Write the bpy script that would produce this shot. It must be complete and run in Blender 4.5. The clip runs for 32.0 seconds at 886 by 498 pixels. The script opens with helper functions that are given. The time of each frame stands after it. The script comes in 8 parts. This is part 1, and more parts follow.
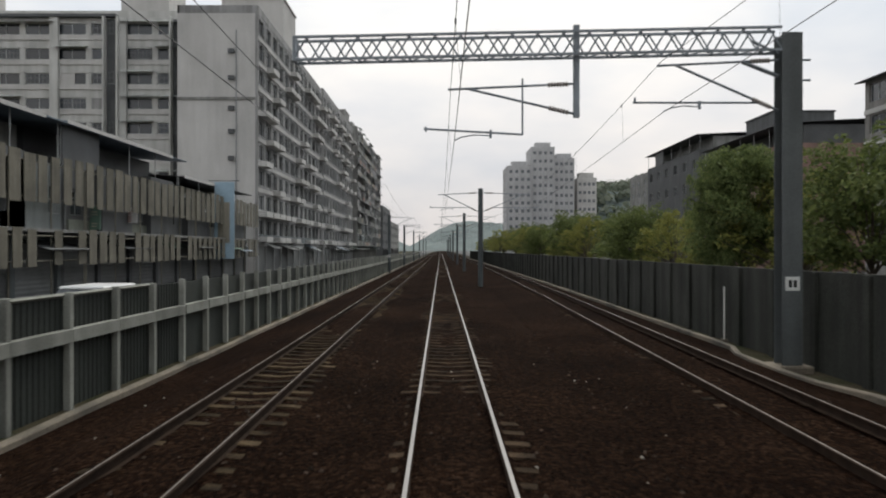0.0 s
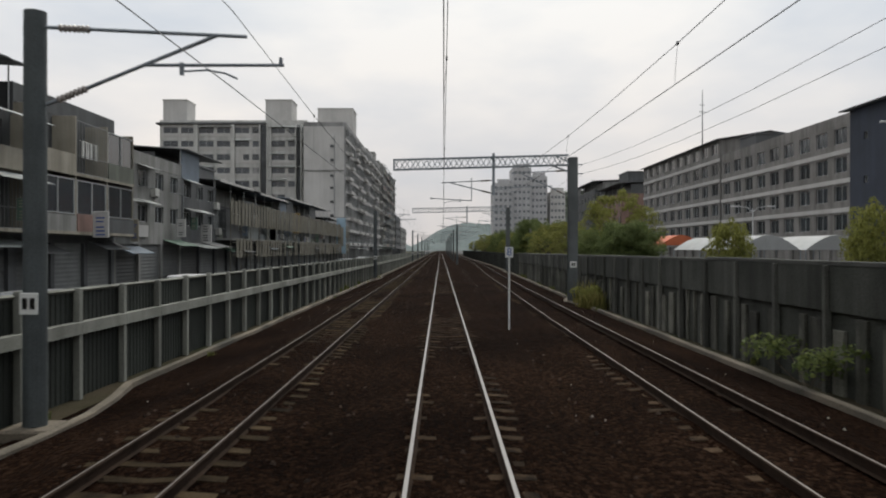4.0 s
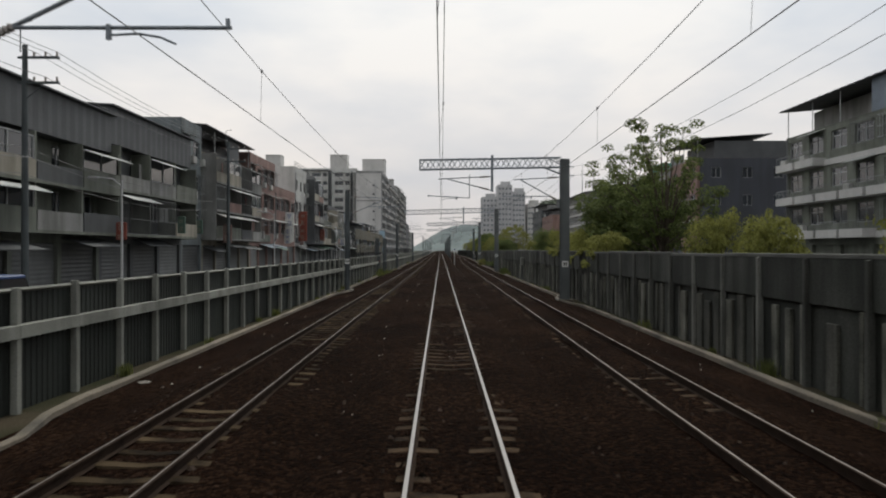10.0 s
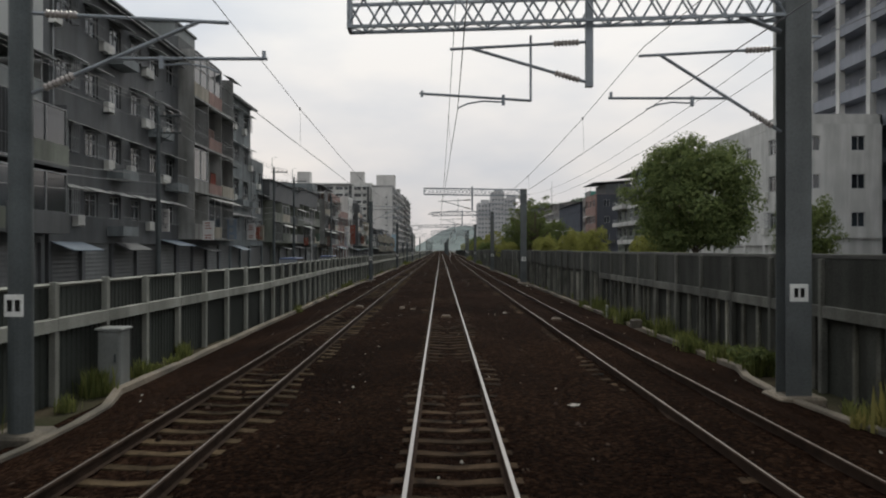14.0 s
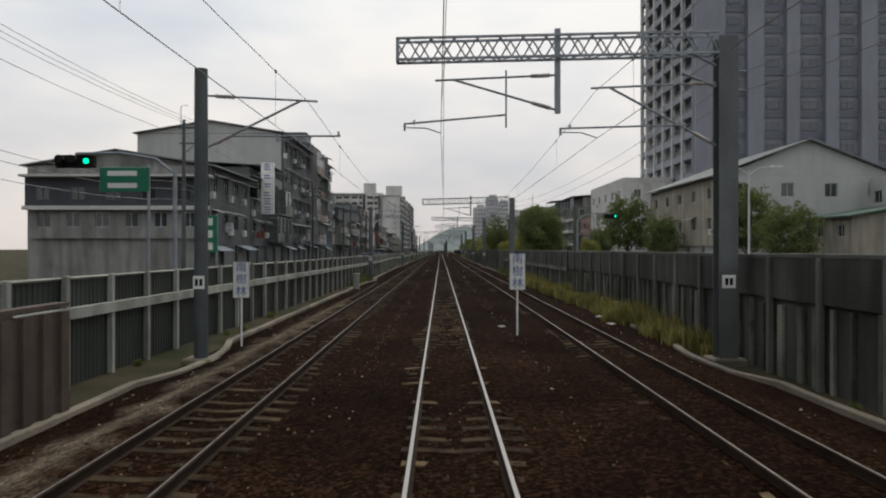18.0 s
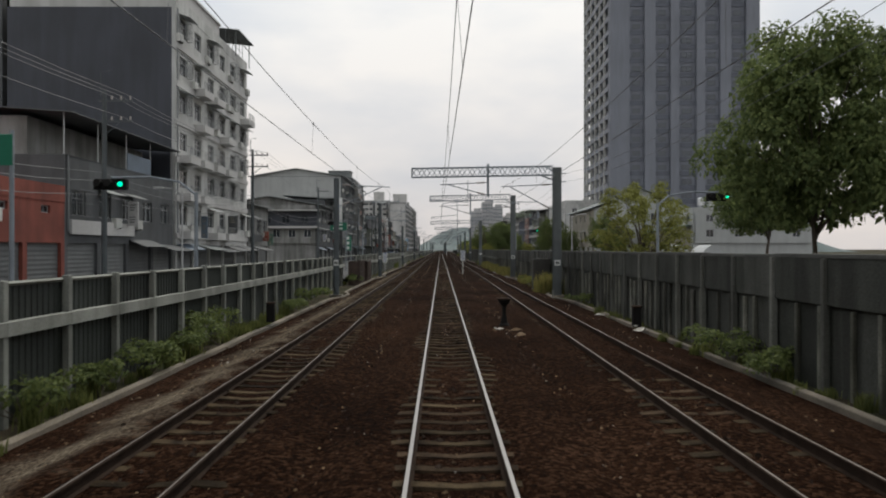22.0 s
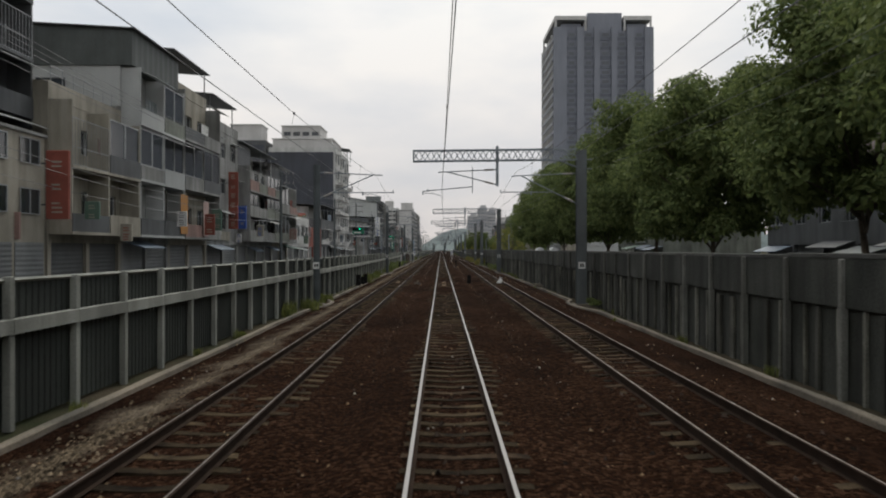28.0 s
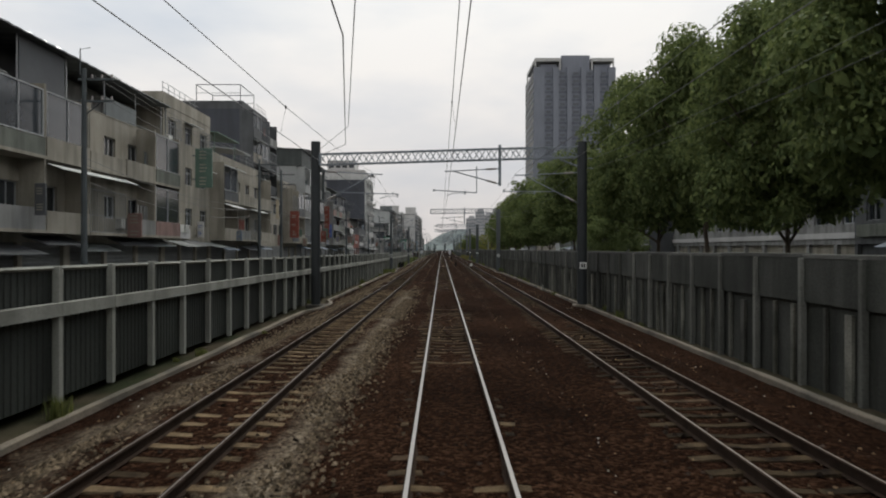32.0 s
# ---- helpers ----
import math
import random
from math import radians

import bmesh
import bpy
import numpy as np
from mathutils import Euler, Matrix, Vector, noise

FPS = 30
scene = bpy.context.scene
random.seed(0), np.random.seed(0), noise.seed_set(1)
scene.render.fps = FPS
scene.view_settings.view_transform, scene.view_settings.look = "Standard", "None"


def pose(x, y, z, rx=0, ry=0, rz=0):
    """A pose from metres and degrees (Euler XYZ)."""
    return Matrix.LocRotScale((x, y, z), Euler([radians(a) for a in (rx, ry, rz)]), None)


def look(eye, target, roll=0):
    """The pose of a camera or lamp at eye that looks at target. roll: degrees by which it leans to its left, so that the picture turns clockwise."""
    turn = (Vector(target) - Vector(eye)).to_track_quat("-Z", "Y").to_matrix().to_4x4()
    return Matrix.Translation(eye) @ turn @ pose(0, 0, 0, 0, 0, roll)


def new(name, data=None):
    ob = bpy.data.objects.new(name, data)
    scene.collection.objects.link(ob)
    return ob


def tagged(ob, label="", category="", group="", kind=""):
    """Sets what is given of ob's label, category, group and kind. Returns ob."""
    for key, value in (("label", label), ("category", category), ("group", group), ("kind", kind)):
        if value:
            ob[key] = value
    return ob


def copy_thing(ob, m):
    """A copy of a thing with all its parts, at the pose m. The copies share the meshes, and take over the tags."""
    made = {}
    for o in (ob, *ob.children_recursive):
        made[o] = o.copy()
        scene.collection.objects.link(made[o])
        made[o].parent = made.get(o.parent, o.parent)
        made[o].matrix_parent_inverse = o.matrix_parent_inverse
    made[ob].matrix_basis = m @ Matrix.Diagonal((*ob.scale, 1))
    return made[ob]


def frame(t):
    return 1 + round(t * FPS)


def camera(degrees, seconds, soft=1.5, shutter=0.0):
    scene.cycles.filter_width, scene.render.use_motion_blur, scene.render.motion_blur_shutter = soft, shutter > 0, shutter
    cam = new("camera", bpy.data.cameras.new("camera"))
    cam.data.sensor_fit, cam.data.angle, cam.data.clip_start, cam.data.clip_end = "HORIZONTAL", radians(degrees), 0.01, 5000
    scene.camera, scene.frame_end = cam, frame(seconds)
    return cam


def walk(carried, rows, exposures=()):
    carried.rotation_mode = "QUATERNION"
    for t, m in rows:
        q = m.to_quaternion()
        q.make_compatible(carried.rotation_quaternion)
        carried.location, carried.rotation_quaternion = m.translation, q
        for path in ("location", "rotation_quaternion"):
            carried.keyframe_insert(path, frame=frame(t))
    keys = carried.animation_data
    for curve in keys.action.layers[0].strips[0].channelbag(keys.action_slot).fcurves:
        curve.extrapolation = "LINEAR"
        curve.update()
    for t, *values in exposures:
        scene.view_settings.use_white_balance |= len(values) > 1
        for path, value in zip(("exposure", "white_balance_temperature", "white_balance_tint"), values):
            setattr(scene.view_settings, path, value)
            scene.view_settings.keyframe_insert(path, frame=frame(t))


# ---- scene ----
# ---------- camera: backwards along a straight railway, slowing from 20 to 14 m/s ----------
cam = camera(61.8, 32.0, soft=2.0, shutter=0.1)
SPEEDS = [(0, 20.4), (1, 20.0), (3, 18.3), (5, 17.0), (7, 16.8), (9, 15.6), (11, 15.0), (13, 14.6), (16, 14.4), (32, 14.2)]


def lerp_table(table, v):
    """Piecewise linear value of a table of pairs."""
    return float(np.interp(v, [a for a, _ in table], [b for _, b in table]))


def travelled(t):
    steps = np.linspace(0, t, 401)
    v = np.interp(steps, [a for a, _ in SPEEDS], [b for _, b in SPEEDS])
    return float(np.sum((v[1:] + v[:-1]) / 2) * t / 400)


YAW = [(0, -0.17), (25, -0.17), (32, -0.1)]
ROLL = [(0, 0.0), (32, 0.0)]
PITCH = [(0, 0.0), (32, 0.0)]
ROWS = []
for k in range(0, 65):
    t = k * 0.5
    ROWS.append((t, pose(-0.2, -travelled(t), 2.47, 90 + lerp_table(PITCH, t), lerp_table(ROLL, t), lerp_table(YAW, t))))
walk(cam, ROWS, exposures=((0, 0.36, 6540, 6), (1, 0.34, 6540, 6), (2, 0.2, 6540, 6), (32, 0.2, 6540, 6)))

# ---------- overcast sky ----------
world = bpy.data.worlds.new("sky")
scene.world = world
world.use_nodes = True
wn, wl = world.node_tree.nodes, world.node_tree.links
bg = wn["Background"]
sky = wn.new("ShaderNodeTexSky")
sky.sky_type, sky.sun_disc = "NISHITA", False
sky.sun_elevation, sky.sun_rotation = radians(52), radians(8)
sky.air_density, sky.dust_density = 1.0, 3.0
tc = wn.new("ShaderNodeTexCoord")
mp = wn.new("ShaderNodeMapping")
mp.inputs["Scale"].default_value = (1.0, 1.0, 2.6)
wl.new(tc.outputs["Generated"], mp.inputs["Vector"])
cl = wn.new("ShaderNodeTexNoise")
cl.inputs["Scale"].default_value, cl.inputs["Detail"].default_value, cl.inputs["Roughness"].default_value = 2.3, 5, 0.5
wl.new(mp.outputs["Vector"], cl.inputs["Vector"])
rampw = wn.new("ShaderNodeValToRGB")
rampw.color_ramp.elements[0].position, rampw.color_ramp.elements[0].color = 0.33, (5.5, 5.95, 6.8, 1)
rampw.color_ramp.elements[1].position, rampw.color_ramp.elements[1].color = 0.62, (8.6, 8.35, 8.3, 1)
wl.new(cl.outputs["Fac"], rampw.inputs["Fac"])
mixw = wn.new("ShaderNodeMixRGB")
mixw.inputs["Fac"].default_value = 0.93
wl.new(sky.outputs["Color"], mixw.inputs["Color1"])
wl.new(rampw.outputs["Color"], mixw.inputs["Color2"])
# warmer and duller towards the horizon
sepw = wn.new("ShaderNodeSeparateXYZ")
wl.new(tc.outputs["Generated"], sepw.inputs["Vector"])
hor = wn.new("ShaderNodeMapRange")
hor.inputs["From Min"].default_value, hor.inputs["From Max"].default_value = 0.0, 0.34
wl.new(sepw.outputs["Z"], hor.inputs["Value"])
ramph = wn.new("ShaderNodeValToRGB")
ramph.color_ramp.elements[0].color = (0.89, 0.81, 0.77, 1)
ramph.color_ramp.elements[1].color = (1.0, 1.0, 1.0, 1)
wl.new(hor.outputs["Result"], ramph.inputs["Fac"])
mulw = wn.new("ShaderNodeMixRGB")
mulw.blend_type, mulw.inputs["Fac"].default_value = "MULTIPLY", 1.0
wl.new(mixw.outputs["Color"], mulw.inputs["Color1"])
wl.new(ramph.outputs["Color"], mulw.inputs["Color2"])
wl.new(mulw.outputs["Color"], bg.inputs["Color"])
bg.inputs["Strength"].default_value = 0.1

sun_data = bpy.data.lights.new("sun", "SUN")
sun_data.energy, sun_data.angle, sun_data.color = 1.4, radians(25), (1.0, 0.96, 0.9)
sun = new("sun", sun_data)
sun.matrix_world = look((0, 0, 100), (-20, -75, 0))

# ---------- materials ----------
MATS = {}


def mat(name, color, rough=0.8, vary=0.25, scale=1.5, fine=30.0, bump=0.3, metal=0.0, streak=0.0, tint=None, rnd=0.0, spec=0.5, isl=0.0):
    """A procedural surface: base colour with broad and fine variation, run-down streaks, relief, and per-object change."""
    if name in MATS:
        return MATS[name]
    m = bpy.data.materials.new(name)
    m.use_nodes = True
    n, l = m.node_tree.nodes, m.node_tree.links
    p = n["Principled BSDF"]
    p.inputs["Roughness"].default_value, p.inputs["Metallic"].default_value = rough, metal
    p.inputs["Specular IOR Level"].default_value = spec
    g = n.new("ShaderNodeNewGeometry")
    a = n.new("ShaderNodeTexNoise")
    a.inputs["Scale"].default_value, a.inputs["Detail"].default_value = scale, 4
    l.new(g.outputs["Position"], a.inputs["Vector"])
    b = n.new("ShaderNodeTexNoise")
    b.inputs["Scale"].default_value, b.inputs["Detail"].default_value = fine, 3
    l.new(g.outputs["Position"], b.inputs["Vector"])
    dark = tint if tint else tuple(c * 0.5 for c in color)
    r = n.new("ShaderNodeValToRGB")
    r.color_ramp.elements[0].position, r.color_ramp.elements[1].position = 0.3, 0.62
    k = 1 - min(1.0, vary * 2)
    r.color_ramp.elements[0].color = (*[d * (1 - k) + c * k for d, c in zip(dark, color)], 1)
    r.color_ramp.elements[1].color = (*color, 1)
    l.new(a.outputs["Fac"], r.inputs["Fac"])
    out = r.outputs["Color"]
    mx = n.new("ShaderNodeMixRGB")
    mx.blend_type, mx.inputs["Fac"].default_value = "MULTIPLY", min(1.0, vary * 1.6)
    r2 = n.new("ShaderNodeValToRGB")
    r2.color_ramp.elements[0].position, r2.color_ramp.elements[1].position = 0.25, 0.6
    r2.color_ramp.elements[0].color = (0.45, 0.44, 0.42, 1)
    l.new(b.outputs["Fac"], r2.inputs["Fac"])
    l.new(out, mx.inputs["Color1"])
    l.new(r2.outputs["Color"], mx.inputs["Color2"])
    out = mx.outputs["Color"]
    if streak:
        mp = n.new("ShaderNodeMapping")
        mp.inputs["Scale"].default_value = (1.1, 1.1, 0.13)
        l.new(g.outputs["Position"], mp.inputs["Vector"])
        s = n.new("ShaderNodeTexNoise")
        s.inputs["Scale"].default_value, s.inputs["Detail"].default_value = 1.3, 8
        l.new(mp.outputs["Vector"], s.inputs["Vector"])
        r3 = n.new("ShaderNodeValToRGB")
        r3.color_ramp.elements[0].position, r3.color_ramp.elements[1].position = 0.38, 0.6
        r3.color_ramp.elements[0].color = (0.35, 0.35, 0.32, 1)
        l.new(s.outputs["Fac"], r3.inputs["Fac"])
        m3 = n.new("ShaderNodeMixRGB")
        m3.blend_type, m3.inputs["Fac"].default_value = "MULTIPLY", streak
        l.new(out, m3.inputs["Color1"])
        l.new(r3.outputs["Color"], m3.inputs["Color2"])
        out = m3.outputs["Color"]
    if rnd:
        oi = n.new("ShaderNodeObjectInfo")
        hs = n.new("ShaderNodeHueSaturation")
        ma = n.new("ShaderNodeMapRange")
        ma.inputs["To Min"].default_value, ma.inputs["To Max"].default_value = 1 - rnd, 1 + rnd
        l.new(oi.outputs["Random"], ma.inputs["Value"])
        l.new(ma.outputs["Result"], hs.inputs["Value"])
        l.new(out, hs.inputs["Color"])
        out = hs.outputs["Color"]
    if isl:
        hs = n.new("ShaderNodeHueSaturation")
        ma = n.new("ShaderNodeMapRange")
        ma.inputs["To Min"].default_value, ma.inputs["To Max"].default_value = 1 - isl, 1 + isl
        l.new(g.outputs["Random Per Island"], ma.inputs["Value"])
        l.new(ma.outputs["Result"], hs.inputs["Value"])
        l.new(out, hs.inputs["Color"])
        out = hs.outputs["Color"]
    l.new(out, p.inputs["Base Color"])
    if bump:
        bu = n.new("ShaderNodeBump")
        bu.inputs["Strength"].default_value, bu.inputs["Distance"].default_value = bump, 0.03
        l.new(b.outputs["Fac"], bu.inputs["Height"])
        l.new(bu.outputs["Normal"], p.inputs["Normal"])
    MATS[name] = m
    return m


def leaf_mat(name, c1, c2):
    """Leaves: colour differs from leaf to leaf; light comes a little through them."""
    m = bpy.data.materials.new(name)
    m.use_nodes = True
    n, l = m.node_tree.nodes, m.node_tree.links
    p = n["Principled BSDF"]
    p.inputs["Roughness"].default_value = 0.7
    p.inputs["Specular IOR Level"].default_value = 0.2
    g = n.new("ShaderNodeNewGeometry")
    r = n.new("ShaderNodeValToRGB")
    r.color_ramp.elements[0].color, r.color_ramp.elements[1].color = (*c1, 1), (*c2, 1)
    l.new(g.outputs["Random Per Island"], r.inputs["Fac"])
    l.new(r.outputs["Color"], p.inputs["Base Color"])
    t = n.new("ShaderNodeBsdfTranslucent")
    l.new(r.outputs["Color"], t.inputs["Color"])
    mx = n.new("ShaderNodeMixShader")
    mx.inputs["Fac"].default_value = 0.42
    l.new(p.outputs["BSDF"], mx.inputs[1])
    l.new(t.outputs["BSDF"], mx.inputs[2])
    l.new(mx.outputs["Shader"], n["Material Output"].inputs["Surface"])
    MATS[name] = m
    return m


def glow(name, color, strength):
    m = bpy.data.materials.new(name)
    m.use_nodes = True
    p = m.node_tree.nodes["Principled BSDF"]
    p.inputs["Base Color"].default_value = (*color, 1)
    p.inputs["Emission Color"].default_value = (*color, 1)
    p.inputs["Emission Strength"].default_value = strength
    MATS[name] = m
    return m


def ballast_mat():
    """Crushed stone: cells of differing grey-brown with deep joints, rust-brown dust near the rails, pale fresh patches."""
    m = bpy.data.materials.new("ballast")
    m.use_nodes = True
    n, l = m.node_tree.nodes, m.node_tree.links
    p = n["Principled BSDF"]
    p.inputs["Roughness"].default_value = 1.0
    p.inputs["Specular IOR Level"].default_value = 0.02
    g = n.new("ShaderNodeNewGeometry")
    v = n.new("ShaderNodeTexVoronoi")
    v.inputs["Scale"].default_value = 19
    l.new(g.outputs["Position"], v.inputs["Vector"])
    r = n.new("ShaderNodeValToRGB")
    e = r.color_ramp.elements
    e[0].color, e[1].color = (0.008, 0.0048, 0.0036, 1), (0.063, 0.046, 0.036, 1)
    e.new(0.6).color = (0.021, 0.0128, 0.0093, 1)
    sx = n.new("ShaderNodeSeparateColor")
    l.new(v.outputs["Color"], sx.inputs["Color"])
    l.new(sx.outputs["Red"], r.inputs["Fac"])
    a = n.new("ShaderNodeTexNoise")
    a.inputs["Scale"].default_value, a.inputs["Detail"].default_value = 0.22, 6
    l.new(g.outputs["Position"], a.inputs["Vector"])
    r2 = n.new("ShaderNodeValToRGB")
    f = r2.color_ramp.elements
    f[0].position, f[0].color = 0.35, (0.5, 0.42, 0.38, 1)
    f[1].position, f[1].color = 0.7, (1.3, 1.2, 1.1, 1)
    l.new(a.outputs["Fac"], r2.inputs["Fac"])
    mx = n.new("ShaderNodeMixRGB")
    mx.blend_type, mx.inputs["Fac"].default_value = "MULTIPLY", 1.0
    l.new(r.outputs["Color"], mx.inputs["Color1"])
    l.new(r2.outputs["Color"], mx.inputs["Color2"])
    # oily and dark on the faster stretch, rust-brown and greyer later on
    sy = n.new("ShaderNodeSeparateXYZ")
    l.new(g.outputs["Position"], sy.inputs["Vector"])
    mr = n.new("ShaderNodeMapRange")
    mr.inputs["From Min"].default_value, mr.inputs["From Max"].default_value = -235, -335
    l.new(sy.outputs["Y"], mr.inputs["Value"])
    r4 = n.new("ShaderNodeValToRGB")
    r4.color_ramp.elements[0].color, r4.color_ramp.elements[1].color = (0.6, 0.51, 0.45, 1), (0.98, 0.78, 0.645, 1)
    l.new(mr.outputs["Result"], r4.inputs["Fac"])
    m4 = n.new("ShaderNodeMixRGB")
    m4.blend_type, m4.inputs["Fac"].default_value = "MULTIPLY", 1.0
    l.new(mx.outputs["Color"], m4.inputs["Color1"])
    l.new(r4.outputs["Color"], m4.inputs["Color2"])
    # pale fresh stone dropped along both shoulders of the side track late in the run
    rp = n.new("ShaderNodeValToRGB")
    rp.color_ramp.elements[0].color, rp.color_ramp.elements[1].color = (0.03, 0.023, 0.017, 1), (0.25, 0.205, 0.15, 1)
    l.new(sx.outputs["Green"], rp.inputs["Fac"])
    wob = n.new("ShaderNodeTexNoise")
    wob.inputs["Scale"].default_value, wob.inputs["Detail"].default_value = 0.9, 5
    l.new(g.outputs["Position"], wob.inputs["Vector"])

    def band(centre, half, gain):
        d1 = n.new("ShaderNodeMath")
        d1.operation = "SUBTRACT"
        l.new(sy.outputs["X"], d1.inputs[0])
        d1.inputs[1].default_value = centre
        d2 = n.new("ShaderNodeMath")
        d2.operation = "ABSOLUTE"
        l.new(d1.outputs[0], d2.inputs[0])
        d3 = n.new("ShaderNodeMapRange")
        d3.inputs["From Min"].default_value, d3.inputs["From Max"].default_value = half, 0.0
        d3.inputs["To Min"].default_value, d3.inputs["To Max"].default_value = -0.45, gain
        l.new(d2.outputs[0], d3.inputs["Value"])
        return d3.outputs["Result"]

    def along(y0, y1, lo, hi):
        d = n.new("ShaderNodeMapRange")
        d.inputs["From Min"].default_value, d.inputs["From Max"].default_value = y0, y1
        d.inputs["To Min"].default_value, d.inputs["To Max"].default_value = lo, hi
        l.new(sy.outputs["Y"], d.inputs["Value"])
        return d.outputs["Result"]

    def total(a_, b_):
        d = n.new("ShaderNodeMath")
        l.new(a_, d.inputs[0])
        l.new(b_, d.inputs[1])
        return d.outputs[0]

    mx2 = n.new("ShaderNodeMath")
    mx2.operation = "MAXIMUM"
    l.new(total(band(-2.2, 0.75, 0.35), along(-436, -449, -0.3, 0.5)), mx2.inputs[0])
    l.new(total(band(-5.25, 1.7, 0.35), along(-215, -262, -0.3, 0.4)), mx2.inputs[1])
    ad2 = n.new("ShaderNodeMath")
    l.new(mx2.outputs[0], ad2.inputs[0])
    l.new(wob.outputs["Fac"], ad2.inputs[1])
    sm = n.new("ShaderNodeMapRange")
    sm.inputs["From Min"].default_value, sm.inputs["From Max"].default_value = 0.88, 1.3
    l.new(ad2.outputs[0], sm.inputs["Value"])
    m5 = n.new("ShaderNodeMixRGB")
    l.new(sm.outputs["Result"], m5.inputs["Fac"])
    l.new(m4.outputs["Color"], m5.inputs["Color1"])
    l.new(rp.outputs["Color"], m5.inputs["Color2"])
    l.new(m5.outputs["Color"], p.inputs["Base Color"])
    bu = n.new("ShaderNodeBump")
    bu.inputs["Strength"].default_value, bu.inputs["Distance"].default_value, bu.invert = 1.0, 0.05, True
    l.new(v.outputs["Distance"], bu.inputs["Height"])
    l.new(bu.outputs["Normal"], p.inputs["Normal"])
    MATS["ballast"] = m
    return m


BALLAST = ballast_mat()
STONE = mat("loose_stone", (0.062, 0.046, 0.036), 1.0, 0.5, 9, 60, 0.3, isl=0.8, spec=0.05)
ASPHALT = mat("asphalt", (0.06, 0.06, 0.06), 0.9, 0.3, 0.6, 60, 0.3)
EARTH = mat("earth", (0.07, 0.058, 0.04), 1.0, 0.5, 0.5, 25, 0.6, tint=(0.03, 0.036, 0.018), spec=0.05)
CONC = mat("concrete_light", (0.32, 0.325, 0.29), 0.9, 0.3, 0.8, 30, 0.3, streak=0.45, rnd=0.15)
CONC_D = mat("concrete_stained", (0.07, 0.072, 0.062), 0.92, 0.5, 0.5, 20, 0.4, streak=0.85, tint=(0.03, 0.034, 0.026), rnd=0.25)
KERB = mat("kerb_concrete", (0.185, 0.155, 0.118), 0.92, 0.5, 0.5, 22, 0.5, rnd=0.2, tint=(0.05, 0.046, 0.036))
MESH_D = mat("dark_fence_panel", (0.04, 0.047, 0.04), 0.7, 0.4, 0.5, 20, 0.2, streak=0.5, rnd=0.25)
SLEEPER = mat("sleeper_concrete", (0.064, 0.043, 0.027), 0.95, 0.5, 3.2, 40, 0.4, tint=(0.011, 0.008, 0.006), rnd=0.6, spec=0.05, isl=0.4)
SLEEPER_T = mat("sleeper_tan", (0.105, 0.076, 0.045), 0.95, 0.5, 2.6, 40, 0.4, tint=(0.016, 0.011, 0.008), rnd=0.5, spec=0.05, isl=0.5)
SLEEPER_L = mat("sleeper_pale_tan", (0.175, 0.128, 0.077), 0.95, 0.5, 2.6, 40, 0.4, tint=(0.03, 0.02, 0.013), rnd=0.5, spec=0.05)
RAIL_TOP = mat("rail_polished", (0.29, 0.278, 0.268), 0.36, 0.1, 3, 60, 0.05, metal=0.9)
RAIL_RUST = mat("rail_rust", (0.043, 0.028, 0.02), 0.95, 0.4, 4, 60, 0.2, rnd=0.1, spec=0.1)
RAIL_TOP2 = mat("rail_dull", (0.27, 0.235, 0.215), 0.42, 0.3, 3, 60, 0.05, metal=0.75)
RAIL_TOP3 = mat("rail_rusting", (0.2, 0.175, 0.155), 0.48, 0.35, 2, 60, 0.08, metal=0.6)
STEEL = mat("galvanised_steel", (0.3, 0.33, 0.36), 0.6, 0.25, 2, 40, 0.1, metal=0.35)
STEEL_D = mat("dark_mast_steel", (0.1, 0.115, 0.12), 0.7, 0.3, 1.2, 30, 0.15, metal=0.2, streak=0.3)
MAST = mat("mast_steel", (0.135, 0.147, 0.15), 0.65, 0.3, 0.8, 30, 0.1, metal=0.15, streak=0.35)
BLACK_MAST = mat("black_mast", (0.04, 0.045, 0.048), 0.6, 0.3, 0.8, 30, 0.1, metal=0.15, streak=0.3)
WIRE = mat("wire", (0.19, 0.19, 0.195), 0.6, 0.1, 2, 30, 0, metal=0.5)
PORC = mat("insulator", (0.33, 0.3, 0.28), 0.35, 0.1, 5, 30, 0)
WHITE = mat("white_paint", (0.75, 0.75, 0.72), 0.6, 0.15, 2, 30, 0.05)
BLUE = mat("sign_blue", (0.03, 0.08, 0.3), 0.6, 0.1, 2, 30, 0)
BLACK = mat("black_paint", (0.014, 0.013, 0.012), 0.85, 0.2, 2, 30, 0.1, spec=0.15)
GLASS = mat("window_glass", (0.03, 0.036, 0.042), 0.12, 0.1, 0.7, 8, 0.0, spec=0.7, rnd=0.5)
ALU = mat("window_frame_metal", (0.4, 0.41, 0.41), 0.5, 0.15, 3, 30, 0, metal=0.3, rnd=0.3)
BARK = mat("bark", (0.12, 0.095, 0.07), 0.95, 0.4, 3, 25, 0.8)
RUST = mat("rusty_sheet", (0.085, 0.056, 0.043), 0.85, 0.5, 1.2, 30, 0.3, streak=0.5)

# ---------- mesh building ----------


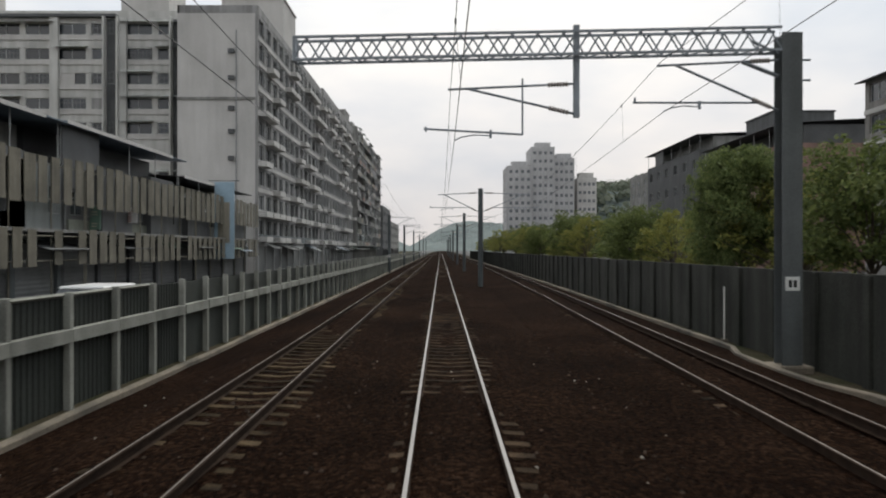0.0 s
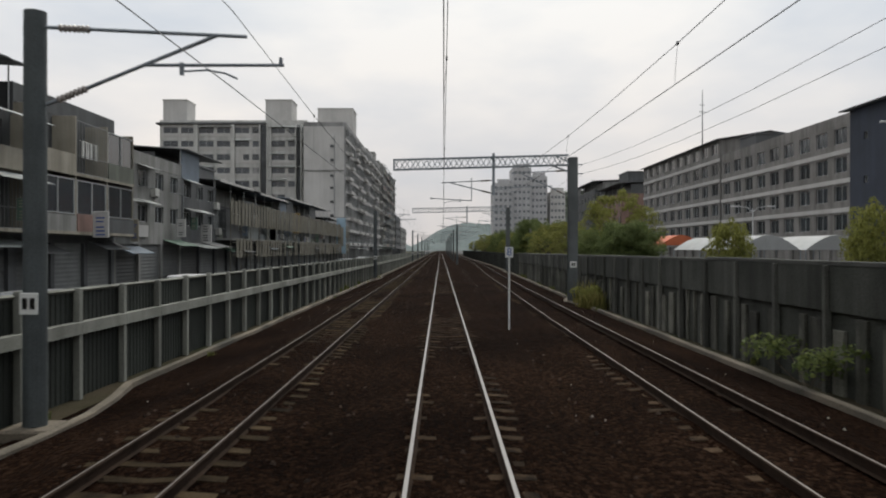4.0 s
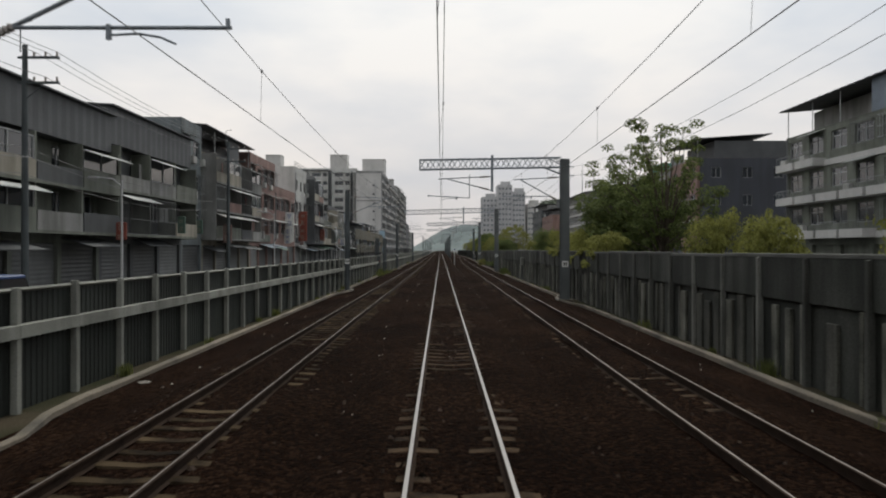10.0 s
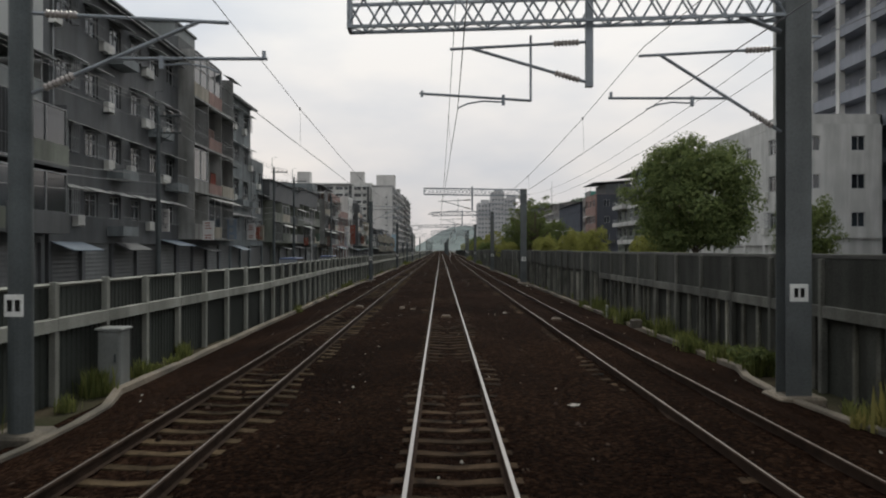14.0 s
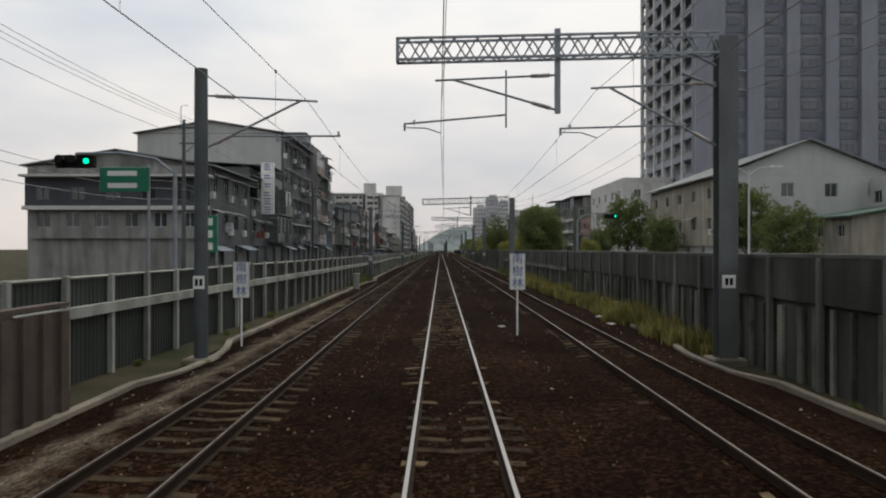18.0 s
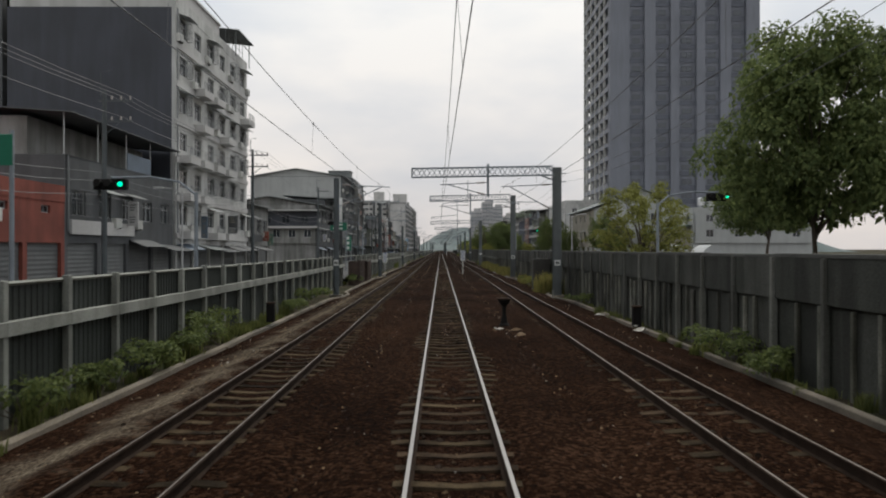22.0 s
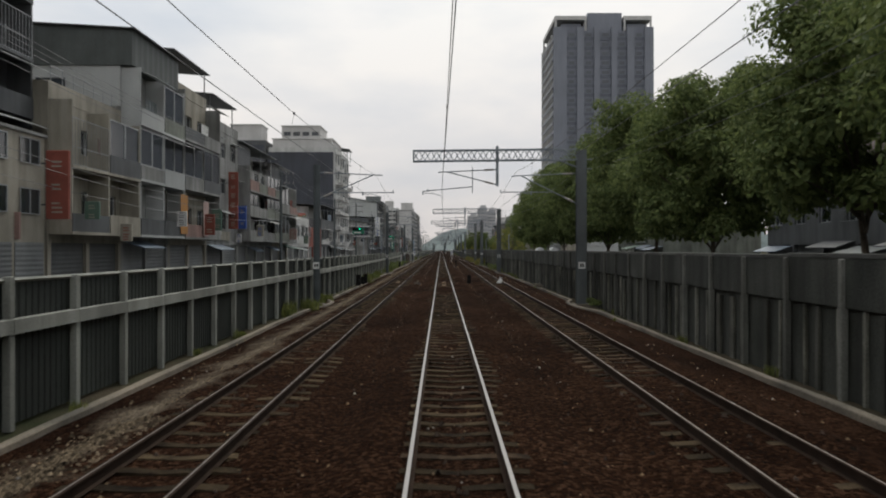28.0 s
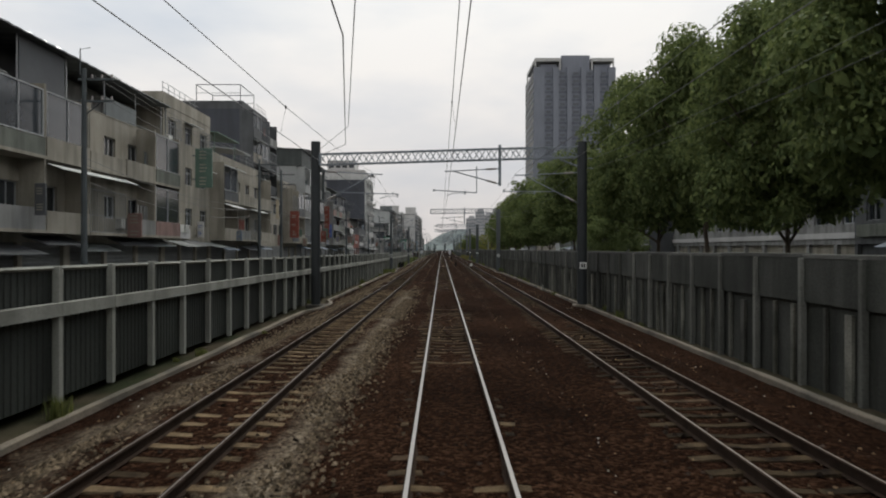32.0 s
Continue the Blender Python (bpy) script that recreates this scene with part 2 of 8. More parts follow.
class MB:
    """Collects vertices and faces of one mesh."""

    def __init__(self):
        self.v, self.f = [], []

    def add(self, verts, faces):
        o = len(self.v)
        self.v += [tuple(p) for p in verts]
        self.f += [tuple(i + o for i in q) for q in faces]
        return self

    def box(self, x0, y0, z0, x1, y1, z1):
        x0, x1, y0, y1, z0, z1 = min(x0, x1), max(x0, x1), min(y0, y1), max(y0, y1), min(z0, z1), max(z0, z1)
        return self.add([(x0, y0, z0), (x1, y0, z0), (x1, y1, z0), (x0, y1, z0), (x0, y0, z1), (x1, y0, z1), (x1, y1, z1), (x0, y1, z1)],
                        [(0, 3, 2, 1), (4, 5, 6, 7), (0, 1, 5, 4), (1, 2, 6, 5), (2, 3, 7, 6), (3, 0, 4, 7)])

    def cbox(self, x0, y0, z0, x1, y1, z1, c=0.02):
        """A box with its upright and top edges chamfered."""
        def ring(x0, y0, x1, y1, z):
            return [(x0 + c, y0, z), (x1 - c, y0, z), (x1, y0 + c, z), (x1, y1 - c, z), (x1 - c, y1, z), (x0 + c, y1, z), (x0, y1 - c, z), (x0, y0 + c, z)]
        rings = [ring(x0, y0, x1, y1, z0), ring(x0, y0, x1, y1, z1 - c), ring(x0 + c, y0 + c, x1 - c, y1 - c, z1)]
        fs = [(i + 8 * k, (i + 1) % 8 + 8 * k, (i + 1) % 8 + 8 * k + 8, i + 8 * k + 8) for k in range(2) for i in range(8)]
        return self.add(sum(rings, []), fs + [tuple(range(16, 24))])

    def quad(self, a, b, c, d):
        return self.add([a, b, c, d], [(0, 1, 2, 3)])

    def tube(self, pts, r, n=6, r2=None):
        """A round bar through pts, tapering to r2."""
        pts = [Vector(p) for p in pts]
        o = len(self.v)
        for i, p in enumerate(pts):
            d = (pts[min(i + 1, len(pts) - 1)] - pts[max(i - 1, 0)]).normalized()
            up = Vector((0, 0, 1)) if abs(d.z) < 0.9 else Vector((1, 0, 0))
            a = d.cross(up).normalized()
            b = d.cross(a)
            rr = r if r2 is None else r + (r2 - r) * i / (len(pts) - 1)
            for k in range(n):
                w = 2 * math.pi * k / n
                self.v.append(tuple(p + (a * math.cos(w) + b * math.sin(w)) * rr))
        for i in range(len(pts) - 1):
            for k in range(n):
                self.f.append((o + i * n + k, o + i * n + (k + 1) % n, o + (i + 1) * n + (k + 1) % n, o + (i + 1) * n + k))
        self.f.append(tuple(o + k for k in range(n)))
        self.f.append(tuple(o + (len(pts) - 1) * n + k for k in reversed(range(n))))
        return self

    def prism(self, prof, y0, y1):
        """A profile of (x, z) pairs drawn out along y."""
        n = len(prof)
        vs = [(x, y0, z) for x, z in prof] + [(x, y1, z) for x, z in prof]
        fs = [(i, (i + 1) % n, (i + 1) % n + n, i + n) for i in range(n)] + [tuple(range(n))[::-1], tuple(range(n, 2 * n))]
        return self.add(vs, fs)

    def loft(self, a, b):
        """Two closed loops of points joined by sides, with both ends closed."""
        n = len(a)
        return self.add(list(a) + list(b), [(i, (i + 1) % n, (i + 1) % n + n, i + n) for i in range(n)] + [tuple(range(n))[::-1], tuple(range(n, 2 * n))])

    def mesh(self, name, material):
        me = bpy.data.meshes.new(name)
        me.from_pydata(self.v, [], self.f)
        me.materials.append(material)
        return me


def part(name, mb, material, parent=None, label="", loc=None):
    me = mb.mesh(name, material) if isinstance(mb, MB) else mb
    ob = new(name, me)
    ob.parent = parent
    if loc is not None:
        ob.location = loc
    if label:
        ob["label"] = label
    return ob


def piece(name, me, parent, loc, rz=0.0):
    """An object of its own on a shared mesh."""
    ob = new(name, me)
    ob.parent = parent
    ob.location = loc
    ob.rotation_euler = (0, 0, rz)
    return ob


def thing(name, loc, label, category, group="", kind=""):
    return tagged(new(name), label, category, group, kind) if loc is None else _placed(tagged(new(name), label, category, group, kind), loc)


def _placed(ob, loc):
    ob.location = loc
    return ob


# ---------- alignment along the line ----------
LEFT_TRACK = [(-620, -3.57), (-471, -3.57), (-442, -3.5), (-385, -3.54), (-342, -3.57), (-314, -3.65), (-285, -3.68), (-250, -3.71), (-227, -3.75), (-198, -3.83), (-175, -3.87), (-152, -3.84), (-120, -3.71), (-100, -3.65), (-51, -3.56), (0, -3.54), (900, -3.6)]
RIGHT_TRACK = [(-620, 3.93), (-485, 3.93), (-465, 3.9), (-380, 3.91), (-350, 3.99), (-270, 4.05), (-235, 3.97), (-215, 3.93), (-198, 3.87), (-168, 3.87), (-150, 3.93), (-130, 3.98), (-108, 4.03), (-80, 4.1), (-50, 4.26), (-32, 4.48), (-10, 4.76), (10, 5.22), (40, 5.85), (80, 6.3), (900, 6.6)]
# the far rail of the diverging track lies higher
CANT = [(-620, 0.0), (-105, 0.0), (-60, 0.07), (900, 0.07)]
FENCE_X = [(-620, -7.35), (-440, -7.3), (-400, -7.35), (-330, -7.6), (-285, -8.4), (-215, -7.6), (-205, -7.3), (-180, -8.1), (-100, -7.65), (20, -7.2), (900, -7.5)]
FENCE_TOP = [(-620, 2.25), (-480, 2.18), (-420, 2.0), (-290, 1.9), (-170, 1.78), (-90, 1.72), (20, 1.66), (900, 1.6)]
KERB_L = [(-620, -6.6), (-300, -6.7), (-270, -6.9), (-225, -6.8), (-180, -7.25), (-110, -7.1), (20, -6.65), (900, -6.9)]
WALL_X = [(-620, 7.9), (-110, 7.9), (-40, 8.1), (20, 9.2), (60, 9.6), (900, 9.8)]


def ax(table, y):
    return lerp_table(table, y)

# ---------- ground, ballast and tracks ----------
Y_NEAR, Y_FAR = -620.0, 640.0


def strip(name, xs, ys, zf, material, label, category, kind="structure"):
    """A sheet over a grid of x offsets and y places; zf gives (x, z)."""
    mb = MB()
    for y in ys:
        for i, x in enumerate(xs):
            mb.v.append((*[c for c in zf(i, x, y)][:1], y, zf(i, x, y)[1]))
    n = len(xs)
    for j in range(len(ys) - 1):
        for i in range(n - 1):
            mb.f.append((j * n + i, j * n + i + 1, (j + 1) * n + i + 1, (j + 1) * n + i))
    return tagged(part(name, mb, material), label, category, "", kind)


YS = list(np.arange(Y_NEAR, 200, 0.8)) + list(np.arange(200, 400, 5.0)) + list(np.arange(400, 1400, 50.0))
# one sheet of ground to the horizon
g = MB()
g.quad((-2500, -900, -0.72), (2500, -900, -0.72), (2500, 4200, -0.72), (-2500, 4200, -0.72))
tagged(part("ground", g, EARTH), "dusty grey-brown earth reaching to the horizon", "ground", "", "structure")


def bed(i, u, y):
    """Ballast bed: level with the sleepers under each track, lower between tracks and at the shoulders."""
    l, r = ax(LEFT_TRACK, y), ax(RIGHT_TRACK, y)
    f, w = ax(KERB_L, y) + 0.06, ax(WALL_X, y) - 0.85
    prof = [(f, -0.52), (l - 2.1, -0.42)]
    for k, q in enumerate((l, 0.0, r)):
        # stones lie over the sleepers by patches, most of all on the far-side track
        c = noise.noise((y * 0.13, k * 5.0, 1.7))
        a = -0.197 + 0.05 * max(0.0, min(1.0, c * 1.3 + (0.42 if y > -235 else 0.05 if y > -440 else -0.25, 0.5 if y > -235 else 0.35 if y > -448 else 1.0, 1.15 if y > -330 else 0.35)[k]))
        # sleeper ends lie bare by stretches outside the rails
        e = -0.185 + 0.05 * max(0.0, min(1.0, noise.noise((y * 0.19, k * 7.0, 8.1)) * 1.5 + (0.4, 0.65 if y > -448 else 0.3, 0.6 if y > -400 else 0.1)[k]))
        e2 = -0.185 + 0.05 * max(0.0, min(1.0, noise.noise((y * 0.23, k * 7.0, 14.3)) * 1.5 + (0.25, 0.6, 0.95)[k]))
        prof += [(q - 1.16, e + 0.02), (q - 0.74, e), (q - 0.66, a + 0.012), (q, a), (q + 0.66, a + 0.012), (q + 0.74, e2), (q + 1.16, e2 + 0.02)]
        if q != r:
            nx = 0.0 if q == l else r
            prof.append(((q + nx) / 2, -0.25))
    prof += [(r + 2.1, -0.42), (w, -0.52)]
    x, z = prof[i]
    z += 0.022 * noise.noise((x * 1.3, y * 1.7, 3.1)) if i not in (5, 13, 21) else 0.012 * noise.noise((x, y * 1.9, 6.0))
    return x, z


strip("ballast_bed", list(range(27)), YS, bed, BALLAST, "dark rust-brown crushed stone ballast under three tracks", "ballast")
strip("verge_left", [0, 1], YS, lambda i, u, y: (ax(FENCE_X, y) - 0.5 + i * (ax(KERB_L, y) + 0.05 - ax(FENCE_X, y) + 0.5), -0.56 - 0.004 * i), EARTH, "bare earth strip along the foot of a fence", "verge")
strip("verge_right", [0, 1], YS, lambda i, u, y: (ax(WALL_X, y) + 0.3 - i * 1.25, -0.56 - 0.004 * i), EARTH, "bare earth strip along the foot of a wall", "verge")

def pebble(mb, x, y, z, s, rs):
    a, b = rs.uniform(0, 6.28), s * rs.uniform(0.5, 0.9)
    c, d = math.cos(a), math.sin(a)
    mb.add([(x + c * s, y + d * s, z), (x - d * b, y + c * b, z), (x - c * s, y - d * s, z), (x + d * b, y - c * b, z),
            (x + c * s * 0.3, y + d * s * 0.3, z + s * 0.9), (x - c * s * 0.4, y - d * s * 0.4, z + s * 0.8)],
           [(0, 1, 4), (1, 2, 5), (1, 5, 4), (2, 3, 5), (3, 0, 4), (3, 4, 5)])


# loose stones on the bed: too many to count
st = MB()
rs = np.random.RandomState(4)
for k in range(36000):
    y = rs.uniform(-505, 25)
    x = rs.uniform(-6.2, 6.6)
    if min(abs(x + 0.6), abs(x - 0.6)) < 0.12:
        continue
    l, r = ax(LEFT_TRACK, y), ax(RIGHT_TRACK, y)
    near_track = min(abs(x), abs(x - l), abs(x - r))
    if near_track < 0.95 and rs.rand() < 0.55:
        continue
    s = rs.uniform(0.02, 0.06)
    z = -0.165 if near_track < 0.95 else -0.195 if near_track < 1.4 else -0.25
    if x < l - 1.4 or x > r + 1.4:
        z = -0.25 - 0.27 * min(1, (max(l - 1.4 - x, x - r - 1.4)) / 0.75)
    pebble(st, x, y, z, s, rs)

# fresh pale ballast tipped beside the side track near the end of the run
pale = MB()
for k in range(42000):
    y = rs.uniform(-510, -424)
    l = ax(LEFT_TRACK, y)
    q = rs.rand()
    x = l + (rs.normal() * 0.42 + 1.3 if q < 0.5 else min(-0.95, rs.normal() * 0.42 - 1.6))
    if noise.noise((x * 0.6, y * 0.22, 9.0)) < -0.3:
        continue
    # the heap between the tracks thins out towards its far end
    if q < 0.5 and rs.rand() > min(0.8, (-438 - y) / 26) + 0.25 * noise.noise((x * 1.4, y * 0.9, 2.0)):
        continue
    z = -0.18 if q < 0.5 else -0.012 + float(np.interp(x - l, (-3.4, -2.1, -1.3), (-0.5, -0.42, -0.15)))
    pebble(pale, x, y, z, rs.uniform(0.02, 0.052), rs)
for k in range(17000):
    y = rs.uniform(-426, -235)
    l = ax(LEFT_TRACK, y)
    x = l - 1.75 + rs.normal() * 0.4
    pebble(pale, x, y, -0.24 - 0.25 * max(0.0, min(1.0, (l - 1.4 - x) / 0.75)), rs.uniform(0.022, 0.05), rs)
chips = MB()
for k in range(3800):
    y = rs.uniform(-515, 20)
    x = rs.uniform(-6.0, 6.2)
    if min(abs(x - 0.566), abs(x + 0.566)) > 0.15:
        pebble(chips, x, y, -0.19 if abs(x) < 1.3 else -0.23 if abs(x) < 4.5 else -0.3, rs.uniform(0.012, 0.04), rs)
dry = MB()
for k in range(15000):
    y = rs.uniform(-510, -232)
    x = rs.uniform(-5.6, 5.8)
    if min(abs(x - 0.566), abs(x + 0.566)) > 0.13:
        pebble(dry, x, y, -0.18 if min(abs(x), abs(x + 3.6), abs(x - 4.0)) < 1.3 else -0.225, rs.uniform(0.012, 0.034), rs)
tagged(part("tan_chips", dry, mat("tan_chip", (0.2, 0.135, 0.075), 0.95, 0.4, 9, 60, 0.2, isl=0.7)), "scattered tan stone chips and dry leaf bits on ballast", "stones", "", "stuff")
tagged(part("pale_chips", chips, mat("pale_chip", (0.4, 0.37, 0.32), 0.9, 0.4, 9, 60, 0.2)), "scattered pale stone chips and specks on dark ballast", "stones", "", "stuff")
tagged(part("fresh_ballast", pale, mat("pale_stone", (0.2, 0.155, 0.105), 1.0, 0.5, 9, 60, 0.3, spec=0.05, isl=0.75)), "pale fresh ballast stones heaped beside the side track", "stones", "", "stuff")
tagged(part("loose_stones", st, STONE), "loose grey-brown ballast stones scattered over the trackbed", "stones", "", "stuff")


def rail_mesh(table, side, top):
    """A flat-bottomed rail that follows its track; head or body."""
    if top:
        h = 0.023 if table is None else 0.008 if table is LEFT_TRACK else 0.01
        prof = [(-h - 0.002, -0.003), (-h, 0.0015), (h, 0.0015), (h + 0.002, -0.003)]
    else:
        prof = [(-0.058, -0.158), (-0.058, -0.152), (-0.012, -0.138), (-0.009, -0.045), (-0.034, -0.034), (-0.034, -0.008), (-0.027, -0.001), (0.027, -0.001), (0.034, -0.008), (0.034, -0.034), (0.009, -0.045), (0.012, -0.138), (0.058, -0.152), (0.058, -0.158)]
    mb = MB()
    ys = list(np.arange(Y_NEAR, 160, 20.0)) + list(np.arange(160, 1300, 100.0)) if table is None else list(np.arange(Y_NEAR, 160, 6.0)) + list(np.arange(160, 1300, 60.0))
    n = len(prof)
    for y in ys:
        cx = (ax(table, y) if table else 0) + side * 0.566
        lift = ax(CANT, y) if table is RIGHT_TRACK and side > 0 else 0.0
        mb.v += [(cx + x, y, z + lift) for x, z in prof]
    for j in range(len(ys) - 1):
        for i in range(n):
            mb.f.append((j * n + i, j * n + (i + 1) % n, (j + 1) * n + (i + 1) % n, (j + 1) * n + i))
    return mb


# a concrete sleeper: waisted in the middle, sloped rail seats
def sleeper_verts(cx, cy, cz):
    vs, fs = [], []
    for u, w, h in ((-1.0, 0.125, 0.03), (-0.62, 0.13, 0.055), (-0.42, 0.125, 0.045), (0, 0.1, 0.02), (0.42, 0.125, 0.045), (0.62, 0.13, 0.055), (1.0, 0.125, 0.03)):
        vs += [(cx + u, cy - w, cz - 0.1), (cx + u, cy - w * 0.78, cz + h), (cx + u, cy + w * 0.78, cz + h), (cx + u, cy + w, cz - 0.1)]
    for i in range(6):
        for k in range(3):
            fs.append((i * 4 + k, i * 4 + k + 1, i * 4 + k + 5, i * 4 + k + 4))
    return vs, fs + [(3, 2, 1, 0), (24, 25, 26, 27)]


sl_tan = MB().add(*sleeper_verts(0, 0, 0)).mesh("sleeper", SLEEPER_T)
sl_pale = MB().add(*sleeper_verts(0, 0, 0)).mesh("sleeper", SLEEPER_L)
sl_mesh = MB().add(*sleeper_verts(0, 0, 0)).mesh("sleeper", SLEEPER)


def track(name, table, label, polished, near):
    ob = thing(name, (0, 0, 0), label, "railway track", "tracks of the line", "structure")
    for s in (-1, 1):
        part("rail", rail_mesh(table, s, False), RAIL_RUST, ob, "rust-brown steel rail")
        part("rail_head", rail_mesh(table, s, True), RAIL_TOP if polished else RAIL_TOP3 if table is LEFT_TRACK else RAIL_TOP2, ob, "bright polished running surface" if polished else "dull worn running surface")
    rest, rest_tan = MB(), MB()
    rr = random.Random(7)
    for k in range(int((260 - Y_NEAR) / 0.6)):
        y = Y_NEAR + k * 0.6 + rr.uniform(-0.02, 0.02)
        x = ax(table, y) if table else 0
        z = -0.2 + rr.uniform(-0.012, 0.008)
        if any(a < y < b for a, b in near):
            o = piece("sleeper", sl_pale if table is LEFT_TRACK else sl_tan if y < -235 and rr.random() < 0.75 else sl_mesh, ob, (x, y, z), rr.uniform(-0.006, 0.006))
        else:
            (rest_tan if table is not LEFT_TRACK and y < -235 and rr.random() < 0.75 else rest).add(*sleeper_verts(x, y, z))
    o = part("sleeper_run", rest, SLEEPER_T if table is LEFT_TRACK else SLEEPER, ob, "rust-stained concrete sleepers")
    o["kind"] = "stuff"
    if rest_tan.v:
        part("sleeper_run", rest_tan, SLEEPER_T, ob, "tan dusty concrete sleepers")["kind"] = "stuff"
    return ob


track("track_middle", None, "main railway track with two bright rails on concrete sleepers", True, [(-490, -430), (-295, -250)])
track("track_left", LEFT_TRACK, "railway track with dull brown rails on concrete sleepers", False, [(-490, -445)])
track("track_right", RIGHT_TRACK, "railway track with dull brown rails on concrete sleepers", False, [(-300, -255)])

# ---------- kerbs ----------


def kerb(name, table, off, jogs, sgn):
    ob = thing(name, (0, 0, 0), "weathered low concrete kerb along the trackside", "kerb", "", "structure")
    ys = list(np.arange(Y_NEAR, 300, 1.5))
    mb = MB()
    prof = [(-0.11, -0.7), (-0.095, -0.42), (-0.075, -0.4), (0.075, -0.4), (0.095, -0.42), (0.11, -0.7)]
    for y in ys:
        x = ax(table, y) + off
        for q in jogs:
            x += -sgn * 0.55 * max(0.0, 1 - abs((y - q) / 3.2) ** 4)
        for px, pz in prof:
            mb.v.append((x + px + 0.05 * noise.noise((y * 0.21, 2.0, sgn)), y, pz + 0.035 * noise.noise((y * 0.3, px * 3, sgn))))
    for j in range(len(ys) - 1):
        for i in range(5):
            mb.f.append((j * 6 + i, j * 6 + i + 1, (j + 1) * 6 + i + 1, (j + 1) * 6 + i))
    part("kerb_stone", mb, KERB, ob)
    return ob


LEFT_POLES = [-454.3, -396.6, -345.8, -303.4, -273.0, -223.2, -165.5, -123.5, -64.5, -2.4]
GANTRIES = [(-397.0, -1.65, 7.1), (-344.5, -1.2, 6.9, -0.22), (-304.0, -2.0, 7.0, -0.1), (-273.0, -1.35, 7.3, 0.42, 2.87), (-220.2, -2.0, 6.75, -0.16), (-171.2, -1.65, 6.9, 0.0, 2.5), (-133.3, -1.4, 6.85, -0.03), (-80.4, -4.9, 6.95), (-35.5, -2.8, 7.1, -0.08), (18.3, -3.8, 8.4, 0.16, 3.15)]
kerb("kerb_left", KERB_L, 0.0, LEFT_POLES, -1)
kerb("kerb_right", WALL_X, -0.72, [q[0] for q in GANTRIES], 1)

# ---------- post-and-beam fence on the street side ----------
fence = thing("fence_left", (0, 0, 0), "grey concrete post fence with a pale middle beam and dark panels", "fence", "", "structure")
post_mesh = MB().cbox(-0.07, -0.075, -2.55, 0.07, 0.075, 0.0, 0.012).mesh("post", CONC)
pl_loop = []
for k in range(12):
    pl_loop += [(-0.12, 0.2 * k), (-0.12, 0.2 * k + 0.1), (-0.1, 0.2 * k + 0.11), (-0.1, 0.2 * k + 0.19)] if k < 11 else [(-0.12, 2.2)]
pl_loop += [(-0.16, 2.2), (-0.16, 0.0)]
panel_mesh = MB().loft([(x, y, -2.5) for x, y in pl_loop], [(x, y, -0.1) for x, y in pl_loop]).mesh("panel", MESH_D)
beam_mesh = MB().cbox(-0.06, 0.0, -0.95, 0.095, 2.2, -0.7, 0.012).mesh("beam", CONC)
far_fence = MB()
cap_pts = []
far_panel = MB()
FENCE_GAPS = [(-288.5, -279.0), (-89.5, -85.0)]
# bays between posts differ a little in length from stretch to stretch
RUNS = [(250.0, 24.1, 112), (24.1, -34.6, 29), (-34.6, -103.0, 33), (-103.0, -177.1, 34), (-177.1, -209.7, 15), (-209.7, -293.7, 39), (-293.7, -324.3, 14), (-324.3, -368.0, 20), (-368.0, -423.4, 25), (-423.4, -450.1, 12), (-450.1, Y_NEAR, 77)]
POSTS = [(a + (b - a) * (i + 1) / n, (a - b) / n) for a, b, n in RUNS for i in range(n)]
rf = random.Random(3)
for k, (y, step) in enumerate(POSTS):
    if any(a < y < b for a, b in FENCE_GAPS):
        continue
    x, zt = ax(FENCE_X, y), ax(FENCE_TOP, y)
    ang = math.atan2(ax(FENCE_X, y + step) - x, step)
    if -520 < y < 20:
        piece("post", post_mesh, fence, (x, y, zt + rf.uniform(-0.03, 0.03)))
        for nm, me in (("panel", panel_mesh), ("beam", beam_mesh)):
            piece(nm, me, fence, (x, y, zt), -ang).scale = (1, step / 2.2, 1)
        cap_pts.append((x - 0.06, y, zt - 0.06))
    else:
        far_fence.box(x - 0.07, y - 0.075, zt - 2.5, x + 0.07, y + 0.075, zt)
        far_fence.box(x - 0.06, y + 0.08, zt - 0.95, x + 0.095, y + step - 0.08, zt - 0.7)
        far_panel.box(x - 0.16, y, zt - 2.5, x - 0.12, y + step, zt - 0.1)
part("cap_rail", MB().tube(cap_pts, 0.04, 4), CONC, fence)
o = part("far_posts", far_fence, CONC, fence)
o["kind"] = "stuff"
o = part("far_panels", far_panel, MESH_D, fence)
o["kind"] = "stuff"

# ---------- concrete wall on the other side ----------
wall_r = thing("wall_right", (0, 0, 0), "tall stained concrete panel wall with pilasters and a dark coping", "wall", "", "structure")
WALL_TOP = [(-620, 2.3), (-100, 2.28), (-30, 2.05), (20, 1.9), (900, 1.8)]
wp = MB()
wp.box(0.06, 0, -2.95, 0.16, 2.4, -1.0)
wp.box(-0.045, 0, -1.0, 0.16, 2.4, 0)
wall_panel = wp.mesh("panel", CONC_D)
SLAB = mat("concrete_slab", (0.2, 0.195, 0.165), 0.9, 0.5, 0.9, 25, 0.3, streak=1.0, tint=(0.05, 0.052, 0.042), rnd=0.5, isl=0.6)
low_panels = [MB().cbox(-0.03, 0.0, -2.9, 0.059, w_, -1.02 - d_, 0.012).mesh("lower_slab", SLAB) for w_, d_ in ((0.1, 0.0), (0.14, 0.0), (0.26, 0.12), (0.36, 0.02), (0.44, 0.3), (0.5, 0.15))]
far_slabs = MB()
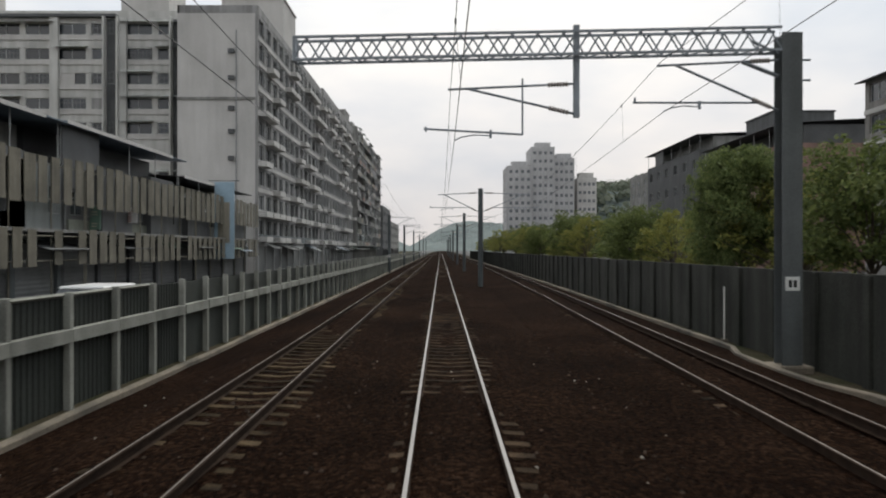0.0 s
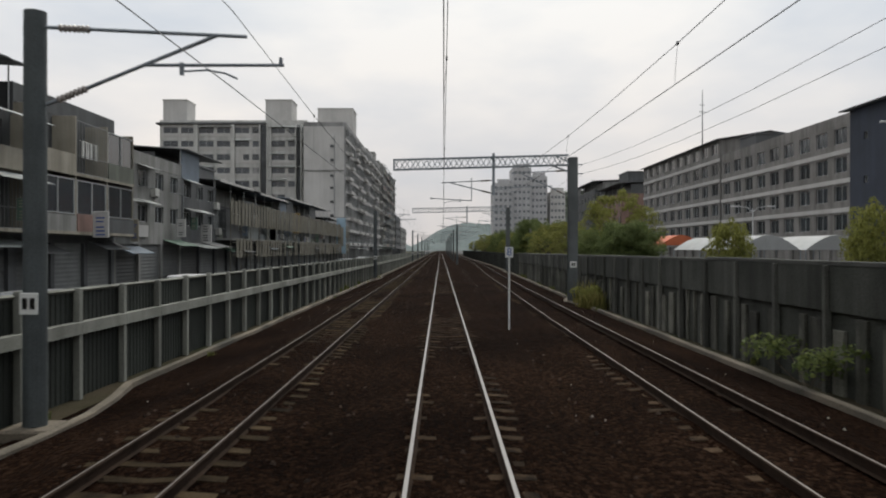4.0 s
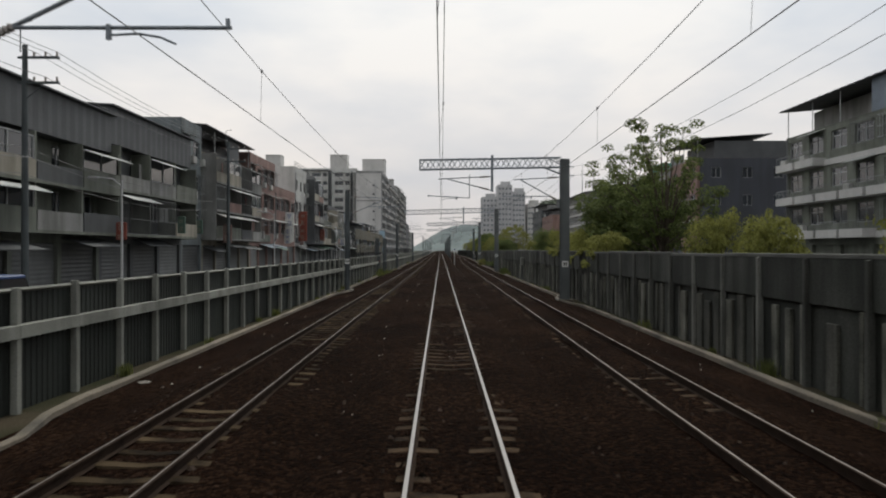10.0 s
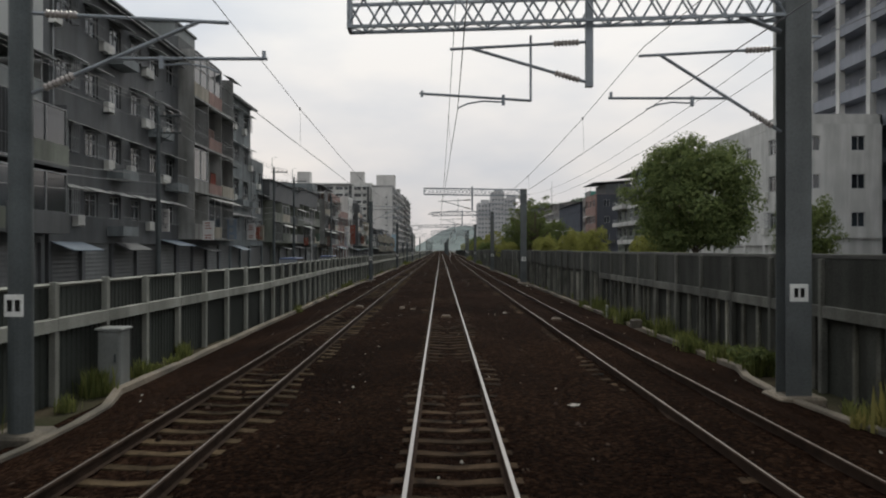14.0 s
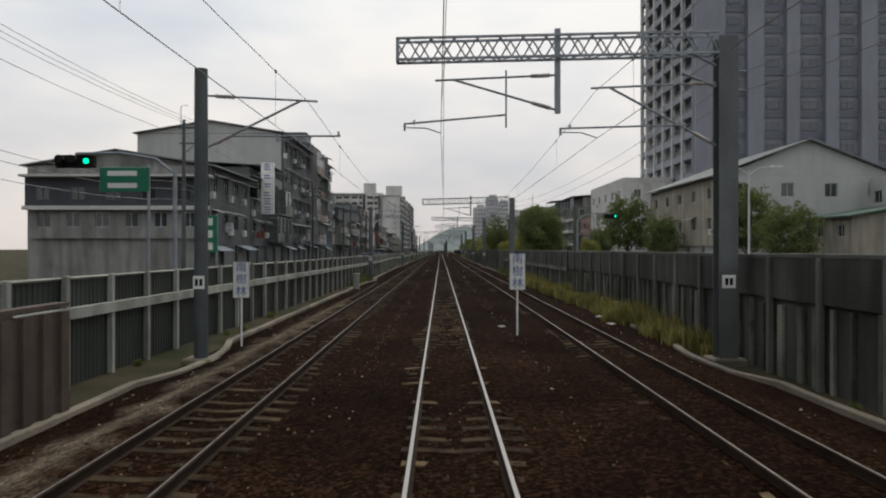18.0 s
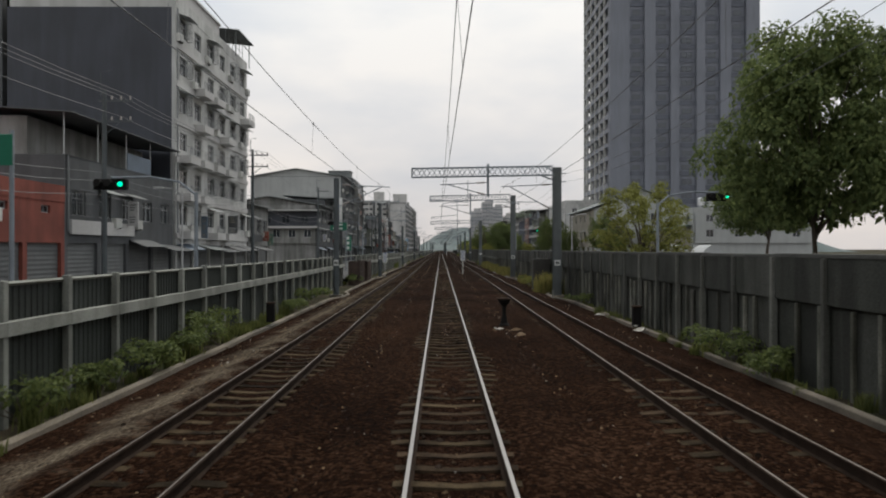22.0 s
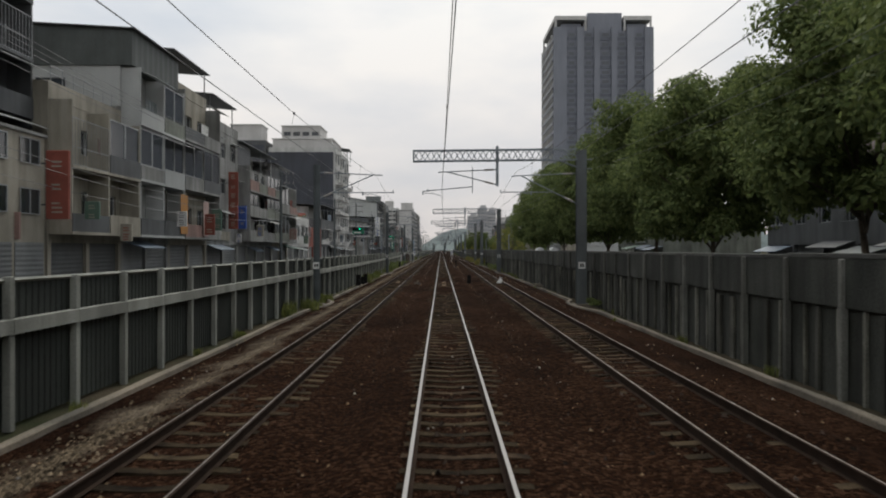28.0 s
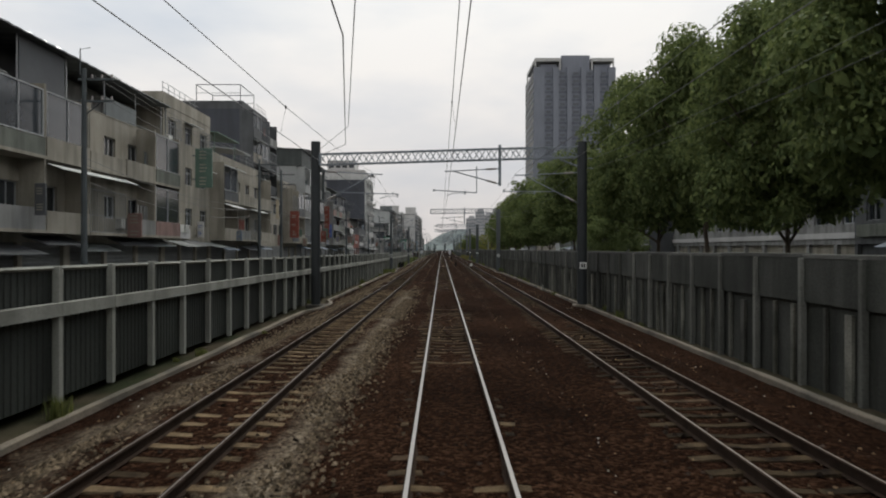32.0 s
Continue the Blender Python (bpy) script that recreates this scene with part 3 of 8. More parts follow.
pil = MB().cbox(-0.13, -0.07, -2.95, 0.02, 0.07, -0.02, 0.015).mesh("pilaster", mat("pilaster_concrete", (0.17, 0.17, 0.15), 0.9, 0.4, 0.8, 25, 0.3, streak=0.7, rnd=0.4))
wall_beam = MB().cbox(-0.12, 0.07, -1.25, -0.035, 2.33, -1.0, 0.012).mesh("beam", MATS["pilaster_concrete"])
cop = MB().cbox(-0.06, 0, -0.02, 0.2, 4.8, 0.07, 0.012).mesh("coping", mat("dark_coping", (0.11, 0.11, 0.1), 0.9, 0.4, 0.8, 25, 0.3, rnd=0.3))
far_wall = MB()
for k in range(int((250 - Y_NEAR) / 2.4)):
    y = Y_NEAR + k * 2.4
    x, zt = ax(WALL_X, y), ax(WALL_TOP, y)
    ang = math.atan2(ax(WALL_X, y + 2.4) - x, 2.4)
    if -520 < y < 10:
        piece("panel", wall_panel, wall_r, (x, y, zt), -ang)
        piece("pilaster", pil, wall_r, (x, y, zt), -ang)
        if k % 2 == 0:
            piece("coping", cop, wall_r, (x, y, zt + rf.uniform(-0.02, 0.02)), -ang)
        if -246 < y < -198:
            piece("beam", wall_beam, wall_r, (x, y, zt), -ang)
        # ribs of uneven width in the recess under the upper panel; slender ones towards the end of the run
        v = rf.uniform(0.15, 0.5)
        while v < 1.95:
            me = low_panels[rf.choice((0, 0, 1, 1, 2) if y < -195 else (0, 1, 2, 2, 3, 3, 4, 5))]
            drop = zt - rf.uniform(0, 0.06)
            if -305 < y < -245 or -180 < y < -118:
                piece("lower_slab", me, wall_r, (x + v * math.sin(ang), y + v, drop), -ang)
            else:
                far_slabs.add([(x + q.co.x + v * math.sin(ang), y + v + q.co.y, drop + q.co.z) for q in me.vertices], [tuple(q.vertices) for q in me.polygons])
            v += rf.uniform(0.55, 1.0)
    else:
        far_wall.box(x, y, -0.9, x + 0.14, y + 2.4, zt)
        far_wall.box(x - 0.13, y - 0.13, -0.9, x, y + 0.13, zt - 0.02)
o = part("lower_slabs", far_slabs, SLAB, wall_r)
o["kind"] = "stuff"
o = part("far_panels", far_wall, CONC_D, wall_r)
o["kind"] = "stuff"

# ---------- streets behind the fence and the wall ----------
strip("street_left", [0, 1], YS, lambda i, u, y: (-20.4 + i * (ax(FENCE_X, y) - 0.3 + 20.4), -0.1), ASPHALT, "grey asphalt street with parked cars behind the fence", "street")
strip("yard_right", [0, 1], YS, lambda i, u, y: (ax(WALL_X, y) + 0.3 + i * 60, -0.08), ASPHALT, "grey paved lane and yards behind the wall", "lane")

# ---------- overhead line ----------
OWN = -0.25
SUPPORTS = sorted([q[0] for q in GANTRIES] + [-454.3, -512.0, -565.0, 53, 90, 128, 172, 218, 268, 325])


def cantilever(ob, x0, xt, ztop, zlow, zc, hang, tilt=0.0, push=False):
    """A hinged bracket from the post at x0 to the wire at xt: top tube, strut, register tube, steady arm, insulators."""
    d = -1 if xt < x0 else 1
    far = xt + d * 0.15
    zr = zc + 0.24
    sx, sz = x0 + (far - x0) * 0.85, ztop - 0.13
    part("top_tube", MB().tube([(x0, 0, ztop), (far, 0, ztop - 0.15)], 0.03), STEEL, ob)
    part("strut", MB().tube([(x0, 0, zlow), (sx, 0, sz)], 0.032), STEEL, ob)
    if hang:
        mid = x0 + (far - x0) * 0.42
        part("hanger", MB().tube([(mid, 0, ztop + 0.12), (mid, 0, zr - 0.08)], 0.026), STEEL, ob)
    else:
        mid = x0 + (sx - x0) * (zr - zlow) / (sz - zlow)
    if push:
        # the tube dips towards its free end, from which the arm reaches back to the wire
        end, z_e = xt + d * 0.95, zr + 0.02
        part("register_tube", MB().tube([(mid, 0, z_e + 0.24 if hang else z_e + 0.1), (end, 0, z_e)], 0.028), STEEL, ob)
        part("steady_arm", MB().tube([(end - d * 0.05, 0, z_e - 0.1), (xt + d * 0.4, 0, z_e - 0.11), (xt, 0, zc + 0.02)], 0.017), STEEL, ob)
        hold = end
    else:
        part("register_tube", MB().tube([(mid, 0, zr - tilt), (xt + d * 0.75, 0, zr + tilt)], 0.028), STEEL, ob)
        part("steady_arm", MB().tube([(xt - d * 0.9, 0, zr - 0.1), (xt - d * 0.5, 0, zr - 0.08), (xt - d * 0.2, 0, zr - 0.13), (xt, 0, zc + 0.02)], 0.017), STEEL, ob)
        hold = xt - d * 0.9
    part("clamp", MB().box(hold - 0.03, -0.03, zr - 0.16, hold + 0.03, 0.03, zr + 0.04), STEEL, ob)
    part("end_clip", MB().box(xt + d * 0.7 - 0.025, -0.025, zr, xt + d * 0.7 + 0.025, 0.025, zr + 0.12), STEEL, ob)
    for (ax_, az, bx, bz) in ((x0, ztop, far, ztop - 0.15), (x0, zlow, sx, sz)):
        ins = MB()
        ln = math.hypot(bx - ax_, bz - az)
        pts = []
        for k in range(15):
            w = (0.2 + k * 0.036) / ln
            pts.append((ax_ + (bx - ax_) * w, az + (bz - az) * w, 0.068 if k % 2 else 0.04))
        dx, dz = (bx - ax_) / ln, (bz - az) / ln
        for px_, pz_, r_ in pts:
            ins.v += [(px_ - dz * r_ * math.cos(math.pi * k / 4), r_ * math.sin(math.pi * k / 4), pz_ + dx * r_ * math.cos(math.pi * k / 4)) for k in range(8)]
        for i in range(len(pts) - 1):
            ins.f += [(i * 8 + k, i * 8 + (k + 1) % 8, i * 8 + 8 + (k + 1) % 8, i * 8 + 8 + k) for k in range(8)]
        ins.f += [tuple(range(8)), tuple(range(len(pts) * 8 - 8, len(pts) * 8))]
        part("insulator", ins, PORC, ob, "ribbed porcelain insulator")


def h_mast(w, d, z0, z1):
    """A broad-flanged steel column."""
    t, a, b = 0.025, w / 2, d / 2
    loop = [(-a, -b), (a, -b), (a, -b + t), (t, -b + t), (t, b - t), (a, b - t), (a, b), (-a, b), (-a, b - t), (-t, b - t), (-t, -b + t), (-a, -b + t)]
    return MB().loft([(x, y, z0) for x, y in loop], [(x, y, z1) for x, y in loop])


def plate_on(ob, z, w=0.36, y=-0.24, x=0.0):
    p = part("number_plate", MB().cbox(x - w / 2, y, z - 0.17, x + w / 2, y + 0.02, z + 0.17, 0.01), WHITE, ob, "small white plate with dark bars")
    part("writing", MB().box(x - 0.1, y - 0.004, z - 0.09, x - 0.02, y - 0.001, z + 0.09).box(x + 0.02, y - 0.004, z - 0.09, x + 0.1, y - 0.001, z + 0.09), BLACK, p)


def truss(ob, x0, x1, z0, z1, drop):
    """A lattice beam along x: four chords, with zigzag braces on each face. drop: by how much its free end hangs lower."""
    slope = drop / (x1 - x0)

    def hung(mb):
        mb.v = [(x, y, z + slope * (x - 2.7)) for x, y, z in mb.v]
        return mb

    for y in (-0.2, 0.2):
        part("chord", hung(MB().box(x0, y - 0.03, z1 - 0.06, x1, y + 0.03, z1)), STEEL, ob)
        part("chord", hung(MB().box(x0, y - 0.03, z0, x1, y + 0.03, z0 + 0.06)), STEEL, ob)
    lat = MB()
    n = max(2, round((x1 - x0) / 0.62))
    for k in range(n):
        a, b = x0 + (x1 - x0) * k / n, x0 + (x1 - x0) * (k + 1) / n
        m = (a + b) / 2
        lat.tube([(a, -0.2, z0 + 0.05), (m, -0.2, z1 - 0.05)], 0.022, 4).tube([(m, -0.2, z1 - 0.05), (b, -0.2, z0 + 0.05)], 0.022, 4)
        lat.tube([(a, 0.2, z1 - 0.05), (m, 0.2, z0 + 0.05)], 0.022, 4).tube([(m, 0.2, z0 + 0.05), (b, 0.2, z1 - 0.05)], 0.022, 4)
        lat.tube([(a, -0.2, z0 + 0.03), (m, 0.2, z0 + 0.03)], 0.016, 4).tube([(m, 0.2, z0 + 0.03), (b, -0.2, z0 + 0.03)], 0.016, 4)
    lat.box(x0 - 0.02, -0.22, z0, x0 + 0.05, 0.22, z1)
    part("lattice", hung(lat), STEEL, ob, "zigzag lattice braces")


# brackets: wire place, top tube, foot of the strut, wire height, pushed off or pulled; middle track, then right-hand track
BRACKETS = {
    18.3: ((0.13, 6.56, 5.8, 5.13, False), (5.3, 7.15, 5.9, 5.85, False)),
    -35.5: ((-0.03, 6.28, 5.53, 4.97, False), (3.85, 6.82, 5.42, 5.6, True)),
    -80.4: ((-0.22, 6.55, 5.8, 5.2, True), (3.9, 6.5, 5.0, 5.25, False)),
    -133.3: ((-0.2, 6.6, 5.8, 5.2, False), (4.05, 6.56, 5.16, 5.23, False)),
    -171.2: ((-0.25, 6.7, 5.86, 5.28, True), (3.5, 6.48, 4.97, 5.08, True)),
    -220.2: ((0.13, 6.55, 5.74, 5.22, False), (3.85, 6.42, 4.78, 5.2, False)),
    -273.0: ((-0.2, 7.05, 6.12, 5.5, True), (3.9, 6.85, 5.2, 5.38, True)),
    -304.0: ((-0.1, 6.6, 5.8, 5.2, False), (3.7, 6.48, 4.88, 5.14, False)),
    -344.5: ((0.14, 6.38, 5.56, 5.02, False), (3.85, 6.25, 4.7, 5.04, True)),
    -397.0: ((-0.2, 6.62, 5.82, 5.22, True), (3.6, 6.42, 4.85, 5.2, False)),
    -454.3: ((0.1, 6.62, 5.82, 5.2, False), (3.7, 6.42, 4.85, 5.2, False)),
}
DROPS = {18.3: 0.26, -35.5: 0.27, -80.4: 0.32, -133.3: 0.14, -171.2: -0.13, -220.2: 0.25, -273.0: 0.2, -304.0: 0.15, -344.5: 0.1, -397.0: 0.1, -454.3: 0.4}


def gantry(y, xl, xm, up=0.0, dp=2.72, portal=False):
    ob = thing("overhead_gantry", (0, y, 0), "grey steel lattice boom gantry on one wide steel mast", "gantry", "gantries over the line")
    part("mast", MB().tube([(0, 0, -0.6), (0, 0, 8.0)], 0.25, 20) if portal else h_mast(0.5, 0.45, -0.6, 7.62 + up), BLACK_MAST if portal else MAST, ob, "wide steel mast").location = (xm, 0, 0)
    part("footing", MB().cbox(-0.45, -0.45, -0.75, 0.45, 0.45, -0.38, 0.04), KERB, ob).location = (xm, 0, 0)
    if portal:
        part("mast", MB().tube([(0, 0, -0.6), (0, 0, 8.0)], 0.24, 20), BLACK_MAST, ob, "round black mast").location = (xl, 0, 0)
        # the side track's bracket hangs on an outrigger behind the mast
        had = set(ob.children)
        cantilever(ob, xl + 0.22, -3.5, 6.6, 5.0, 5.14, False, 0.0, True)
        for o in ob.children:
            if o not in had:
                o.location.y += 1.3
        part("outrigger", MB().box(xl + 0.1, 0.2, 6.52, xl + 0.26, 1.4, 6.66).box(xl + 0.1, 0.2, 4.93, xl + 0.26, 1.4, 5.07).box(xl + 0.12, 1.22, 4.95, xl + 0.24, 1.38, 6.64), STEEL_D, ob)
        part("footing", MB().cbox(-0.45, -0.45, -0.75, 0.45, 0.45, -0.38, 0.04), KERB, ob).location = (xl, 0, 0)
    truss(ob, xl + (0.22 if portal else 0), xm - 0.25, 7.05 + up, 7.66 + up, DROPS[y])
    part("brace", MB().tube([(xm - 0.25, 0, 6.75), (xm - 1.15, 0, 7.1)], 0.05).tube([(xm - 0.25, 0, 7.3), (xm - 0.9, 0, 7.62)], 0.035), STEEL, ob)
    part("drop_post", MB().box(dp - 0.07, -0.07, BRACKETS[y][0][2] - 0.08, dp + 0.07, 0.07, 7.84 + up), STEEL, ob)
    (xc, zt, zl, zw, push), (xr, zt2, zl2, zw2, push2) = BRACKETS[y]
    cantilever(ob, dp, xc, zt, zl, zw, True, 0.07, push)
    cantilever(ob, xm - 0.25, xr, zt2, zl2, zw2, False, 0.0, push2)
    plate_on(ob, 1.62, x=xm, y=-0.3 if portal else -0.24)
    for z in (7.15, 6.65):
        part("feeder_bracket", MB().tube([(xm + 0.2, 0, z), (xm + 0.55, 0, z)], 0.03), STEEL, ob)
    return ob


for q in GANTRIES:
    gantry(*q)
gantry(-454.3, -6.7, 7.05, 0.0, 2.8, True)


def side_pole(y, x, xt, h=6.9, both=False):
    ob = thing("catenary_pole", (x, y, 0), "dark upright catenary pole with a bracket reaching over the track", "catenary pole", "catenary poles beside the line")
    part("mast", MB().tube([(0, 0, -0.6), (0, 0, h)], 0.185, 18, 0.17), STEEL_D, ob, "round dark mast with a flat top")
    part("footing", MB().cbox(-0.4, -0.4, -0.75, 0.4, 0.4, -0.38, 0.04), KERB, ob)
    cantilever(ob, 0.18, xt - x, min(6.5, h - 0.25), min(5.15, h - 1.5), 5.2, False)
    if both:
        cantilever(ob, -0.18, OWN - x, 6.5, 5.15, 5.2, False)
    else:
        plate_on(ob, 1.6, 0.3, -0.2)
    return ob


POLE_H = {-2.4: 6.3, -64.5: 6.3, -123.5: 6.4, -223.2: 6.4, -273.0: 7.2}
for y in LEFT_POLES[1:]:
    side_pole(y, -6.5 if y == -273.0 else -6.75, ax(LEFT_TRACK, y) + 0.1, POLE_H.get(y, 6.9))
for y in (92, 130, 175, 222, 270, 320):
    side_pole(y, -6.6, ax(LEFT_TRACK, y), 6.7)
for y in (53, 90, 128, 172, 218, 268, 325):
    side_pole(y, 2.65, ax(RIGHT_TRACK, y), 6.8, True)



def catenary(name, xf, label, stays):
    """Contact wire, sagging messenger and droppers over one track. stays: places along the line with the wire's x and height there."""
    ob = thing(name, (0, 0, 0), label, "overhead wire", "overhead wires")
    con, mes, dro = [], [], MB()
    for (a, xa, za), (b, xb, zb) in zip(stays, stays[1:]):
        for k in range(8):
            u = k / 8
            y = a + (b - a) * u
            x, z = xa + (xb - xa) * u, za + (zb - za) * u
            con.append((x, y, z - 0.05 * math.sin(math.pi * u)))
            mes.append((x * 0.5 + xf(y) * 0.5, y, z + 1.25 - 4 * 0.75 * u * (1 - u) * min(1, (b - a) / 50) ** 2))
            if k % 2:
                dro.tube([con[-1], mes[-1]], 0.0035, 4)
                dro.box(mes[-1][0] - 0.016, y - 0.05, mes[-1][2] - 0.028, mes[-1][0] + 0.016, y + 0.05, mes[-1][2] + 0.028)
    part("contact_wire", MB().tube(con, 0.008, 5), WIRE, ob)
    part("messenger_wire", MB().tube(mes, 0.0075, 5), WIRE, ob)
    part("dropper_wires", dro, WIRE, ob)["kind"] = "stuff"


def stays_of(which, xf):
    out = []
    for i, y in enumerate(SUPPORTS):
        q = BRACKETS[y][which] if y in BRACKETS else None
        out.append((y, q[0], q[3]) if q else (y, xf(y) + (0.18 if i % 2 else -0.18), 5.2))
    return out


mid_x, left_x, right_x = (lambda y: -0.05), (lambda y: ax(LEFT_TRACK, y)), (lambda y: ax(RIGHT_TRACK, y) - 0.2)
catenary("catenary_middle", mid_x, "thin black contact and messenger wires over the middle track", stays_of(0, mid_x))
# the wires over the side track hang off its middle by stretches
LEFT_OFFSET = [(-620, -0.28), (-400, -0.25), (-330, -0.05), (-215, 0.03), (-120, -0.12), (-60, 0.0), (900, 0.1)]
LEFT_STAYS = sorted([-565.0, -512.0] + LEFT_POLES + [45, 92, 130, 175, 222, 270, 320])
catenary("catenary_left", left_x, "thin black contact and messenger wires over a side track", [(y, left_x(y) + lerp_table(LEFT_OFFSET, y), 5.1) for y in LEFT_STAYS])
catenary("catenary_right", right_x, "thin black contact and messenger wires over a side track", stays_of(1, right_x))
for zt in (7.15, 6.65):
    pts = []
    sup = sorted([(q[0], q[2]) for q in GANTRIES] + [(-454.3, 7.05), (-512, 7.0), (-565, 7.0)])
    for (a, xa), (b, xb) in zip(sup, sup[1:]):
        for k in range(8):
            u = k / 8
            pts.append((xa + (xb - xa) * u + 0.55, a + (b - a) * u, zt - 4 * 0.7 * u * (1 - u)))
    w = thing("feeder_wire", (0, 0, 0), "sagging bare feeder wire strung from mast to mast", "wire", "overhead wires")
    part("strand", MB().tube(pts, 0.007, 5), WIRE, w)

# ---------- buildings ----------
W_WHITE = mat("wall_white_tile", (0.58, 0.58, 0.56), 0.75, 0.2, 0.4, 25, 0.1, streak=0.3)
W_GREY = mat("wall_grey_render", (0.3, 0.3, 0.29), 0.85, 0.3, 0.5, 20, 0.15, streak=0.55)
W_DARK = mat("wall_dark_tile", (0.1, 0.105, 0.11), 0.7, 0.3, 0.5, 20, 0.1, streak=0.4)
W_SLATE = mat("wall_slate_cladding", (0.05, 0.055, 0.07), 0.6, 0.2, 0.3, 15, 0.08, streak=0.3)
W_BEIGE = mat("wall_beige_tile", (0.37, 0.34, 0.28), 0.8, 0.25, 0.5, 25, 0.1, streak=0.5)
W_BRICK = mat("wall_pink_brick", (0.3, 0.19, 0.165), 0.85, 0.3, 0.8, 25, 0.2, streak=0.35)
W_RED = mat("wall_red_brick", (0.26, 0.07, 0.048), 0.85, 0.3, 0.8, 25, 0.2, streak=0.3)
W_BLUE = mat("wall_blue_grey", (0.19, 0.215, 0.225), 0.8, 0.3, 0.5, 20, 0.1, streak=0.5)
W_GREEN = mat("wall_green_grey", (0.2, 0.215, 0.182), 0.85, 0.35, 0.5, 20, 0.1, streak=0.55)
# grey tower tile, made lighter and bluer to hold the haze in its colour
W_TOWER = mat("wall_tower_tile_hazed", (0.215, 0.23, 0.27), 0.6, 0.15, 0.1, 10, 0.05, streak=0.15)
W_SCHOOL = mat("wall_school", (0.27, 0.26, 0.25), 0.85, 0.3, 0.3, 15, 0.1, streak=0.5)
# pale wall and trim colour; on far blocks its lightness also carries haze
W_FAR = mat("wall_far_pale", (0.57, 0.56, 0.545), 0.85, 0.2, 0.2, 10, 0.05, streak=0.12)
W_PINKGREY = mat("wall_pinkish_grey", (0.3, 0.255, 0.24), 0.85, 0.2, 0.3, 15, 0.1, streak=0.35)
W_SHEETW = mat("wall_pale_sheet", (0.42, 0.43, 0.42), 0.7, 0.12, 0.3, 12, 0.05, streak=0.12)
W_STRIP = mat("tower_strip_tile", (0.135, 0.148, 0.185), 0.6, 0.15, 0.1, 10, 0.05, streak=0.1)
TEAL = mat("teal_tank", (0.08, 0.26, 0.22), 0.6, 0.2, 0.5, 10, 0.05)
# mid-grey front; its shadow and some haze are put into the colour
W_APT = mat("wall_apartment_front_shaded", (0.36, 0.36, 0.36), 0.8, 0.3, 0.4, 20, 0.1, streak=0.45)
# navy wall whose dark tone includes the shadow on the front
W_NAVY = mat("navy_wall_shaded", (0.04, 0.05, 0.075), 0.8, 0.3, 0.3, 8, 0.1, streak=0.3)
# distance haze is mixed into this wall colour
W_HAZE = mat("wall_distant_hazed", (0.5, 0.5, 0.51), 0.9, 0.15, 0.1, 5, 0.02, streak=0.2)
SLAT = mat("slat_screen", (0.2, 0.185, 0.145), 0.8, 0.3, 1, 15, 0.1, streak=0.5)
SHEET = mat("roof_sheet_grey", (0.2, 0.22, 0.22), 0.55, 0.3, 0.4, 15, 0.1, streak=0.3)
SHEET_D = mat("roof_sheet_dark", (0.09, 0.095, 0.1), 0.6, 0.3, 0.5, 15, 0.1)
SHEET_DG = mat("roof_sheet_dark_green", (0.075, 0.085, 0.08), 0.6, 0.3, 0.5, 15, 0.1, streak=0.3)
SHEET_G = mat("roof_sheet_green", (0.1, 0.17, 0.13), 0.55, 0.3, 0.5, 15, 0.1)
SHEET_B = mat("roof_sheet_blue", (0.15, 0.19, 0.24), 0.55, 0.3, 0.5, 15, 0.1)
AWN = mat("awning_sheet", (0.45, 0.47, 0.46), 0.5, 0.3, 0.8, 15, 0.1, rnd=0.5)
GRILLE = mat("window_grille", (0.24, 0.25, 0.255), 0.55, 0.2, 3, 30, 0, metal=0.3, rnd=0.4)
AC = mat("air_conditioner", (0.55, 0.55, 0.52), 0.6, 0.2, 2, 30, 0.05, rnd=0.25)
STAINLESS = mat("stainless", (0.6, 0.62, 0.64), 0.3, 0.1, 2, 20, 0, metal=0.9)
SHUTTER = mat("roller_shutter", (0.13, 0.135, 0.135), 0.55, 0.25, 1, 20, 0.1, rnd=0.5)

# paler than GLASS: haze over far windows is put into the glass colour
GLASS_FAR = mat("far_glass_hazed", (0.13, 0.145, 0.165), 0.3, 0.2, 0.3, 5, 0.0)
CACHE = {}


def cached(key, make, material):
    if key not in CACHE:
        CACHE[key] = make().mesh(key[0], material)
    return CACHE[key]


def lattice(us, zs, open_at, place, t):
    """Bars in one piece: the cells of a grid but for the open ones, with front faces and edges t deep. place maps (u, z, depth) to a point."""
    mb, idx = MB(), {}

    def vert(u, z, e):
        if (u, z, e) not in idx:
            idx[(u, z, e)] = len(mb.v)
            mb.v.append(place(us[u], zs[z], -t if e else 0.0))
        return idx[(u, z, e)]

    nu, nz = len(us) - 1, len(zs) - 1
    for i in range(nu):
        for j in range(nz):
            if open_at(i, j):
                continue
            mb.f.append((vert(i, j, 0), vert(i + 1, j, 0), vert(i + 1, j + 1, 0), vert(i, j + 1, 0)))
            for i2, j2, p, q in ((i - 1, j, (i, j), (i, j + 1)), (i + 1, j, (i + 1, j), (i + 1, j + 1)), (i, j - 1, (i, j), (i + 1, j)), (i, j + 1, (i, j + 1), (i + 1, j + 1))):
                if not (0 <= i2 < nu and 0 <= j2 < nz) or open_at(i2, j2):
                    mb.f.append((vert(*p, 0), vert(*q, 0), vert(*q, 1), vert(*p, 1)))
    return mb


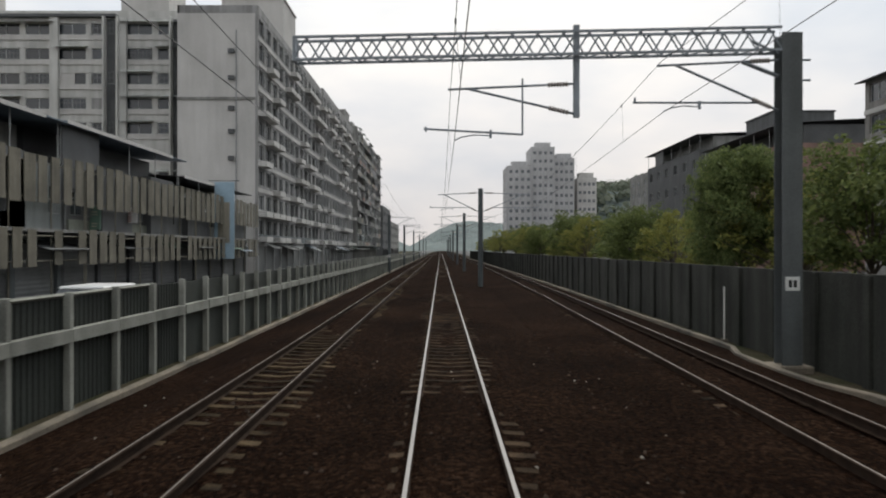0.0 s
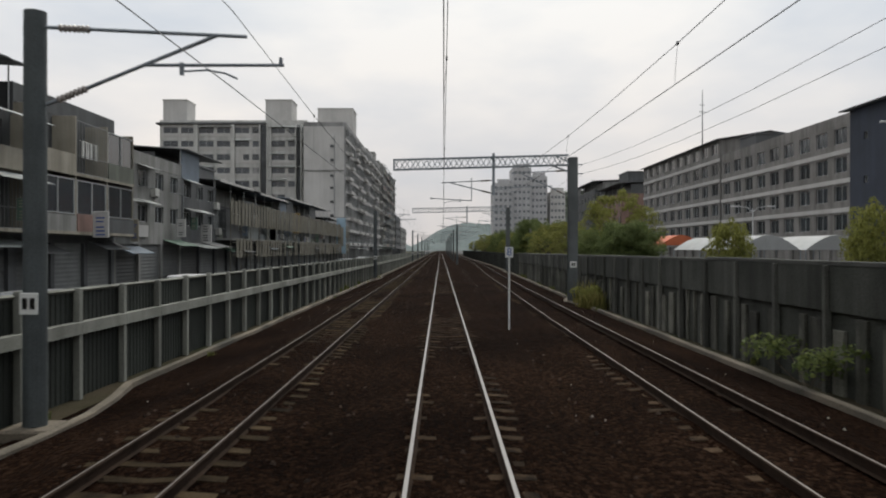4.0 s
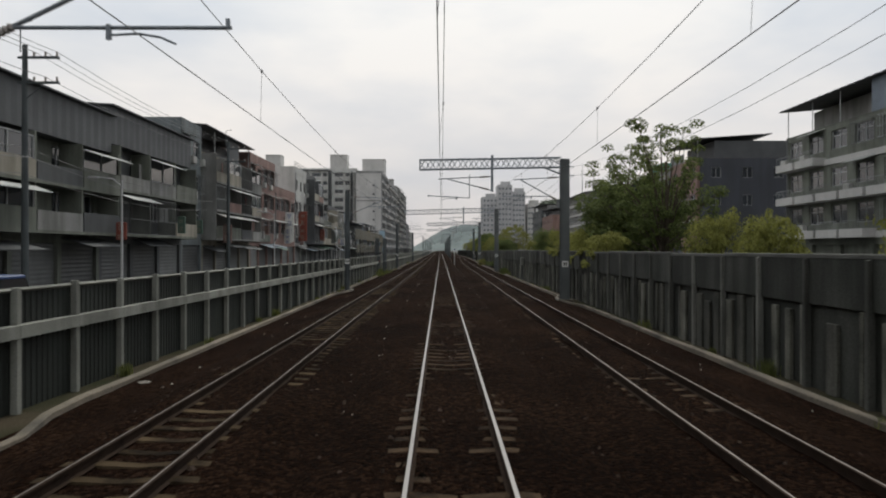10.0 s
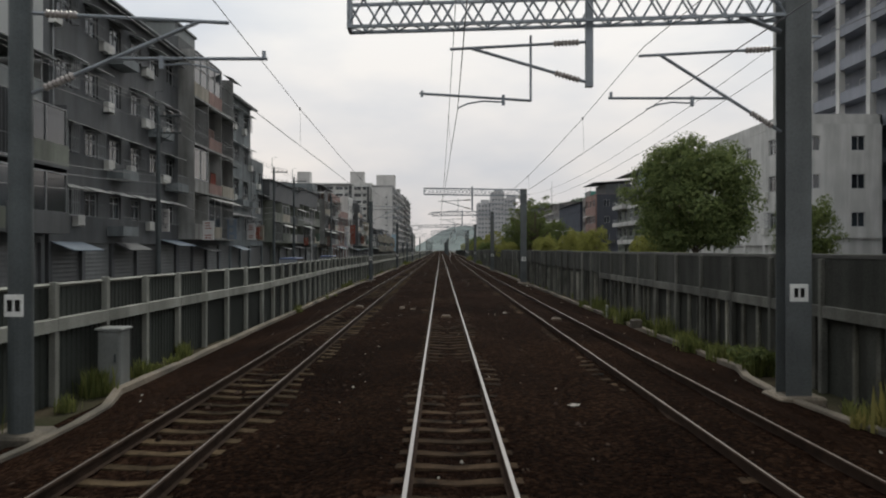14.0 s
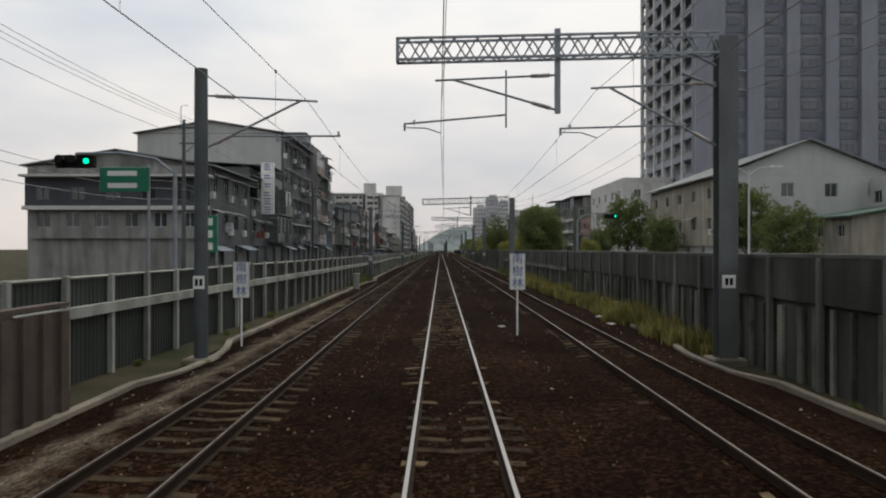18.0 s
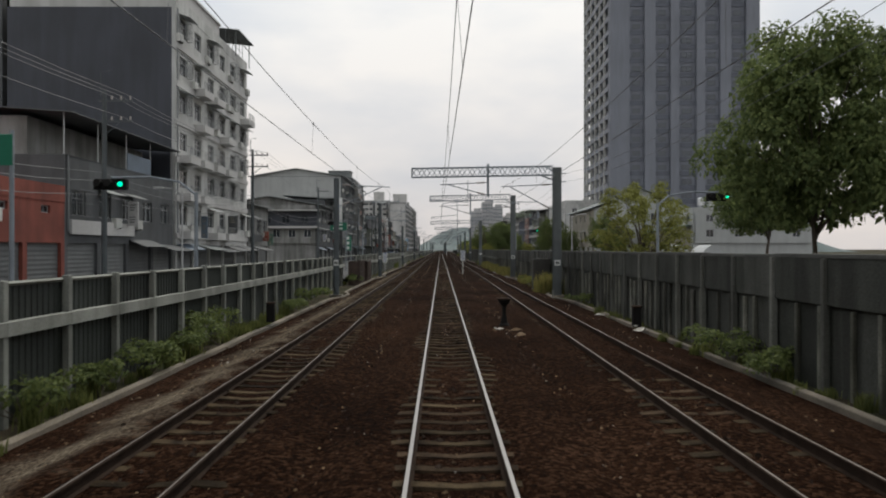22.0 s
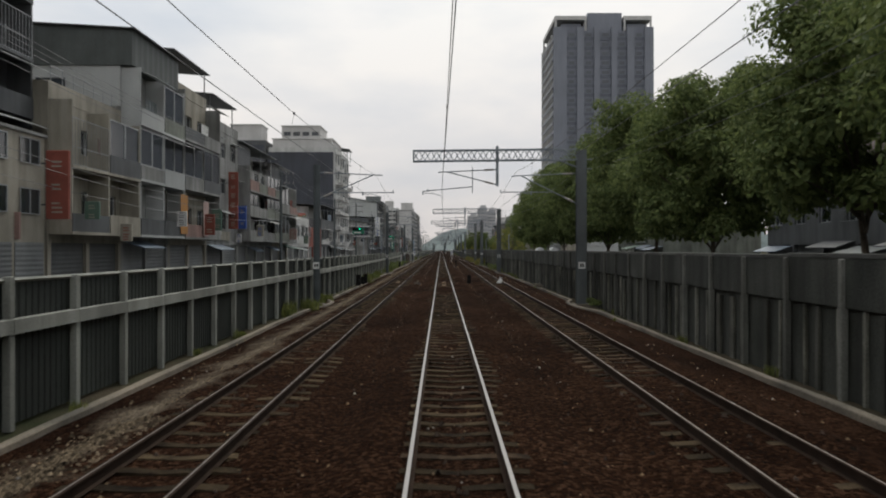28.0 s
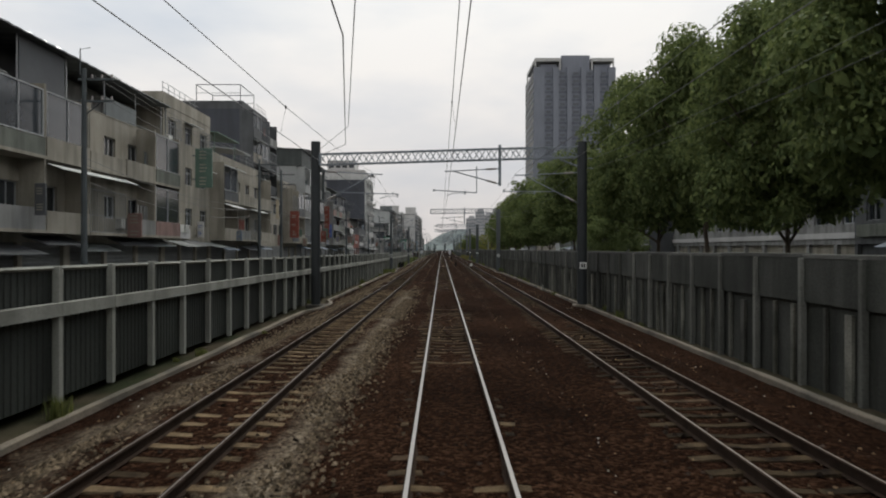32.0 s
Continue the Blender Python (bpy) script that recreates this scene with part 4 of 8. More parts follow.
def window_frame(w, h):
    t = 0.06
    us, zs = [-w / 2, -w / 2 + t, -t / 2, t / 2, w / 2 - t, w / 2], [0, t, h - t, h]
    if h > 1.3:
        zs = [0, t, h * 0.68, h * 0.68 + 0.05, h - t, h]
    return lattice(us, zs, lambda i, j: i % 2 == 1 and j % 2 == 1, lambda u, z, e: (0.05 + e, u, z), 0.1)


def far_window(w, h, frame=None):
    """Frame and pane in one mesh, for windows that stay far off."""
    key = ("far_window", round(w, 1), round(h, 1), frame.name if frame else "")
    if key not in CACHE:
        # one connected relief: frame bars stand proud of two recessed lights
        t, us = 0.06, None
        us, zs = [-w / 2, -w / 2 + t, -t / 2, t / 2, w / 2 - t, w / 2], [0, t, h - t, h]
        lit = {(1, 1), (3, 1)}
        n_of = lambda i, j: None if not (0 <= i < 5 and 0 <= j < 3) else 0.0 if (i, j) in lit else 0.06
        idx, mb, mi = {}, MB(), []

        def vert(p):
            if p not in idx:
                idx[p] = len(mb.v)
                mb.v.append(p)
            return idx[p]

        for i in range(5):
            for j in range(3):
                d = n_of(i, j)
                mb.f.append(tuple(vert(p) for p in ((d, us[i], zs[j]), (d, us[i + 1], zs[j]), (d, us[i + 1], zs[j + 1]), (d, us[i], zs[j + 1]))))
                mi.append(1 if (i, j) in lit else 0)
                for i2, j2, p, q in ((i + 1, j, (us[i + 1], zs[j]), (us[i + 1], zs[j + 1])), (i, j + 1, (us[i], zs[j + 1]), (us[i + 1], zs[j + 1]))):
                    e = n_of(i2, j2)
                    if e is not None and e != d:
                        mb.f.append((vert((d, *p)), vert((d, *q)), vert((e, *q)), vert((e, *p))))
                        mi.append(0)
        me = mb.mesh("window", frame or ALU)
        me.materials.append(GLASS)
        for k, p in zip(mi, me.polygons):
            p.material_index = k
        CACHE[key] = me
    return CACHE[key]


def window_pane(w, h):
    return MB().box(-0.012, -w / 2 + 0.05, 0.05, 0.012, w / 2 - 0.05, h - 0.05)


def grille(w, h):
    """A projecting burglar cage of bars, bent round from one side to the other."""
    d, r, n = 0.45, 0.013, 7
    us = [0.0, 2 * r]
    for k in range(n + 1):
        c = d + w * k / n
        us += [c - r, c + r]
    us += [2 * d + w - 2 * r, 2 * d + w]
    zs = [-0.03, 0.015, h / 2 - 0.015, h / 2 + 0.015, h - 0.015, h + 0.015]

    def place(u, z, e):
        if u < d:
            return (u, -w / 2 - e, z)
        if u > d + w:
            return (2 * d + w - u, w / 2 + e, z)
        return (d + e, u - d - w / 2, z)

    return lattice(us, zs, lambda i, j: i % 2 == 1 and j % 2 == 1, place, 0.024)


def ac_unit():
    mb = MB().cbox(0, -0.4, 0, 0.34, 0.4, 0.58, 0.02)
    for k in range(10):
        a, b = 2 * math.pi * k / 10, 2 * math.pi * (k + 1) / 10
        mb.quad((0.343, -0.1 + 0.2 * math.cos(a), 0.29 + 0.2 * math.sin(a)), (0.343, -0.1 + 0.2 * math.cos(b), 0.29 + 0.2 * math.sin(b)),
                (0.36, -0.1 + 0.1 * math.cos(b), 0.29 + 0.1 * math.sin(b)), (0.36, -0.1 + 0.1 * math.cos(a), 0.29 + 0.1 * math.sin(a)))
    mb.box(0, -0.42, -0.06, 0.3, -0.36, 0).box(0, 0.36, -0.06, 0.3, 0.42, 0)
    return mb


def awning(w, d=0.9):
    n = max(6, int(w / 0.16))
    us = [(-w / 2 + w * k / n, 0.016 * (k % 2)) for k in range(n + 1)]
    lo = us[::-1]
    return MB().loft([(0, u, 0.3 + z) for u, z in us] + [(0, u, 0.27 + z) for u, z in lo], [(d, u, z) for u, z in us] + [(d, u, z - 0.03) for u, z in lo])


def tank():
    mb = MB()
    n = 14
    prof = [(0.0, 0.0), (0.55, 0.0), (0.58, 0.1), (0.58, 1.2), (0.4, 1.38), (0.15, 1.45), (0.0, 1.45)]
    for r, z in prof:
        mb.v += [(r * math.cos(2 * math.pi * k / n), r * math.sin(2 * math.pi * k / n), z + 0.5) for k in range(n)]
    for i in range(len(prof) - 1):
        for k in range(n):
            mb.f.append((i * n + k, i * n + (k + 1) % n, (i + 1) * n + (k + 1) % n, (i + 1) * n + k))
    for k in range(4):
        mb.box(0.35 * math.cos(1.57 * k + 0.78) - 0.03, 0.35 * math.sin(1.57 * k + 0.78) - 0.03, 0, 0.35 * math.cos(1.57 * k + 0.78) + 0.03, 0.35 * math.sin(1.57 * k + 0.78) + 0.03, 0.5)
    return mb


def facade(L, floors, z0, fh, bays, ww, wh, sill, holes):
    """A wall slab 0.3 thick in the plane n = 0 with openings; holes collects them as (u, z, w, h)."""
    mb = MB()
    bw = L / bays
    for f in range(floors):
        zb, zt = z0 + f * fh, z0 + (f + 1) * fh
        for b in range(bays):
            u0, u1 = b * bw, (b + 1) * bw
            c = (u0 + u1) / 2
            w = min(ww, bw - 0.5)
            a0, a1, s0, s1 = c - w / 2, c + w / 2, zb + sill, min(zb + sill + wh, zt - 0.25)
            for (p, q, r, t) in ((u0, zb, u1, s0), (u0, s1, u1, zt), (u0, s0, a0, s1), (a1, s0, u1, s1)):
                mb.quad((0, p, q), (0, r, q), (0, r, t), (0, p, t))
            mb.quad((0, a0, s0), (0, a1, s0), (-0.3, a1, s0), (-0.3, a0, s0))
            mb.quad((0, a0, s1), (0, a1, s1), (-0.3, a1, s1), (-0.3, a0, s1))
            mb.quad((0, a0, s0), (0, a0, s1), (-0.3, a0, s1), (-0.3, a0, s0))
            mb.quad((0, a1, s0), (0, a1, s1), (-0.3, a1, s1), (-0.3, a1, s0))
            holes.append((c, s0, w, s1 - s0, f, b))
    return mb


def glyph_bars(mb, x, y, z, r, R):
    """Plain bars the size of one character."""
    t = r * 0.16
    for q in (-0.8, 0.0, 0.8)[: R.choice((2, 3))]:
        mb.box(x - r, y - 0.002, z + q * r - t, x + r * R.uniform(0.5, 1), y + 0.002, z + q * r + t)


def flip(ob, s, xf, y0):
    ob.location = (xf, y0, 0)
    ob.rotation_euler = (0, 0, 0 if s > 0 else math.pi)
    return ob


def building(name, label, s, xf, y0, y1, depth, h, floors, wall, gable=None, bays=None, ww=1.6, wh=1.4, sill=0.95, ground=3.4, shop=True, roof="flat",
             balcony=0.0, cage=0.35, acs=0.4, awn=0.3, top=(), seed=0, roofmat=None, gwin=0, simple=False, band=None, gallery=False, slats=False, far=False, pitch=0.085, category="building", group="houses along the street"):
    """A town building whose front looks at the line. s: 1 when the front looks towards +x. In its own frame the front is n = 0 (x), u runs along the front (y)."""
    R = random.Random(seed)
    L = y1 - y0
    ob = thing(name, (0, 0, 0), label, category, group)
    flip(ob, s, xf, y0 if s > 0 else y1)
    gable = gable or wall
    bays = bays or max(1, round(L / 3.3))
    fh = (h - ground) / max(1, floors - 1)
    # body behind the front slab
    body = MB()
    body.box(-depth, 0, -0.6, -0.3, L, h)
    part("core", body, gable, ob)
    gf = MB()
    nb = max(1, round(L / 4.2))
    comb = [(L, ground), (0, ground), (0, -0.6), (0.35, -0.6), (0.35, ground - 0.6)]
    for k in range(1, nb):
        u = L * k / nb
        comb += [(u - 0.2, ground - 0.6), (u - 0.2, -0.6), (u + 0.2, -0.6), (u + 0.2, ground - 0.6)]
    comb += [(L - 0.35, ground - 0.6), (L - 0.35, -0.6), (L, -0.6)]
    gf.loft([(-0.3, u, z) for u, z in comb], [(0, u, z) for u, z in comb])
    part("ground_floor_front", gf, wall, ob)
    sh = cached(("shutter", round(L / nb, 2)), lambda: shutter(L / nb - 0.4, 2.9), SHUTTER)
    for k in range(nb if s > 0 and not far else 0):
        o = piece("shutter" if R.random() < 0.6 else "shopfront", sh, ob, (-0.2, L * (k + 0.5) / nb, -0.1))
    holes = []
    fr = facade(L, floors - 1, ground, fh, bays, ww, wh, sill, holes)
    for (u, v) in ((0, 0.0), (L, 0.0)):
        fr.quad((0, u, ground), (0, u, h), (-0.3, u, h), (-0.3, u, ground))
    part("front_wall", fr, wall, ob)
    par = MB()
    ph = 0.9 if roof == "flat" else 0.05
    par.box(-0.2, 0, h, 0.03, L, h + ph).box(-depth, 0, h, -depth + 0.2, L, h + ph).box(-depth, 0, h, -0.2, 0.2, h + ph).box(-depth, L - 0.2, h, -0.2, L, h + ph)
    part("parapet", par, wall, ob)
    if band:
        for f in range(0 if gallery else floors - 1):
            z = ground + f * fh
            part("floor_band", MB().box(0.004, 0, z - 0.15, 0.12, L, z + 0.3), band, ob, "pale band at the floor")
    far_mb, far_idx = MB(), []
    if gallery:
        # deep balconies running the width of the front, behind solid parapets, with thin dividing piers
        for f in range(floors - 1):
            z = ground + f * fh
            part("balcony", MB().box(0.004, 0.05, z - 0.16, 1.3, L - 0.05, z), band or wall, ob)
            for k in range(nb):
                u0, u1 = L * k / nb + 0.08, L * (k + 1) / nb - 0.08
                mode = R.random()
                if mode < 0.34:
                    # balcony closed in with glazing or sheet above its parapet
                    piece("balcony_glazing", far_window(u1 - u0 - 0.1, fh - 1.25), ob, (1.18, (u0 + u1) / 2, z + 0.9))
                if mode < 0.78:
                    part("balcony_parapet", MB().box(1.18, u0, z, 1.3, u1, z + R.choice((0.85, 0.95, 1.05))), R.choice((band or wall, band or wall, W_GREY, W_DARK, W_GREEN, W_BEIGE, W_BRICK)), ob)
                else:
                    piece("balcony_grille", cached(("balcony_grille", round(u1 - u0, 1)), lambda: grille_flat(u1 - u0, fh - 0.3), GRILLE), ob, (1.25, (u0 + u1) / 2, z))
                if R.random() < 0.35:
                    piece("awning", cached(("awning", round(u1 - u0, 1)), lambda: awning(u1 - u0, 0.8), AWN), ob, (1.3, (u0 + u1) / 2, z + fh - 0.65))
            if R.random() < 0.8:
                u = R.uniform(0.6, L - 1.4)
                cl_ = MB()
                for q in range(4):
                    w_ = R.uniform(0.25, 0.5)
                    cl_.box(0.72, u + q * 0.5, z + 1.0, 0.75, u + q * 0.5 + w_, z + 1.9)
                cl_.tube([(0.735, u - 0.2, z + 1.92), (0.735, u + 2.1, z + 1.92)], 0.015, 4)
                part("washing_line", cl_, R.choice((WHITE, W_BLUE, W_BRICK, W_GREY, W_RED)), ob, "washing hung on a line")
        for k in range(nb + 1):
            if 0 < k < nb and R.random() < 0.45:
                continue
            u = min(max(L * k / nb, 0.12), L - 0.12)
            part("pier", MB().box(0.006, u - 0.075, ground, 1.24, u + 0.075, h - 0.1), band or wall, ob)
    for (c, z, w, hh, f, b) in holes:
        k = R.random() if not gallery else 0.99
        if k < balcony:
            bal = part("balcony", cached(("balcony", round(w + 0.7, 1)), lambda: balcony_mesh(w + 0.7), band or wall), None, ob, loc=(0.0, c, z - sill + 0.02))
            if not simple:
                piece("railing", cached(("railing", round(w + 0.7, 1)), lambda: railing_mesh(w + 0.7), GRILLE), bal, (0, 0, 0))
        elif k < balcony + cage:
            piece("window_cage", cached(("window_cage", round(w, 1), round(hh, 1)), lambda: grille(w + 0.1, hh + 0.05), GRILLE), ob, (0.0, c, z - 0.02))
        if far:
            src = far_window(w, hh)
            far_mb.add([(v.co.x - 0.17, v.co.y + c, v.co.z + z) for v in src.vertices], [tuple(p.vertices) for p in src.polygons])
            far_idx.extend([p.material_index for p in src.polygons])
            continue
        if simple or gallery:
            piece("window", far_window(w, hh), ob, (-0.2, c, z))
            if gallery and R.random() < acs * 0.3:
                piece("air_conditioner", cached(("air_conditioner",), ac_unit, AC), ob, (0.0, c + min(w / 2 + 0.45, L / bays / 2 - 0.1), z - 0.55))
            continue
        wn_ = piece("window", cached(("window", round(w, 1), round(hh, 1)), lambda: window_frame(w, hh), ALU), ob, (-0.17, c, z))
        piece("pane", cached(("pane", round(w, 1), round(hh, 1)), lambda: window_pane(w, hh), GLASS), wn_, (0, 0, 0))
        if R.random() < awn and not gallery:
            piece("awning", cached(("awning", round(w, 1)), lambda: awning(w + 0.5), AWN), ob, (0.0, c, z + hh + 0.02))
        if R.random() < acs * (0.3 if gallery else 0.8):
            piece("air_conditioner", cached(("air_conditioner",), ac_unit, AC), ob, (0.0 if k > balcony + cage else 0.02, c + R.choice((-1, 1)) * min(w / 2 + 0.45, L / bays / 2 - 0.1), z - 0.55))
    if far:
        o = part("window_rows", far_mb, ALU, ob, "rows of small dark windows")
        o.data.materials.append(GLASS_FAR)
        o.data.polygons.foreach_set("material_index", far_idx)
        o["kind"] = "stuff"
    if slats:
        # two tiers of wide upright boards screen the terrace and the storey below it
        sl = MB()
        n = int(L / 1.2)
        for k in range(n):
            u = L * k / n
            if R.random() < 0.94:
                sl.box(1.35, u + 0.03, ground + 1.35 - 0.1 * R.random(), 1.39, u + R.uniform(0.75, 1.0), ground + 3.55 + 0.2 * R.random())
            if R.random() < 0.88:
                sl.box(1.5, u + 0.05, ground - 1.7 - 0.1 * R.random(), 1.54, u + R.uniform(0.7, 1.0), ground - 0.05 + 0.15 * R.random())
        for z in (ground + 1.5, ground + 3.2):
            sl.tube([(1.33, 0.1, z), (1.33, L - 0.1, z)], 0.03, 4)
        for z in (ground - 1.5, ground - 0.3):
            sl.tube([(1.48, 0.1, z), (1.48, L - 0.1, z)], 0.03, 4)
        for k in range(n // 3 + 1):
            sl.tube([(1.31, min(L - 0.1, k * 3.6 + 0.1), -0.1), (1.31, min(L - 0.1, k * 3.6 + 0.1), ground + 3.3)], 0.035, 5)
        o = part("board_screen", sl, SLAT, ob, "weathered upright board screen")
        part("fascia", MB().box(0.5, -0.3, h + 2.2, 0.54, L * R.uniform(0.45, 1.0), h + 2.42), W_FAR, ob, "pale roof edge")
        for k in range(2):
            u = R.uniform(0.5, L - 5)
            part("loft_box", MB().box(-3.0, u, ground + 0.06, 0.5, u + 4.2, h + R.uniform(-0.3, 1.0)), R.choice((SHEET, SHEET_D, W_DARK, W_DARK)), ob, "dull sheet-clad box on the terrace")
        o["kind"] = "stuff"
        part("terrace", MB().box(0.004, 0, ground - 0.1, 1.5, L, ground + 0.06), W_GREY, ob)
    # a drainpipe and small hanging signs
    part("drainpipe", MB().tube([(0.07, 0.3, ground), (0.07, 0.3, h)], 0.05, 6), GRILLE, ob) if not (simple or far) else None
    if shop and not (simple or far):
        for k in range(R.choice((1, 1, 2))):
            u, z, w_, h_ = R.uniform(0.8, L - 0.8), R.uniform(2.9, 4.2), R.uniform(0.5, 0.9), R.uniform(0.8, 1.9)
            m_ = R.choice((W_FAR, W_FAR, W_RED, SHEET_G, SHEET_B, W_BEIGE, SHEET_D, W_BRICK))
            sg = part("shop_sign", MB().cbox(0.2 + 1.3 * gallery, u - 0.08, z, 0.2 + 1.3 * gallery + w_, u + 0.08, z + h_, 0.03), m_, ob, "hanging shop sign with plain bars")
            wr_ = MB()
            nn = max(2, int(h_ / 0.6))
            for q in range(nn):
                zz = z + h_ * (q + 0.5) / nn
                glyph_bars(wr_, 0.2 + 1.3 * gallery + w_ * 0.5, u - 0.084, zz, min(w_ * 0.3, h_ / nn * 0.36), R)
            part("writing", wr_, R.choice((BLUE, W_RED, SHEET_D)) if m_ in (W_FAR, W_BEIGE) else W_BEIGE, sg)["kind"] = "stuff"
    # windows on the end wall towards u = 0 for +x fronts
    if gwin:
        gh = []
        ge = facade(min(depth - 0.6, 20), floors - 1, ground, fh, gwin, 1.2, 1.3, 1.0, gh)
        gob = part("end_wall", ge, gable, ob)
        gob.rotation_euler = (0, 0, -math.pi / 2) if s > 0 else (0, 0, math.pi / 2)
        gob.location = (-depth + 0.3, -0.32, 0) if s > 0 else (-0.3, L + 0.32, 0)
        if far:
            ge = MB()
            idx = []
            for (c, z, w, hh, f, b) in gh:
                src = far_window(w, hh)
                ge.add([(v.co.x - 0.17, v.co.y + c, v.co.z + z) for v in src.vertices], [tuple(p.vertices) for p in src.polygons])
                idx.extend([p.material_index for p in src.polygons])
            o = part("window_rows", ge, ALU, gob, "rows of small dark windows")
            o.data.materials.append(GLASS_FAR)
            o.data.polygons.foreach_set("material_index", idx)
            o["kind"] = "stuff"
        else:
            for (c, z, w, hh, f, b) in gh:
                piece("window", far_window(w, hh), gob, (-0.17, c, z))
    rm = roofmat or SHEET
    if roof == "gable":
        rise = depth * pitch
        mb = MB()
        a, b, c_ = (0.7, h - 0.05), (-depth / 2, h + rise), (-depth - 0.4, h - 0.05)
        for (p, q) in ((a, b), (b, c_)):
            mb.add([(p[0], -0.6, p[1]), (q[0], -0.6, q[1]), (q[0], L + 0.6, q[1]), (p[0], L + 0.6, p[1]), (p[0], -0.6, p[1] + 0.12), (q[0], -0.6, q[1] + 0.12), (q[0], L + 0.6, q[1] + 0.12), (p[0], L + 0.6, p[1] + 0.12)],
                   [(0, 1, 2, 3), (4, 5, 6, 7), (0, 1, 5, 4), (1, 2, 6, 5), (2, 3, 7, 6), (3, 0, 4, 7)])
        part("roof", mb, rm, ob)
        for u in (0.02, L - 0.22):
            part("gable", MB().loft([(-0.3, u, h), (-depth, u, h), (-depth / 2, u, h + rise)], [(-0.3, u + 0.2, h), (-depth, u + 0.2, h), (-depth / 2, u + 0.2, h + rise)]), gable, ob)
    if roof == "shed":
        # a raised sheet-metal storey with an open front under a sloping roof
        part("roof_storey", MB().box(-depth + 0.3, 0.3, h, -2.2, L - 0.3, h + 2.2), SHEET_D if seed % 2 else W_GREY, ob)
        mb = MB()
        z0, z1 = h + 2.35, h + 3.0
        n = max(6, int(L / 0.5))
        us = [(-0.3 + (L + 0.6) * k / n, 0.03 * (k % 2)) for k in range(n + 1)]
        lo = us[::-1]
        mb.loft([(0.5, u, z0 + e) for u, e in us] + [(0.5, u, z0 + e - 0.07) for u, e in lo], [(-depth * 0.75, u, z1 + e) for u, e in us] + [(-depth * 0.75, u, z1 + e - 0.07) for u, e in lo])
        part("roof", mb, rm, ob, "sloping corrugated sheet roof")
        np_ = max(2, round(L / 4.5))
        for k in range(np_ + 1):
            u = 0.15 + (L - 0.3) * k / np_
            piece("roof_post", cached(("roof_post", round(z0 - h, 1)), lambda: MB().tube([(0, 0, 0), (0, 0, z0 - h)], 0.04, 6), ALU), ob, (-0.1, u, h))
        # part of the roof storey is closed with sheets towards the street
        k = R.randrange(np_)
        part("sheet_screen", MB().box(-0.08, 0.2 + (L - 0.3) * k / np_, h, -0.02, 0.1 + (L - 0.3) * (k + 1) / np_, z0 - R.choice((0.05, 1.2))), R.choice((SHEET_D, SHEET, W_DARK, SHEET_B)), ob)
    if roof == "clad":
        # a top storey clad in ribbed dark sheet, standing out over the front
        ch = 2.6
        lp = []
        for (x0, u0), (x1, u1) in (((0.8, -0.2), (0.8, L - 0.1)), ((0.8, L - 0.1), (-depth, L - 0.1)), ((-depth, L - 0.1), (-depth, -0.2)), ((-depth, -0.2), (0.8, -0.2))):
            n = int((abs(x1 - x0) + abs(u1 - u0)) / 0.45)
            for k in range(n):
                e = 0.035 * (k % 2)
                lp.append((x0 + (x1 - x0) * k / n + (e if u0 != u1 else 0), u0 + (u1 - u0) * k / n - (e if x0 != x1 else 0)))
        part("clad_storey", MB().loft([(x, u, h) for x, u in lp], [(x, u, h + ch - 0.055 * abs(x + depth * 0.45)) for x, u in lp]), rm, ob, "ribbed dark sheet cladding")
        rd = MB()
        for x0, x1 in ((1.1, -depth * 0.45), (-depth * 0.45, -depth - 0.2)):
            za, zb = h + ch + 0.03 - 0.055 * abs(x0 + depth * 0.45), h + ch + 0.03 - 0.055 * abs(x1 + depth * 0.45)
            rd.loft([(x0, -0.45, za), (x0, L + 0.2, za), (x0, L + 0.2, za + 0.08), (x0, -0.45, za + 0.08)], [(x1, -0.45, zb), (x1, L + 0.2, zb), (x1, L + 0.2, zb + 0.08), (x1, -0.45, zb + 0.08)])
        part("roof", rd, SHEET_D, ob)
        part("end_band", MB().box(-depth, -0.12, h - 2.6, 0.0, -0.004, h - 0.02), W_SHEETW, ob, "pale sheet below the cladding")
        for k in range(2):
            piece("window", far_window(1.9, 1.1, SHEET_D), ob, (-depth + 3.0 + k * 5.6, -0.13, h - 1.9), -math.pi / 2)
    for kind, n_, u, z, w, d, hh, m_ in top:
        if kind == "box":
            part("stair_house", MB().box(n_ - d, u, z, n_, u + w, z + hh).box(n_ - d - 0.15, u - 0.15, z + hh, n_ + 0.15, u + w + 0.15, z + hh + 0.18), m_, ob)
        elif kind == "annex":
            an = part("front_annex", MB().box(n_ - d, u, z, n_, u + w, z + hh), m_, ob, "lower front part with its own windows")
            part("annex_coping", MB().box(n_ - d, u - 0.1, z + hh, n_ + 0.12, u + w + 0.1, z + hh + 0.16), W_GREY, an)
            for q in range(4):
                for zz in (4.2, 7.0 - 0.3):
                    piece("window", far_window(1.8, 1.3), an, (n_ + 0.02, u + w * (q + 0.5) / 4, zz))
                piece("shutter", sh, an, (n_ + 0.03, u + w * (q + 0.5) / 4, -0.1)).scale = (1, w / 4 / (L / nb), 1)
        elif kind == "frame":
            fr_ = MB()
            for a_ in (0, 1):
                for b_ in (0, 1):
                    fr_.tube([(n_ - d * a_, u + w * b_, z), (n_ - d * a_, u + w * b_, z + hh)], 0.05, 5)
                fr_.tube([(n_ - d * a_, u, z + hh), (n_ - d * a_, u + w, z + hh)], 0.05, 5)
